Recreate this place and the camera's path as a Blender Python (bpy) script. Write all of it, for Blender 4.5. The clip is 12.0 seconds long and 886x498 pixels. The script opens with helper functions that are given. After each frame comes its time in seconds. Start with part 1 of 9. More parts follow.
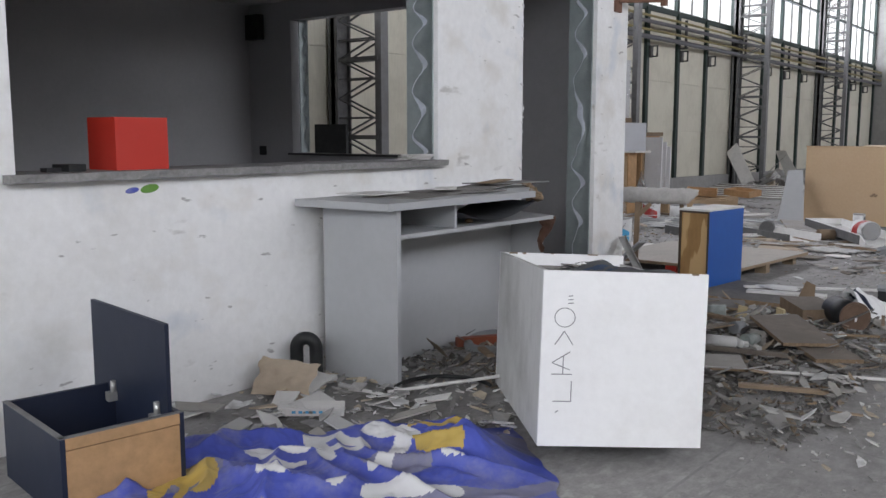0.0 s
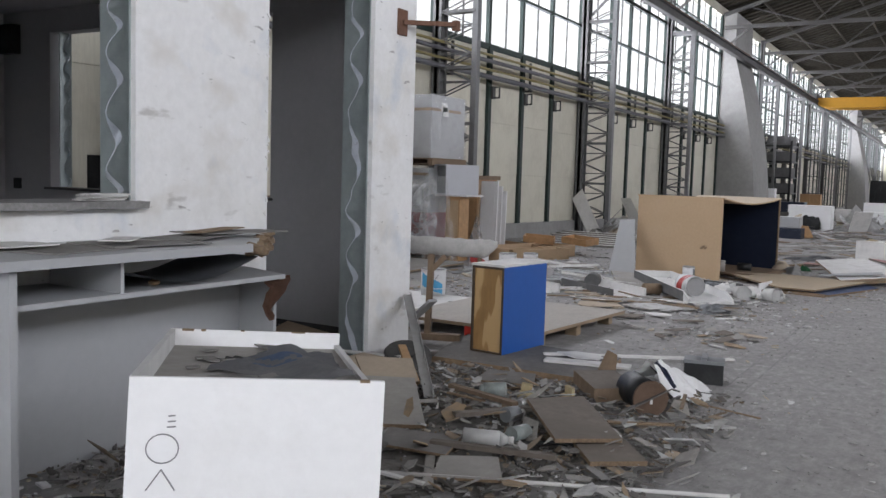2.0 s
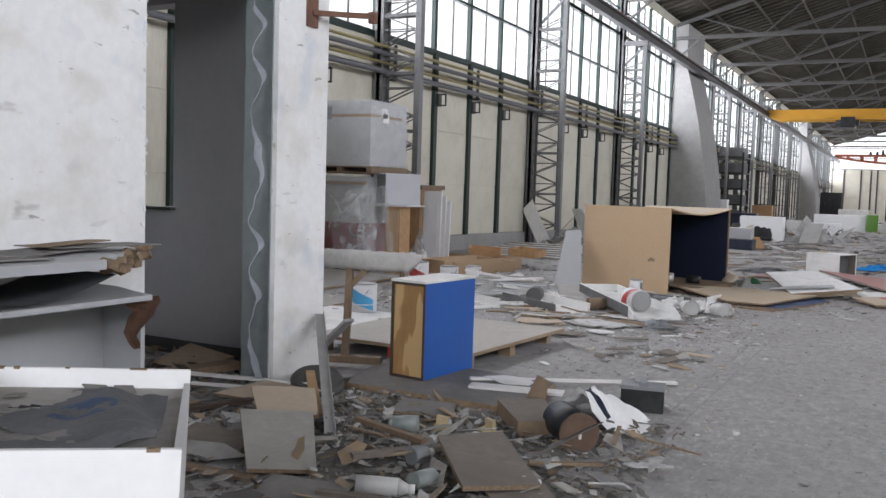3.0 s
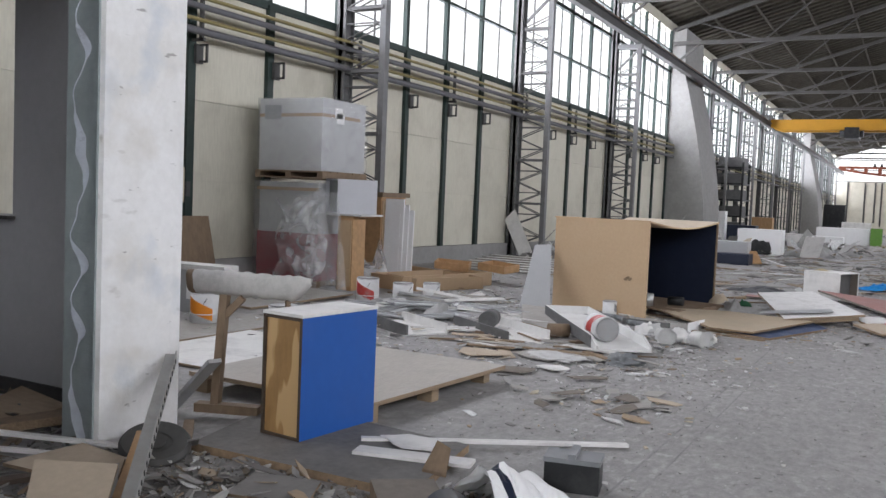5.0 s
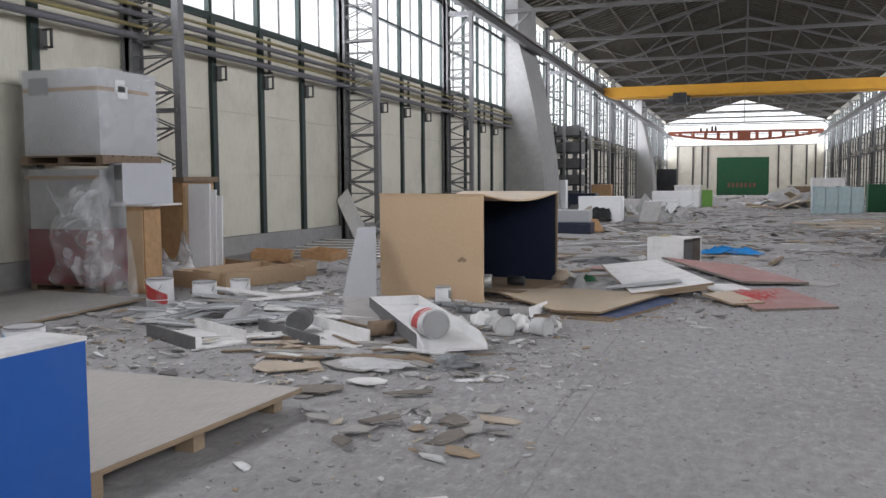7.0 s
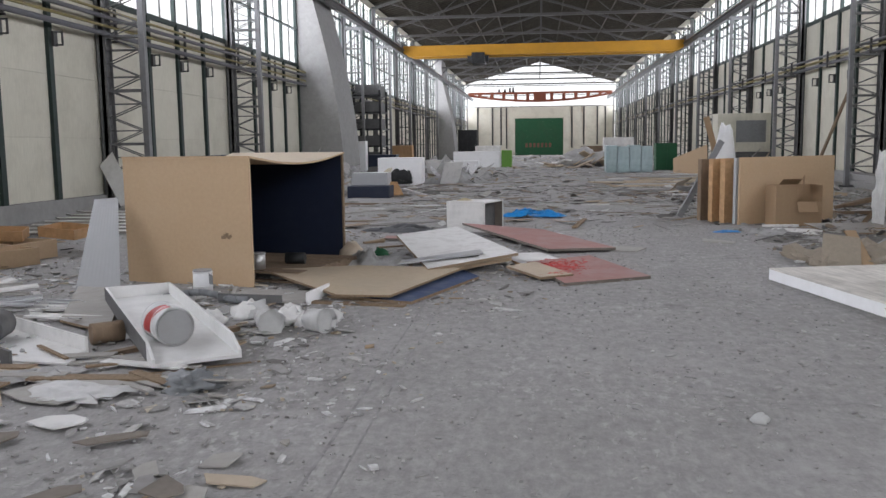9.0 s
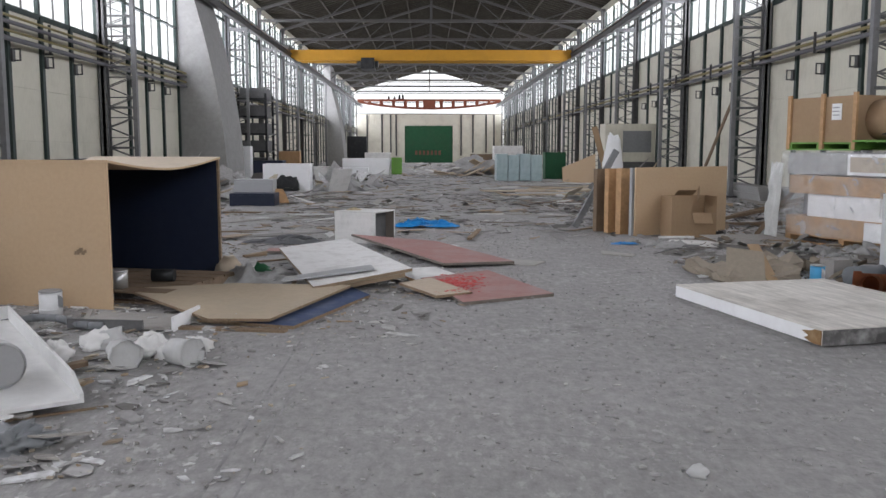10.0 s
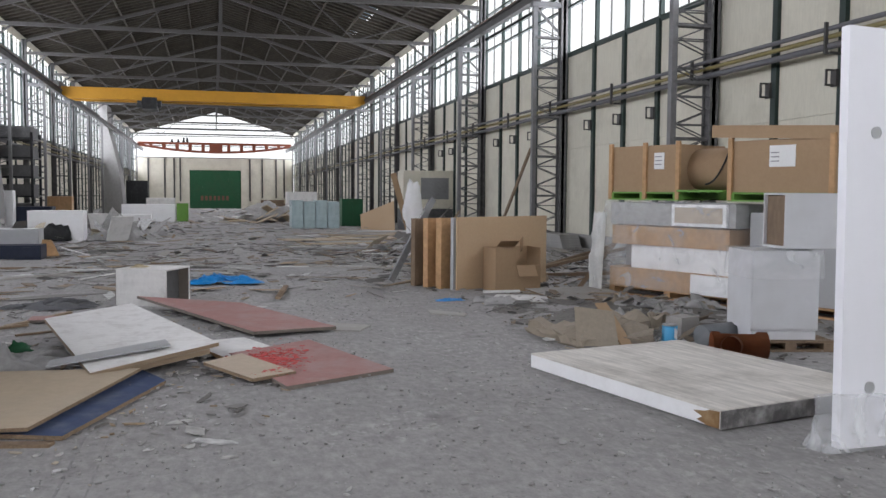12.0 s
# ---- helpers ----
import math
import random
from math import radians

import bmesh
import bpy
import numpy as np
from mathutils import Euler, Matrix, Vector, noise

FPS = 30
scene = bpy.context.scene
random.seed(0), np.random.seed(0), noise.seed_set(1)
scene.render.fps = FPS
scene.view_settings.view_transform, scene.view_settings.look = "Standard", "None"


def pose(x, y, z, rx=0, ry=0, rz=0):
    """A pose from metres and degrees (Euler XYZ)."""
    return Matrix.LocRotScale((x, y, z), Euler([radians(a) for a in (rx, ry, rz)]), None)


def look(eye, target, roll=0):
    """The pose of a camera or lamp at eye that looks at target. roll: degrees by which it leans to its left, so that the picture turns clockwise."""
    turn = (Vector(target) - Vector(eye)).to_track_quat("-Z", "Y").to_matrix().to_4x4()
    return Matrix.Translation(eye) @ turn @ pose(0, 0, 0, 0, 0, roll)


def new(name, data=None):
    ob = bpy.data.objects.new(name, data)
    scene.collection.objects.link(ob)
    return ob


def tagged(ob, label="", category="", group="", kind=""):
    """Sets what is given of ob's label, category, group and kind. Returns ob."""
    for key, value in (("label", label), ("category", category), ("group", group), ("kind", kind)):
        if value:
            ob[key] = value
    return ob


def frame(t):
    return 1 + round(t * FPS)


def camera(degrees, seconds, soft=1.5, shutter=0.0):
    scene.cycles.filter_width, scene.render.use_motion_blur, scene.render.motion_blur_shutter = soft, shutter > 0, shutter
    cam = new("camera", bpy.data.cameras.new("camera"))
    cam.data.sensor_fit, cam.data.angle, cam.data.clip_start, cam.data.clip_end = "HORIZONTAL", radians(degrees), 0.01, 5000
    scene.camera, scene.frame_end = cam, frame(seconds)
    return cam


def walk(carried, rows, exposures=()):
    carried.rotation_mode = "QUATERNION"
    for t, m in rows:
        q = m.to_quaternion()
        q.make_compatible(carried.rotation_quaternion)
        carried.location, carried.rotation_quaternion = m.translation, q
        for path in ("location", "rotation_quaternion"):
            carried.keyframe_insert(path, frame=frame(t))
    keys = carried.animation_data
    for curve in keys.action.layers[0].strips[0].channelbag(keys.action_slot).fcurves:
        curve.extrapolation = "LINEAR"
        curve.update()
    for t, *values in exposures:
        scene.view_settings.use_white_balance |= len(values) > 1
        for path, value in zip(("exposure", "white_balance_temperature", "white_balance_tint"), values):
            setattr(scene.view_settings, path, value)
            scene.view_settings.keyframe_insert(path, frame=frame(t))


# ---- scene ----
cam = camera(53.2, 12.0)
PATH = [
    (0, (-0.365, -0.86, 1.467), (-1.612, 0.683, 1.209), -0.0),
    (0.5, (-0.355, -0.441, 1.464), (-1.561, 1.136, 1.224), 0.7),
    (1, (-0.381, -0.072, 1.451), (-1.528, 1.551, 1.223), 1.4),
    (1.5, (-0.416, 0.306, 1.461), (-1.484, 1.986, 1.269), 1.9),
    (2, (-0.393, 0.698, 1.475), (-1.411, 2.412, 1.31), 1.7),
    (2.5, (-0.43, 1.063, 1.459), (-1.401, 2.805, 1.314), 2.1),
    (3, (-0.457, 1.428, 1.453), (-1.396, 3.189, 1.316), 1.8),
    (3.2, (-0.474, 1.580, 1.457), (-1.431, 3.330, 1.322), 1.8),
    (4.8, (-0.524, 2.850, 1.484), (-1.487, 4.599, 1.369), 2.2),
    (5, (-0.524, 2.995, 1.478), (-1.47, 4.753, 1.359), 2.4),
    (5.5, (-0.609, 3.408, 1.461), (-1.479, 5.205, 1.341), 2.1),
    (6, (-0.647, 3.801, 1.435), (-1.452, 5.627, 1.301), -0.1),
    (6.5, (-0.7, 4.173, 1.443), (-1.461, 6.016, 1.292), 0.5),
    (7, (-0.783, 4.549, 1.449), (-1.421, 6.438, 1.29), -0.4),
    (7.2, (-0.807, 4.686, 1.431), (-1.375, 6.596, 1.264), -0.7),
    (8.8, (-0.860, 5.983, 1.407), (-1.102, 7.955, 1.182), -1.1),
    (9, (-0.869, 6.145, 1.409), (-1.083, 8.118, 1.161), -0.8),
    (9.5, (-0.917, 6.533, 1.411), (-0.986, 8.518, 1.182), -0.0),
    (10, (-0.93, 6.899, 1.396), (-0.895, 8.885, 1.162), 0.0),
    (10.5, (-0.952, 7.268, 1.408), (-0.83, 9.251, 1.182), 0.4),
    (11, (-1.04, 7.58, 1.411), (-0.777, 9.552, 1.203), 0.7),
    (11.5, (-1.066, 7.923, 1.41), (-0.686, 9.879, 1.242), 0.3),
    (12, (-1.118, 8.246, 1.418), (-0.615, 10.177, 1.288), 0.4),
]
walk(cam, [(t, look(e, g, r)) for t, e, g, r in PATH], [(0, -0.24), (1, -0.32), (1.6, -0.33), (2.2, -0.14), (3, 0.0), (5, 0.02), (7, -0.07), (9, -0.17), (12, -0.27)])

# ---- world, daylight, exposure ----
scene.view_settings.exposure = 0.0
world = bpy.data.worlds.new("overcast_sky")
scene.world = world
world.use_nodes = True
wn = world.node_tree.nodes
sky = wn.new("ShaderNodeTexSky")
sky.sky_type = "NISHITA"
sky.sun_disc = False
sky.sun_elevation = radians(48)
sky.sun_rotation = radians(110)
sky.dust_density = 6.0
sky.air_density = 1.0
world.node_tree.links.new(sky.outputs[0], wn["Background"].inputs[0])
wn["Background"].inputs[1].default_value = 0.12
sun = new("overcast_sun", bpy.data.lights.new("overcast_sun", "SUN"))
sun.data.energy = 0.8
sun.data.angle = radians(15)
sun.data.color = (1.0, 0.97, 0.93)
sun.matrix_basis = look((0, 0, 0), (-math.sin(radians(110)), -math.cos(radians(110)), -1.1))

# the hall: walls, bays, the slight fall of the ground towards the far gate
WX, EX, Y0, Y1 = -10.1, 8.75, -14.0, 121.0
CX = (WX + EX) / 2
BAY = 7.87
COLS = [16.44 + BAY * k for k in range(-3, 14)]
EAVE, RIDGE, RAILZ = 9.0, 11.8, 7.05


def fall(y):
    return -0.0088 * max(0.0, y - 20.0)


def day_lamp(name, x, y0, y1, z0, z1, facing, radiance):
    """Skylight standing in a glazed band of a side wall."""
    d = bpy.data.lights.new(name, "AREA")
    d.shape = "RECTANGLE"
    zc = (z0 + z1) / 2
    a, b = Vector((x, y0, zc + fall(y0))), Vector((x, y1, zc + fall(y1)))
    d.size, d.size_y = (b - a).length, z1 - z0
    d.energy = radiance * math.pi * d.size * d.size_y
    d.color = (0.935, 0.95, 1.065)
    ob = new(name, d)
    ly = (b - a).normalized() * (1 if facing < 0 else -1)
    lz = Vector((-facing, 0, 0))
    up = lz.cross(ly)
    m = Matrix((ly, up, lz)).transposed().to_4x4()
    m.translation = (a + b) / 2
    ob.matrix_basis = m
    return ob


WEST_LIGHT, EAST_LIGHT, END_LIGHT, SOUTH_LIGHT = 7.0, 7.0, 8.0, 7.8
day_lamp("window_daylight_west", WX - 0.3, Y0, 20, 4.5, EAVE - 0.1, 1, WEST_LIGHT)
day_lamp("window_daylight_west", WX - 0.3, 20, Y1, 4.5, EAVE - 0.1, 1, WEST_LIGHT)
day_lamp("window_daylight_east", EX + 0.3, Y0, 20, 5.5, EAVE - 0.1, -1, EAST_LIGHT)
day_lamp("window_daylight_east", EX + 0.3, 20, Y1, 5.5, EAVE - 0.1, -1, EAST_LIGHT)
el = bpy.data.lights.new("gable_daylight", "AREA")
el.shape, el.size, el.size_y = "RECTANGLE", 18.0, 3.6
el.energy = END_LIGHT * math.pi * 18.0 * 3.6
el.color = (0.93, 0.955, 1.04)
# unseen south glazing is assumed; this lamp is added to brighten near fronts
sl = bpy.data.lights.new("assumed_south_daylight", "AREA")
sl.shape, sl.size, sl.size_y = "RECTANGLE", 17.6, 4.6
sl.energy = SOUTH_LIGHT * math.pi * 17.6 * 4.6
sl.color = (0.93, 0.955, 1.04)
slo = new("assumed_south_daylight", sl)
slo.matrix_basis = look((CX, Y0 - 0.4, 6.4), (CX, 30, 6.4))
elo = new("gable_daylight", el)
elo.matrix_basis = look((CX, Y1 + 0.45, 8.0 + fall(Y1)), (CX, 0, 8.0 + fall(Y1)))


# ---- mesh helpers ----
def bx(bm, x0, y0, z0, x1, y1, z1, mi=0):
    vs = [bm.verts.new((x, y, z)) for z in (z0, z1) for y in (y0, y1) for x in (x0, x1)]
    for q in ((0, 2, 3, 1), (4, 5, 7, 6), (0, 1, 5, 4), (2, 6, 7, 3), (0, 4, 6, 2), (1, 3, 7, 5)):
        f = bm.faces.new([vs[i] for i in q])
        f.material_index = mi
    return vs


def mbx(bm, m, sx, sy, sz, mi=0):
    """A box of that size standing on the origin of the pose m."""
    vs = bx(bm, -sx / 2, -sy / 2, 0, sx / 2, sy / 2, sz, mi)
    for v in vs:
        v.co = m @ v.co
    return vs


def bar(bm, a, b, w, h=None, mi=0):
    """A square bar from a to b."""
    a, b = Vector(a), Vector(b)
    h = h or w
    d = b - a
    q = d.to_track_quat("Z", "X")
    m = Matrix.Translation(a) @ q.to_matrix().to_4x4()
    return mbx(bm, m, w, h, d.length, mi)


def tube(bm, a, b, r, seg=10, r2=None, caps=True, mi=0):
    a, b = Vector(a), Vector(b)
    d = b - a
    q = d.to_track_quat("Z", "Y").to_matrix()
    r2 = r if r2 is None else r2
    lo, hi = [], []
    for i in range(seg):
        c, s = math.cos(2 * math.pi * i / seg), math.sin(2 * math.pi * i / seg)
        lo.append(bm.verts.new(a + q @ Vector((c * r, s * r, 0))))
        hi.append(bm.verts.new(b + q @ Vector((c * r2, s * r2, 0))))
    for i in range(seg):
        f = bm.faces.new((lo[i], lo[(i + 1) % seg], hi[(i + 1) % seg], hi[i]))
        f.smooth = True
        f.material_index = mi
    if caps:
        for f in (bm.faces.new(lo[::-1]), bm.faces.new(hi)):
            f.material_index = mi
    return lo + hi


def prism(bm, pts, z0, z1, mi=0):
    """An outline (x, y) drawn up from z0 to z1."""
    lo = [bm.verts.new((x, y, z0)) for x, y in pts]
    hi = [bm.verts.new((x, y, z1)) for x, y in pts]
    n = len(pts)
    fs = [bm.faces.new(lo[::-1]), bm.faces.new(hi)]
    for i in range(n):
        fs.append(bm.faces.new((lo[i], lo[(i + 1) % n], hi[(i + 1) % n], hi[i])))
    for f in fs:
        f.material_index = mi
    return lo + hi


def soften(bm, w, seg=1):
    es = [e for e in bm.edges if len(e.link_faces) == 2 and e.calc_face_angle(0) > 0.6]
    bmesh.ops.bevel(bm, geom=es, offset=w, segments=seg, affect="EDGES")


def sag(bm):
    """Lets a long part follow the fall of the ground."""
    for v in bm.verts:
        v.co.z += fall(v.co.y)


def finish(name, bm, mats, parent=None, label=""):
    me = bpy.data.meshes.new(name)
    bmesh.ops.recalc_face_normals(bm, faces=bm.faces)
    bm.to_mesh(me)
    bm.free()
    for m in mats if isinstance(mats, (list, tuple)) else [mats]:
        me.materials.append(m)
    ob = new(name, me)
    if parent:
        ob.parent = parent
    if label:
        ob["label"] = label
    return ob


def part(name, bm, material, parent, label=""):
    return finish(name, bm, material, parent, label)


def thing(name, m, label, category, group=""):
    ob = new(name)
    ob.empty_display_size = 0.1
    ob.matrix_basis = m
    return tagged(ob, label, category, group)


def single(name, bm, material, m, label, category, group="", kind=""):
    ob = finish(name, bm, material)
    ob.matrix_basis = m
    return tagged(ob, label, category, group, kind)


def structure(name, bm, material, label):
    return tagged(finish(name, bm, material), label, "", "", "structure")


# ---- materials ----
def surface(name, base, rough=0.7, metal=0.0, grain=30.0, amount=0.12, stain=1.5, dirt=0.25, dirt_col=(0.16, 0.15, 0.14),
            bump=0.15, stretch=(1, 1, 1), spread=0.0, spec=0.35):
    """Painted, woody or mineral surface: fine grain, broad stains and relief; spread varies the tone from piece to piece."""
    m = bpy.data.materials.new(name)
    m.use_nodes = True
    t = m.node_tree
    n, k = t.nodes, t.links
    p = n["Principled BSDF"]
    tc = n.new("ShaderNodeTexCoord")
    mp = n.new("ShaderNodeMapping")
    mp.inputs["Scale"].default_value = stretch
    k.new(tc.outputs["Object"], mp.inputs["Vector"])
    g = n.new("ShaderNodeTexNoise")
    g.inputs["Scale"].default_value, g.inputs["Detail"].default_value, g.inputs["Roughness"].default_value = grain, 6, 0.65
    k.new(mp.outputs[0], g.inputs["Vector"])
    s = n.new("ShaderNodeTexNoise")
    s.inputs["Scale"].default_value, s.inputs["Detail"].default_value, s.inputs["Roughness"].default_value = stain, 7, 0.7
    k.new(tc.outputs["Object"], s.inputs["Vector"])
    tone = n.new("ShaderNodeMapRange")
    tone.inputs["From Min"].default_value, tone.inputs["From Max"].default_value = 0.25, 0.75
    tone.inputs["To Min"].default_value, tone.inputs["To Max"].default_value = 1 - amount, 1 + amount
    k.new(g.outputs[0], tone.inputs["Value"])
    hs = n.new("ShaderNodeHueSaturation")
    hs.inputs["Color"].default_value = (*base, 1)
    if spread:
        oi = n.new("ShaderNodeObjectInfo")
        geo = n.new("ShaderNodeNewGeometry")
        mx = n.new("ShaderNodeMath")
        mx.operation = "ADD"
        k.new(oi.outputs["Random"], mx.inputs[0])
        k.new(geo.outputs["Random Per Island"], mx.inputs[1])
        sp = n.new("ShaderNodeMapRange")
        sp.inputs["From Max"].default_value = 2.0
        sp.inputs["To Min"].default_value, sp.inputs["To Max"].default_value = 1 - spread, 1 + spread
        k.new(mx.outputs[0], sp.inputs["Value"])
        mul = n.new("ShaderNodeMath")
        mul.operation = "MULTIPLY"
        k.new(sp.outputs[0], mul.inputs[0])
        k.new(tone.outputs[0], mul.inputs[1])
        k.new(mul.outputs[0], hs.inputs["Value"])
    else:
        k.new(tone.outputs[0], hs.inputs["Value"])
    ramp = n.new("ShaderNodeMapRange")
    ramp.inputs["From Min"].default_value, ramp.inputs["From Max"].default_value = 0.48, 0.78
    ramp.inputs["To Max"].default_value = dirt
    k.new(s.outputs[0], ramp.inputs["Value"])
    mix = n.new("ShaderNodeMix")
    mix.data_type = "RGBA"
    mix.inputs["B"].default_value = (*dirt_col, 1)
    k.new(ramp.outputs[0], mix.inputs["Factor"])
    k.new(hs.outputs[0], mix.inputs["A"])
    k.new(mix.outputs["Result"], p.inputs["Base Color"])
    rr = n.new("ShaderNodeMapRange")
    rr.inputs["To Min"].default_value, rr.inputs["To Max"].default_value = max(0.05, rough - 0.12), min(1, rough + 0.12)
    k.new(s.outputs[0], rr.inputs["Value"])
    k.new(rr.outputs[0], p.inputs["Roughness"])
    p.inputs["Metallic"].default_value = metal
    p.inputs["Specular IOR Level"].default_value = spec
    if bump:
        b = n.new("ShaderNodeBump")
        b.inputs["Strength"].default_value, b.inputs["Distance"].default_value = bump, 0.01
        k.new(g.outputs[0], b.inputs["Height"])
        k.new(b.outputs[0], p.inputs["Normal"])
    return m


def wood(name, base, dark, grain=(2, 2, 30), rough=0.6, dirt=0.2, spread=0.1):
    """Board with a stretched grain."""
    m = surface(name, base, rough, grain=4.0, amount=0.22, stain=2.0, dirt=dirt, dirt_col=dark, bump=0.1, stretch=grain, spread=spread)
    return m


def film_material(name, tint=(0.9, 0.92, 0.93), alpha=0.35):
    """Crumpled clear plastic sheet."""
    m = bpy.data.materials.new(name)
    m.use_nodes = True
    t = m.node_tree
    n, k = t.nodes, t.links
    p = n["Principled BSDF"]
    p.inputs["Base Color"].default_value = (*tint, 1)
    p.inputs["Roughness"].default_value = 0.16
    tc = n.new("ShaderNodeTexCoord")
    s = n.new("ShaderNodeTexNoise")
    s.inputs["Scale"].default_value, s.inputs["Detail"].default_value, s.inputs["Distortion"].default_value = 3.5, 6, 1.0
    k.new(tc.outputs["Object"], s.inputs["Vector"])
    r = n.new("ShaderNodeMapRange")
    r.inputs["From Min"].default_value, r.inputs["From Max"].default_value = 0.42, 0.75
    r.inputs["To Min"].default_value, r.inputs["To Max"].default_value = alpha * 0.5, min(1, alpha * 1.9)
    k.new(s.outputs[0], r.inputs["Value"])
    k.new(r.outputs[0], p.inputs["Alpha"])
    b = n.new("ShaderNodeBump")
    b.inputs["Strength"].default_value, b.inputs["Distance"].default_value = 0.55, 0.02
    k.new(s.outputs[0], b.inputs["Height"])
    k.new(b.outputs[0], p.inputs["Normal"])
    return m


def glass_material(name):
    m = bpy.data.materials.new(name)
    m.use_nodes = True
    p = m.node_tree.nodes["Principled BSDF"]
    p.inputs["Base Color"].default_value = (0.9, 0.93, 0.94, 1)
    p.inputs["Roughness"].default_value = 0.1
    p.inputs["Alpha"].default_value = 0.14
    return m


def floor_material():
    m = surface("dusty_concrete", (0.305, 0.296, 0.288), 0.85, grain=9, amount=0.16, stain=0.45, dirt=0.5, dirt_col=(0.19, 0.184, 0.178), bump=0.6)
    t = m.node_tree
    n, k = t.nodes, t.links
    tc = n.new("ShaderNodeTexCoord")
    mix = [x for x in n if x.bl_idname == "ShaderNodeMix"][0]
    p = n["Principled BSDF"]
    # pale scuffs and plaster dust
    d = n.new("ShaderNodeTexNoise")
    d.inputs["Scale"].default_value, d.inputs["Detail"].default_value, d.inputs["Distortion"].default_value = 0.8, 14, 0.3
    k.new(tc.outputs["Object"], d.inputs["Vector"])
    r = n.new("ShaderNodeMapRange")
    r.inputs["From Min"].default_value, r.inputs["From Max"].default_value, r.inputs["To Max"].default_value = 0.52, 0.7, 0.55
    k.new(d.outputs[0], r.inputs["Value"])
    d.inputs["Roughness"].default_value = 0.78
    pale = n.new("ShaderNodeMix")
    pale.data_type = "RGBA"
    pale.inputs["B"].default_value = (0.43, 0.42, 0.41, 1)
    k.new(r.outputs[0], pale.inputs["Factor"])
    mp2 = n.new("ShaderNodeMapping")
    mp2.inputs["Scale"].default_value = (1.6, 0.7, 1)
    mp2.inputs["Rotation"].default_value = (0, 0, 0.25)
    k.new(tc.outputs["Object"], mp2.inputs["Vector"])
    gr = n.new("ShaderNodeTexNoise")
    gr.inputs["Scale"].default_value, gr.inputs["Detail"].default_value, gr.inputs["Roughness"].default_value, gr.inputs["Distortion"].default_value = 11.0, 12, 0.8, 0.1
    k.new(mp2.outputs[0], gr.inputs["Vector"])
    gm = n.new("ShaderNodeMapRange")
    gm.inputs["From Min"].default_value, gm.inputs["From Max"].default_value = 0.3, 0.7
    gm.inputs["To Min"].default_value, gm.inputs["To Max"].default_value = 0.7, 1.28
    k.new(gr.outputs[0], gm.inputs["Value"])
    hv = n.new("ShaderNodeHueSaturation")
    k.new(gm.outputs[0], hv.inputs["Value"])
    k.new(mix.outputs["Result"], hv.inputs["Color"])
    k.new(hv.outputs[0], pale.inputs["A"])
    # hairline cracks
    v = n.new("ShaderNodeTexVoronoi")
    v.feature = "DISTANCE_TO_EDGE"
    v.inputs["Scale"].default_value = 0.55
    wob = n.new("ShaderNodeTexNoise")
    wob.inputs["Scale"].default_value, wob.inputs["Detail"].default_value = 1.4, 6
    k.new(tc.outputs["Object"], wob.inputs["Vector"])
    add = n.new("ShaderNodeMix")
    add.data_type = "RGBA"
    add.inputs["Factor"].default_value = 0.35
    k.new(tc.outputs["Object"], add.inputs["A"])
    k.new(wob.outputs["Color"], add.inputs["B"])
    k.new(add.outputs["Result"], v.inputs["Vector"])
    c = n.new("ShaderNodeMapRange")
    c.inputs["From Max"].default_value, c.inputs["To Min"].default_value, c.inputs["To Max"].default_value = 0.004, 0.16, 0.0
    k.new(v.outputs["Distance"], c.inputs["Value"])
    crack = n.new("ShaderNodeMix")
    crack.data_type = "RGBA"
    crack.inputs["B"].default_value = (0.07, 0.07, 0.07, 1)
    k.new(c.outputs[0], crack.inputs["Factor"])
    k.new(pale.outputs["Result"], crack.inputs["A"])
    # grit specks
    sp = n.new("ShaderNodeTexVoronoi")
    sp.inputs["Scale"].default_value = 22
    k.new(tc.outputs["Object"], sp.inputs["Vector"])
    sr = n.new("ShaderNodeMapRange")
    sr.inputs["From Max"].default_value, sr.inputs["To Min"].default_value, sr.inputs["To Max"].default_value = 0.16, 0.3, 0.0
    k.new(sp.outputs["Distance"], sr.inputs["Value"])
    lite = n.new("ShaderNodeMix")
    lite.data_type = "RGBA"
    k.new(sr.outputs[0], lite.inputs["Factor"])
    k.new(crack.outputs["Result"], lite.inputs["A"])
    spc = n.new("ShaderNodeMix")
    spc.data_type = "RGBA"
    spc.inputs["A"].default_value, spc.inputs["B"].default_value = (0.12, 0.118, 0.115, 1), (0.55, 0.54, 0.52, 1)
    sepc = n.new("ShaderNodeSeparateColor")
    k.new(sp.outputs["Color"], sepc.inputs[0])
    k.new(sepc.outputs[0], spc.inputs["Factor"])
    k.new(spc.outputs["Result"], lite.inputs["B"])
    prev = lite.outputs["Result"]
    for sc, msc, lo, hi, mlo, mhi, amt, col, st in ((17, 0.7, 0.55, 0.64, 0.46, 0.62, 0.6, (0.5, 0.49, 0.475), (1, 0.5, 1)), (1.6, 0.35, 0.6, 0.74, 0.45, 0.6, 0.7, (0.1, 0.097, 0.094), (1, 1, 1)),
                                                    (40, 1.1, 0.6, 0.66, 0.45, 0.6, 0.6, (0.13, 0.127, 0.123), (0.5, 1.3, 1))):
        mp3 = n.new("ShaderNodeMapping")
        mp3.inputs["Scale"].default_value = st
        k.new(tc.outputs["Object"], mp3.inputs["Vector"])
        fine = n.new("ShaderNodeTexNoise")
        fine.inputs["Scale"].default_value, fine.inputs["Detail"].default_value, fine.inputs["Roughness"].default_value = sc, 5, 0.6
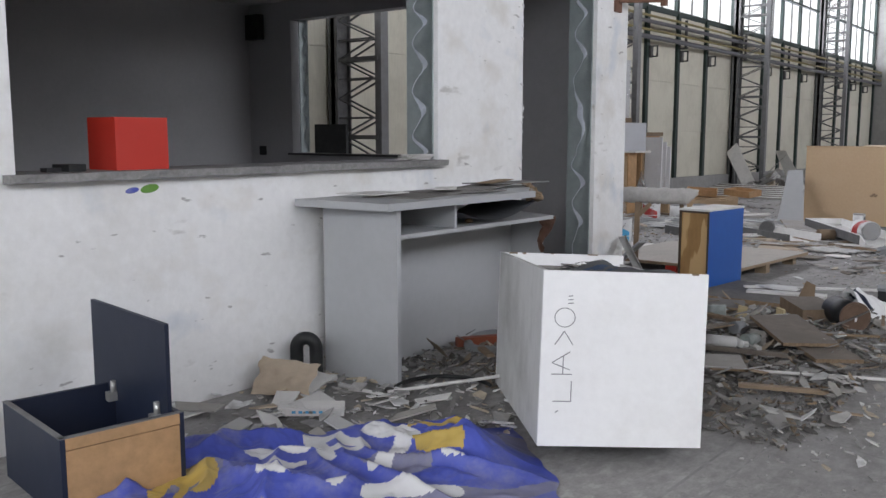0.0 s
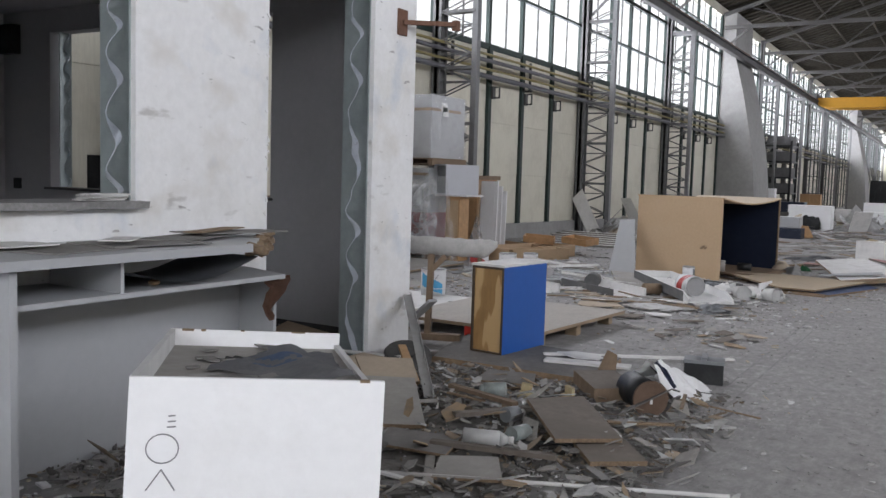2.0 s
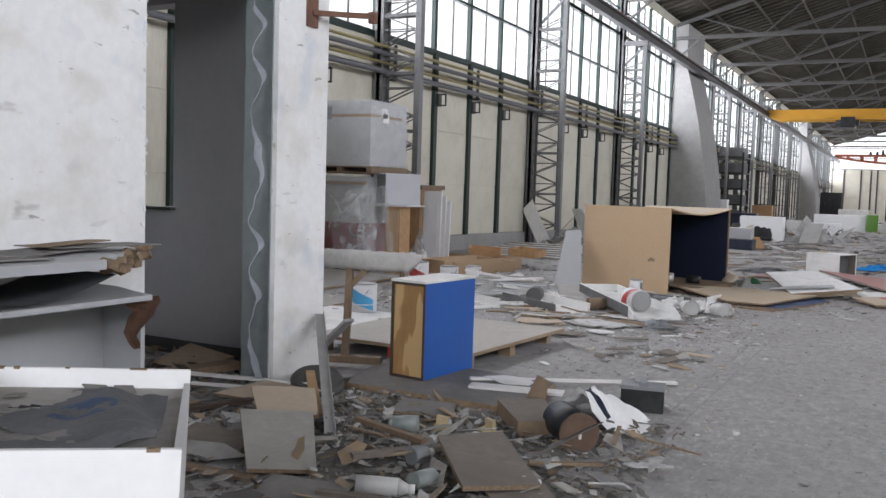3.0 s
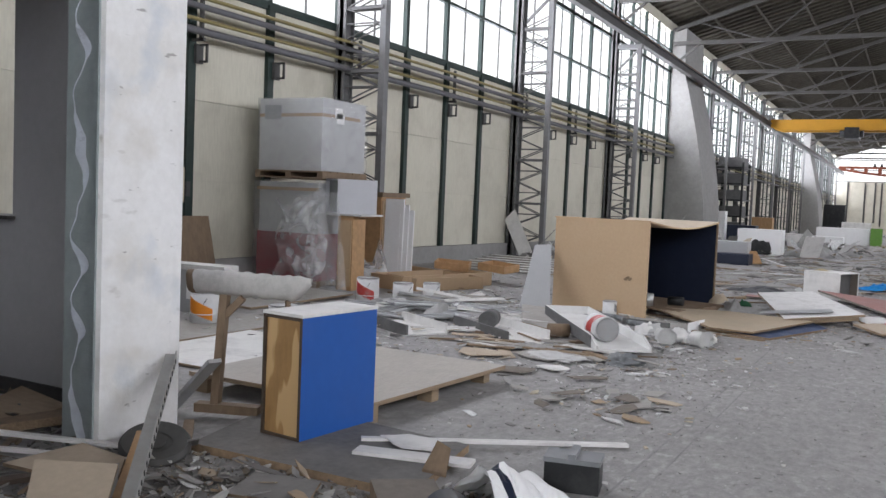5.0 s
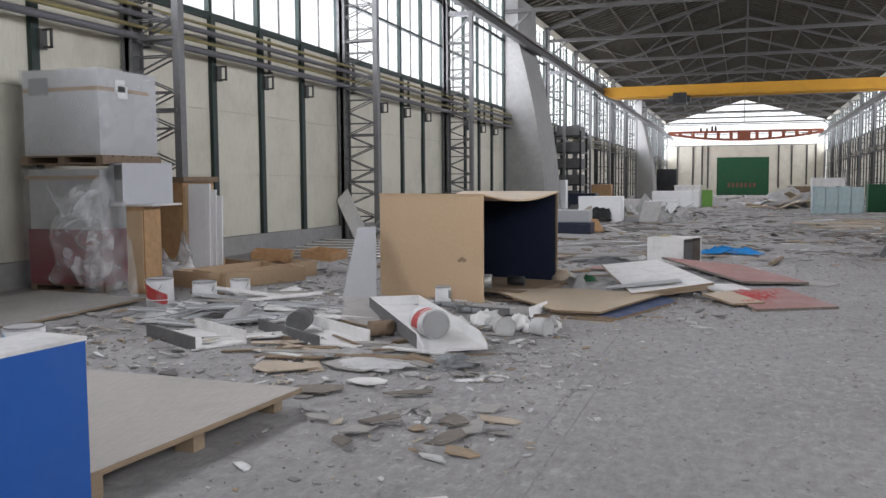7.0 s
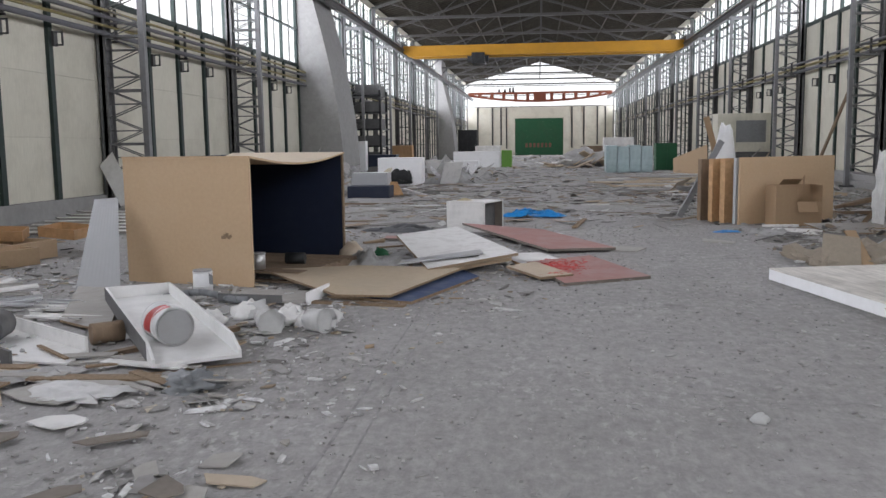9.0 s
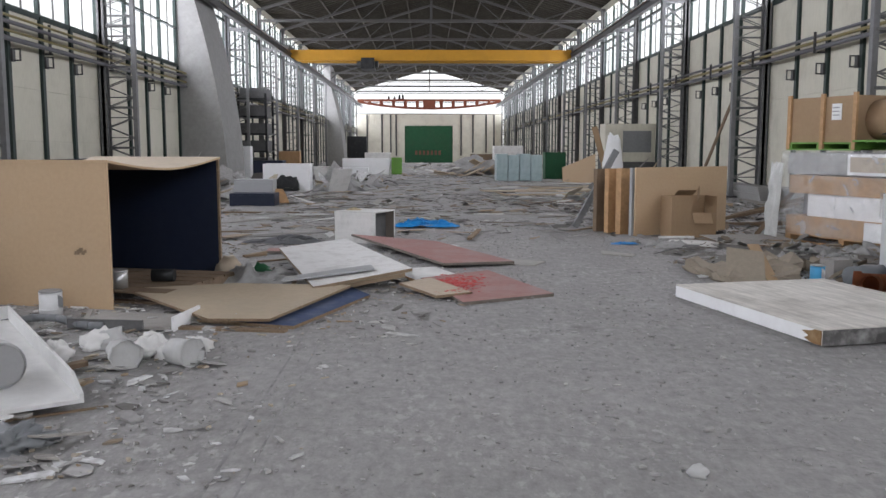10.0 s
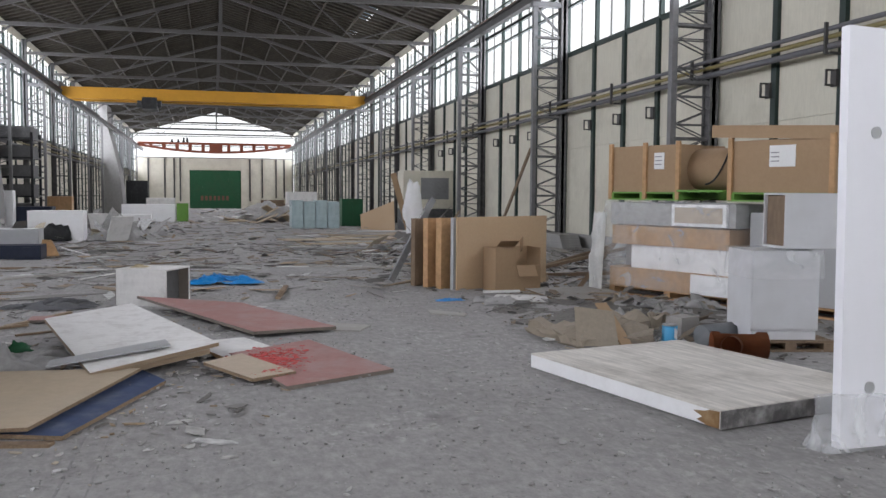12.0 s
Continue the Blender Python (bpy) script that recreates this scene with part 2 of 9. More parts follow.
        k.new(mp3.outputs[0], fine.inputs["Vector"])
        fr = n.new("ShaderNodeMapRange")
        fr.inputs["From Min"].default_value, fr.inputs["From Max"].default_value, fr.inputs["To Max"].default_value = lo, hi, amt
        k.new(fine.outputs[0], fr.inputs["Value"])
        mask = n.new("ShaderNodeTexNoise")
        mask.inputs["Scale"].default_value, mask.inputs["Detail"].default_value = msc, 6
        k.new(mp3.outputs[0], mask.inputs["Vector"])
        mr = n.new("ShaderNodeMapRange")
        mr.inputs["From Min"].default_value, mr.inputs["From Max"].default_value = mlo, mhi
        k.new(mask.outputs[0], mr.inputs["Value"])
        both = n.new("ShaderNodeMath")
        both.operation = "MULTIPLY"
        k.new(fr.outputs[0], both.inputs[0])
        k.new(mr.outputs[0], both.inputs[1])
        x = n.new("ShaderNodeMix")
        x.data_type = "RGBA"
        x.inputs["B"].default_value = (*col, 1)
        k.new(both.outputs[0], x.inputs["Factor"])
        k.new(prev, x.inputs["A"])
        prev = x.outputs["Result"]
    k.new(prev, p.inputs["Base Color"])
    return m


def plaster_material():
    """White limewash with blue-grey and brown smears and small chips."""
    m = surface("stained_white_plaster", (0.82, 0.82, 0.815), 0.9, grain=16, amount=0.05, stain=1.1, dirt=0.42, dirt_col=(0.5, 0.475, 0.41), bump=0.4)
    t = m.node_tree
    n, k = t.nodes, t.links
    tc = n.new("ShaderNodeTexCoord")
    mix = [x for x in n if x.bl_idname == "ShaderNodeMix"][0]
    prev = mix.outputs["Result"]
    for sc, lo, hi, amt, col, st in ((2.6, 0.6, 0.72, 0.35, (0.42, 0.5, 0.6), (1, 1, 1)), (6.0, 0.66, 0.72, 0.5, (0.3, 0.28, 0.25), (1, 0.4, 1)),
                                     (14, 0.69, 0.73, 0.6, (0.18, 0.17, 0.16), (1, 0.5, 1.6)), (3.2, 0.56, 0.75, 0.4, (0.55, 0.5, 0.42), (1, 0.7, 1))):
        mp = n.new("ShaderNodeMapping")
        mp.inputs["Scale"].default_value = st
        k.new(tc.outputs["Object"], mp.inputs["Vector"])
        s = n.new("ShaderNodeTexNoise")
        s.inputs["Scale"].default_value, s.inputs["Detail"].default_value = sc, 4
        k.new(mp.outputs[0], s.inputs["Vector"])
        r = n.new("ShaderNodeMapRange")
        r.inputs["From Min"].default_value, r.inputs["From Max"].default_value, r.inputs["To Max"].default_value = lo, hi, amt
        k.new(s.outputs[0], r.inputs["Value"])
        x = n.new("ShaderNodeMix")
        x.data_type = "RGBA"
        x.inputs["B"].default_value = (*col, 1)
        k.new(r.outputs[0], x.inputs["Factor"])
        k.new(prev, x.inputs["A"])
        prev = x.outputs["Result"]
    k.new(prev, n["Principled BSDF"].inputs["Base Color"])
    return m


def scrap_material(name, tones, rough=0.8):
    """Mixed rubbish: each scrap takes one of a few tones."""
    m = bpy.data.materials.new(name)
    m.use_nodes = True
    t = m.node_tree
    n, k = t.nodes, t.links
    p = n["Principled BSDF"]
    geo = n.new("ShaderNodeNewGeometry")
    cr = n.new("ShaderNodeValToRGB")
    cr.color_ramp.interpolation = "CONSTANT"
    e = cr.color_ramp.elements
    while len(e) < len(tones):
        e.new(0.5)
    for i, c in enumerate(tones):
        e[i].position = i / len(tones)
        e[i].color = (*c, 1)
    k.new(geo.outputs["Random Per Island"], cr.inputs[0])
    tc = n.new("ShaderNodeTexCoord")
    s = n.new("ShaderNodeTexNoise")
    s.inputs["Scale"].default_value, s.inputs["Detail"].default_value = 18, 6
    k.new(tc.outputs["Object"], s.inputs["Vector"])
    r = n.new("ShaderNodeMapRange")
    r.inputs["From Min"].default_value, r.inputs["From Max"].default_value = 0.4, 0.75
    r.inputs["To Max"].default_value = 0.6
    k.new(s.outputs[0], r.inputs["Value"])
    x = n.new("ShaderNodeMix")
    x.data_type = "RGBA"
    x.inputs["B"].default_value = (0.17, 0.165, 0.155, 1)
    k.new(r.outputs[0], x.inputs["Factor"])
    k.new(cr.outputs[0], x.inputs["A"])
    k.new(x.outputs["Result"], p.inputs["Base Color"])
    p.inputs["Roughness"].default_value = rough
    b = n.new("ShaderNodeBump")
    b.inputs["Strength"].default_value, b.inputs["Distance"].default_value = 0.4, 0.01
    k.new(s.outputs[0], b.inputs["Height"])
    k.new(b.outputs[0], p.inputs["Normal"])
    return m


def sky_glow(name, strength):
    """Overcast white sky seen beyond the windows."""
    m = bpy.data.materials.new(name)
    m.use_nodes = True
    n, k = m.node_tree.nodes, m.node_tree.links
    p = n["Principled BSDF"]
    p.inputs["Base Color"].default_value = (0, 0, 0, 1)
    p.inputs["Emission Color"].default_value = (0.97, 0.985, 1.0, 1)
    p.inputs["Emission Strength"].default_value = strength
    return m


M_SKY = sky_glow("white_overcast_sky", 1.5)
DUST = (0.27, 0.265, 0.255)
M_FLOOR = floor_material()
M_PLASTER = plaster_material()
M_GREYWALL = surface("grey_painted_wall", (0.46, 0.46, 0.47), 0.85, grain=20, amount=0.04, stain=0.8, dirt=0.2, dirt_col=(0.2, 0.2, 0.2), bump=0.08)
M_PANEL = surface("cream_wall_panel", (0.6, 0.575, 0.48), 0.8, grain=10, amount=0.09, stain=0.8, dirt=0.55, dirt_col=(0.36, 0.335, 0.265), bump=0.1, stretch=(1, 3, 0.35), spread=0.06)
M_CONCRETE = surface("grey_concrete", (0.31, 0.305, 0.295), 0.9, grain=6, amount=0.12, stain=0.7, dirt=0.5, dirt_col=(0.2, 0.195, 0.185), bump=0.5)
M_GREEN_BAR = surface("dark_green_steel_paint", (0.018, 0.034, 0.029), 0.55, grain=12, amount=0.2, dirt=0.5, dirt_col=(0.06, 0.055, 0.05), bump=0.1)
M_STEEL = surface("grey_painted_steel", (0.18, 0.182, 0.185), 0.55, metal=0.2, grain=10, amount=0.15, dirt=0.6, dirt_col=(0.13, 0.115, 0.1), bump=0.1)
M_DARKSTEEL = surface("sooty_steel", (0.08, 0.079, 0.077), 0.6, metal=0.2, grain=10, amount=0.2, dirt=0.5, dirt_col=(0.05, 0.045, 0.04), bump=0.1)
M_TRUSS = surface("dull_truss_paint", (0.1, 0.097, 0.093), 0.6, metal=0.1, grain=10, amount=0.15, dirt=0.6, dirt_col=(0.08, 0.075, 0.07), bump=0.1)
M_LACING = surface("grimy_lacing_paint", (0.145, 0.145, 0.145), 0.6, metal=0.1, grain=10, amount=0.3, stain=3, dirt=0.6, dirt_col=(0.06, 0.052, 0.046), bump=0.1)
M_RUST = surface("rusty_steel", (0.17, 0.09, 0.06), 0.8, grain=14, amount=0.3, dirt=0.5, dirt_col=(0.06, 0.045, 0.04), bump=0.4)
M_YPIPE = surface("ochre_pipe_paint", (0.25, 0.21, 0.09), 0.6, grain=12, amount=0.15, dirt=0.5, bump=0.05)
M_GPIPE = surface("grey_pipe_paint", (0.13, 0.13, 0.14), 0.55, grain=12, amount=0.15, dirt=0.4, bump=0.05)
M_CRANE = surface("yellow_crane_paint", (0.5, 0.25, 0.02), 0.55, grain=6, amount=0.1, dirt=0.35, dirt_col=(0.2, 0.12, 0.03), bump=0.05)
M_REDBROWN = surface("red_brown_steel", (0.22, 0.06, 0.03), 0.65, grain=6, amount=0.15, dirt=0.4, bump=0.1)
M_ROOF = surface("dark_brown_roof_slab", (0.052, 0.045, 0.034), 0.95, grain=5, amount=0.3, stain=0.5, dirt=0.6, dirt_col=(0.028, 0.025, 0.022), bump=0.4)
M_GATE = surface("green_gate_paint", (0.014, 0.085, 0.035), 0.6, grain=3, amount=0.12, stain=0.5, dirt=0.4, dirt_col=(0.05, 0.07, 0.04), bump=0.05)
M_GALV = surface("galvanised_sheet", (0.34, 0.385, 0.385), 0.42, metal=0.15, grain=7, amount=0.15, stain=3, dirt=0.4, dirt_col=(0.2, 0.22, 0.22), bump=0.1)
M_FLAP_GLINT = surface("highlit_torn_zinc", (0.72, 0.76, 0.82), 0.3, metal=0.1, grain=7, amount=0.15, stain=3, dirt=0.3, dirt_col=(0.4, 0.42, 0.42), bump=0.1)
M_GLASS = glass_material("window_glass")
M_FILM = film_material("clear_plastic_film", alpha=0.2)
M_FILM_THIN = film_material("thin_clear_film", alpha=0.13)
M_FILM_THICK = film_material("milky_plastic_film", alpha=0.32)
M_WHITE = surface("white_laminate", (0.86, 0.86, 0.86), 0.45, grain=20, amount=0.03, stain=2.2, dirt=0.22, dirt_col=(0.5, 0.47, 0.42), bump=0.03)
M_WHITE_DUSTY = surface("dusty_white_board", (0.7, 0.69, 0.67), 0.75, grain=16, amount=0.06, stain=2.4, dirt=0.6, dirt_col=DUST, bump=0.1, spread=0.05)
M_GREY_LAM = surface("grey_laminate", (0.42, 0.43, 0.44), 0.45, grain=18, amount=0.03, stain=1.6, dirt=0.28, dirt_col=(0.3, 0.29, 0.28), bump=0.03)
M_DUSTBOARD = surface("dust_covered_board", (0.36, 0.345, 0.32), 0.9, grain=14, amount=0.12, stain=2.0, dirt=0.6, dirt_col=(0.24, 0.23, 0.215), bump=0.25, spread=0.08)
M_HARDBOARD = surface("tan_hardboard", (0.5, 0.36, 0.225), 0.65, grain=26, amount=0.06, stain=0.9, dirt=0.22, dirt_col=(0.6, 0.5, 0.38), bump=0.05, spread=0.04)
M_CARD = surface("brown_cardboard", (0.35, 0.24, 0.145), 0.85, grain=20, amount=0.06, stain=1.8, dirt=0.3, dirt_col=(0.28, 0.19, 0.11), bump=0.1, spread=0.08)
M_PINE = wood("raw_pine", (0.46, 0.28, 0.14), (0.22, 0.12, 0.06), (3, 3, 3))
M_PLY = wood("old_plywood", (0.3, 0.225, 0.15), (0.2, 0.15, 0.1), (2, 2, 40))
M_OLDWOOD = wood("weathered_wood", (0.21, 0.15, 0.1), (0.09, 0.07, 0.055), (6, 6, 2), rough=0.8, dirt=0.5)
M_CHIP = surface("chipboard_edge", (0.24, 0.175, 0.115), 0.9, grain=60, amount=0.35, stain=6, dirt=0.4, dirt_col=(0.2, 0.13, 0.08), bump=0.6)
M_BLUE = surface("blue_laminate", (0.018, 0.095, 0.36), 0.4, grain=14, amount=0.05, stain=2, dirt=0.14, dirt_col=(0.12, 0.15, 0.3), bump=0.03)
M_NAVY = surface("navy_laminate", (0.013, 0.019, 0.04), 0.5, grain=12, amount=0.1, stain=2, dirt=0.12, dirt_col=(0.1, 0.11, 0.13), bump=0.05)
M_BLACK = surface("black_plastic", (0.015, 0.016, 0.017), 0.5, grain=14, amount=0.2, stain=3, dirt=0.4, dirt_col=(0.1, 0.1, 0.1), bump=0.1)
M_LID = surface("dull_can_lid", (0.34, 0.34, 0.34), 0.5, metal=0.3, grain=12, amount=0.1, stain=6, dirt=0.5, dirt_col=(0.22, 0.2, 0.18), bump=0.08)
M_DARKWOOD = surface("dark_brown_edge", (0.06, 0.042, 0.03), 0.6, grain=14, amount=0.25, stain=4, dirt=0.4, dirt_col=(0.14, 0.12, 0.1), bump=0.15)
M_DECK = surface("dusty_beige_plywood", (0.44, 0.41, 0.37), 0.9, grain=12, amount=0.12, stain=1.3, dirt=0.6, dirt_col=(0.32, 0.3, 0.28), bump=0.25, stretch=(6, 1, 1))
M_RED = surface("red_lacquer", (0.5, 0.035, 0.022), 0.5, grain=10, amount=0.04, dirt=0.1, bump=0.03)
M_DARKRED = surface("dark_red_laminate", (0.18, 0.012, 0.022), 0.4, grain=10, amount=0.06, dirt=0.15, bump=0.03)
M_GREENPAL = surface("green_pallet_paint", (0.13, 0.29, 0.05), 0.6, grain=14, amount=0.12, dirt=0.3, bump=0.1)
M_PINKBOARD = surface("dusty_red_board", (0.35, 0.19, 0.175), 0.75, grain=14, amount=0.12, stain=2.6, dirt=0.9, dirt_col=(0.38, 0.3, 0.28), bump=0.1)
M_REDSPLASH = surface("red_powder", (0.5, 0.08, 0.075), 0.9, grain=14, amount=0.1, dirt=0.3, dirt_col=(0.45, 0.2, 0.18), bump=0.05)
M_TIN = surface("tin_can_metal", (0.5, 0.5, 0.49), 0.42, metal=0.7, grain=12, amount=0.1, stain=5, dirt=0.5, dirt_col=(0.3, 0.28, 0.25), bump=0.08)
M_CANWHITE = surface("white_can_paint", (0.7, 0.7, 0.7), 0.5, grain=14, amount=0.05, stain=5, dirt=0.4, dirt_col=DUST, bump=0.05)
M_CANRED = surface("red_can_paint", (0.45, 0.055, 0.05), 0.5, grain=14, amount=0.1, stain=6, dirt=0.85, dirt_col=DUST, bump=0.05)
M_CANBLUE = surface("light_blue_label", (0.08, 0.36, 0.62), 0.5, grain=14, amount=0.05, stain=5, dirt=0.2, dirt_col=DUST, bump=0.05)
M_CANORANGE = surface("orange_label", (0.75, 0.25, 0.02), 0.5, grain=14, amount=0.05, dirt=0.2, dirt_col=DUST, bump=0.05)
M_INK = surface("dark_pencil_ink", (0.24, 0.24, 0.25), 0.8, amount=0.2, dirt=0.3, dirt_col=(0.3, 0.3, 0.3), bump=0)
M_COPPER = surface("orange_brown_pipe", (0.36, 0.13, 0.06), 0.5, grain=12, amount=0.15, dirt=0.5, dirt_col=(0.15, 0.08, 0.05), bump=0.1)
M_GREYPLASTIC = surface("grey_plastic_pipe", (0.2, 0.21, 0.22), 0.5, grain=12, amount=0.1, dirt=0.4, dirt_col=DUST, bump=0.05)
M_CLOTH = surface("dusty_dark_cloth", (0.11, 0.112, 0.118), 0.95, grain=50, amount=0.2, stain=5, dirt=0.5, dirt_col=(0.22, 0.215, 0.21), bump=0.3)
M_BLUEFILM = surface("bright_blue_film", (0.02, 0.22, 0.55), 0.35, grain=14, amount=0.15, dirt=0.2, dirt_col=(0.2, 0.3, 0.4), bump=0.3)
M_CURTAIN = surface("off_white_sack", (0.62, 0.62, 0.6), 0.8, grain=40, amount=0.06, stain=4, dirt=0.4, dirt_col=DUST, bump=0.2)
M_TARPBLUE = surface("blue_vinyl", (0.075, 0.1, 0.42), 0.45, grain=10, amount=0.12, stain=3, dirt=0.75, dirt_col=(0.34, 0.33, 0.36), bump=0.05)
M_TARPWHITE = surface("white_vinyl_print", (0.66, 0.66, 0.66), 0.5, grain=10, amount=0.05, stain=3, dirt=0.5, dirt_col=(0.38, 0.36, 0.34), bump=0.05)
M_TARPYELLOW = surface("yellow_vinyl_print", (0.52, 0.37, 0.1), 0.5, grain=10, amount=0.05, stain=3, dirt=0.5, dirt_col=(0.36, 0.32, 0.24), bump=0.05)
M_TARPDUST = surface("dust_caked_vinyl", (0.2, 0.2, 0.3), 0.85, grain=12, amount=0.15, stain=4, dirt=0.7, dirt_col=(0.3, 0.29, 0.28), bump=0.1)
M_SCRAP = scrap_material("mixed_scraps", [(0.46, 0.45, 0.43), (0.3, 0.23, 0.16), (0.2, 0.19, 0.18), (0.36, 0.34, 0.31), (0.55, 0.55, 0.54), (0.36, 0.26, 0.16), (0.27, 0.26, 0.25), (0.13, 0.12, 0.11)])
M_SCRAP_DARK = scrap_material("dark_scraps", [(0.17, 0.16, 0.15), (0.1, 0.09, 0.08), (0.2, 0.15, 0.1), (0.25, 0.24, 0.23), (0.07, 0.065, 0.06), (0.33, 0.32, 0.3), (0.16, 0.12, 0.08), (0.13, 0.125, 0.12)])
M_CRUMB = scrap_material("floor_crumb_mix", [(0.42, 0.41, 0.4), (0.33, 0.325, 0.32), (0.5, 0.49, 0.47), (0.26, 0.255, 0.25), (0.38, 0.37, 0.36), (0.3, 0.29, 0.28)])
M_GREYBOARD = surface("grey_dusty_chipboard", (0.21, 0.2, 0.19), 0.9, grain=18, amount=0.15, stain=2.5, dirt=0.6, dirt_col=(0.15, 0.14, 0.13), bump=0.3, spread=0.12)
M_SCRAP_WHITE = scrap_material("pale_scraps", [(0.62, 0.62, 0.61), (0.45, 0.44, 0.43), (0.34, 0.33, 0.32), (0.7, 0.7, 0.7), (0.5, 0.43, 0.33), (0.28, 0.27, 0.26)])

# ---- the hall ----
M_GREYSIDE0 = surface("packed_joint_dirt", (0.27, 0.265, 0.26), 0.9, grain=8, amount=0.4, stain=1.2, dirt=0.7, dirt_col=(0.27, 0.265, 0.26), bump=0.4)


def ground():
    bm = bmesh.new()
    ys = [-40, -14, -6, 0, 20, 40, 60, 80, 100, 125, 400]
    xs = [-300, -40, -10.3, -5, 0, 4, 8.95, 40, 300]
    grid = [[bm.verts.new((x, y, fall(min(y, 125)))) for x in xs] for y in ys]
    for i in range(len(ys) - 1):
        for j in range(len(xs) - 1):
            bm.faces.new((grid[i][j], grid[i][j + 1], grid[i + 1][j + 1], grid[i + 1][j]))
    structure("floor", bm, M_FLOOR, "grey dusty cracked concrete factory floor")
    # two narrow sunk rails in the floor, along the hall
    for x, w in ((-1.84, 0.014), (-1.7, 0.01), (1.65, 0.014)):
        bm = bmesh.new()
        bx(bm, x - w / 2, Y0, -0.05, x + w / 2, Y1, 0.0015)
        bmesh.ops.subdivide_edges(bm, edges=[e for e in bm.edges if abs(e.verts[0].co.y - e.verts[1].co.y) > 5], cuts=8)
        sag(bm)
        structure("floor_trim", bm, M_GREYSIDE0, "narrow dark joint set in the concrete floor")


def side_wall(name, x, out, win):
    """A long side wall: plinth, lower panels, upper glazed band, bars and rails. out: -1 west, +1 east."""
    hall = -out
    o = lambda d: x + out * d
    bm = bmesh.new()
    # blind lower wall behind the panels
    bx(bm, min(o(0.08), o(0.3)), Y0, 0.0, max(o(0.08), o(0.3)), Y1, win)
    bx(bm, min(o(0.0), o(0.35)), Y0, EAVE - 0.12, max(o(0.0), o(0.35)), Y1, EAVE + 0.25)
    cut(bm)
    wall = structure(name, bm, M_PANEL, "cream panelled factory wall with a long glazed band above")
    bm = bmesh.new()
    bx(bm, min(o(-0.08), o(0.08)), Y0, 0.0, max(o(-0.08), o(0.08)), Y1, 0.36)
    cut(bm)
    part("plinth", bm, M_CONCRETE, wall, "bare grey concrete plinth")
    bars = []
    for c in COLS:
        bars += [c, c + 2.4, c + 4.13, c + 5.9]
    bars = [b for b in bars if Y0 < b < Y1 - 1]
    # panels, three high between the bars
    zs = [0.364, 1.55, 2.75, win - 0.06]
    far = bmesh.new()
    for i in range(len(bars) - 1):
        a, b = bars[i], bars[i + 1]
        for j in range(3):
            near = 8 < a < 58
            bm = bmesh.new() if near else far
            d = random.uniform(0.0, 0.012)
            x0, x1 = o(0.0 + d), o(0.085)
            vs = bx(bm, min(x0, x1), a + 0.05, zs[j], max(x0, x1), b - 0.05, zs[j + 1] - 0.005)
            for v in vs:
                v.co.z += fall(v.co.y)
            if near:
                part("panel", bm, M_PANEL, wall)
    tagged(part("panel_rest", far, M_PANEL, wall), kind="stuff")
    # bars, each in one piece up to the eaves
    for b in bars:
        bm = bmesh.new()
        w = 0.075
        bx(bm, min(o(-0.07), o(0.06)), b - w, 0.36 + fall(b), max(o(-0.07), o(0.06)), b + w, win + fall(b))
        bx(bm, min(o(-0.02), o(0.08)), b - 0.055, win + fall(b), max(o(-0.02), o(0.08)), b + 0.055, EAVE - 0.1 + fall(b))
        part("wall_bar", bm, M_GREEN_BAR, wall)
    bm = bmesh.new()
    for k in range(len(bars) - 1):
        a, b = bars[k], bars[k + 1]
        y = (a + b) / 2
        bx(bm, min(o(0.0), o(0.04)), y - 0.009, win, max(o(0.0), o(0.04)), y + 0.009, EAVE - 0.1)
    sag(bm)
    tagged(part("glazing_bar", bm, M_DARKSTEEL, wall), kind="stuff")
    for z, h in ((win, 0.13), (win + 1.35, 0.06), (RAILZ + 0.15, 0.1), (RAILZ + 1.0, 0.05)):
        if z < win:
            continue
        bm = bmesh.new()
        bx(bm, min(o(-0.04), o(0.07)), Y0, z - h / 2, max(o(-0.04), o(0.07)), Y1, z + h / 2)
        cut(bm)
        part("transom", bm, M_GREEN_BAR, wall)
    # panes, some of them missing
    rnd = random.Random(5 if out < 0 else 6)
    for k in range(len(bars) - 1):
        for z0, z1 in ((win + 0.06, win + 1.32), (win + 1.38, RAILZ + 0.1), (RAILZ + 0.2, EAVE - 0.12)):
            if rnd.random() < 0.2 or not 8 < bars[k] < 75:
                continue
            bm = bmesh.new()
            bx(bm, o(0.1) - 0.003, bars[k] + 0.06, z0 + fall(bars[k]), o(0.1) + 0.003, bars[k + 1] - 0.06, z1 + fall(bars[k]))
            ob = part("pane", bm, M_GLASS, wall)
            ob.visible_shadow = False
    return wall


def cut(bm):
    es = [e for e in bm.edges if abs(e.verts[0].co.y - e.verts[1].co.y) > 30]
    bmesh.ops.subdivide_edges(bm, edges=es, cuts=26, use_grid_fill=True)
    sag(bm)


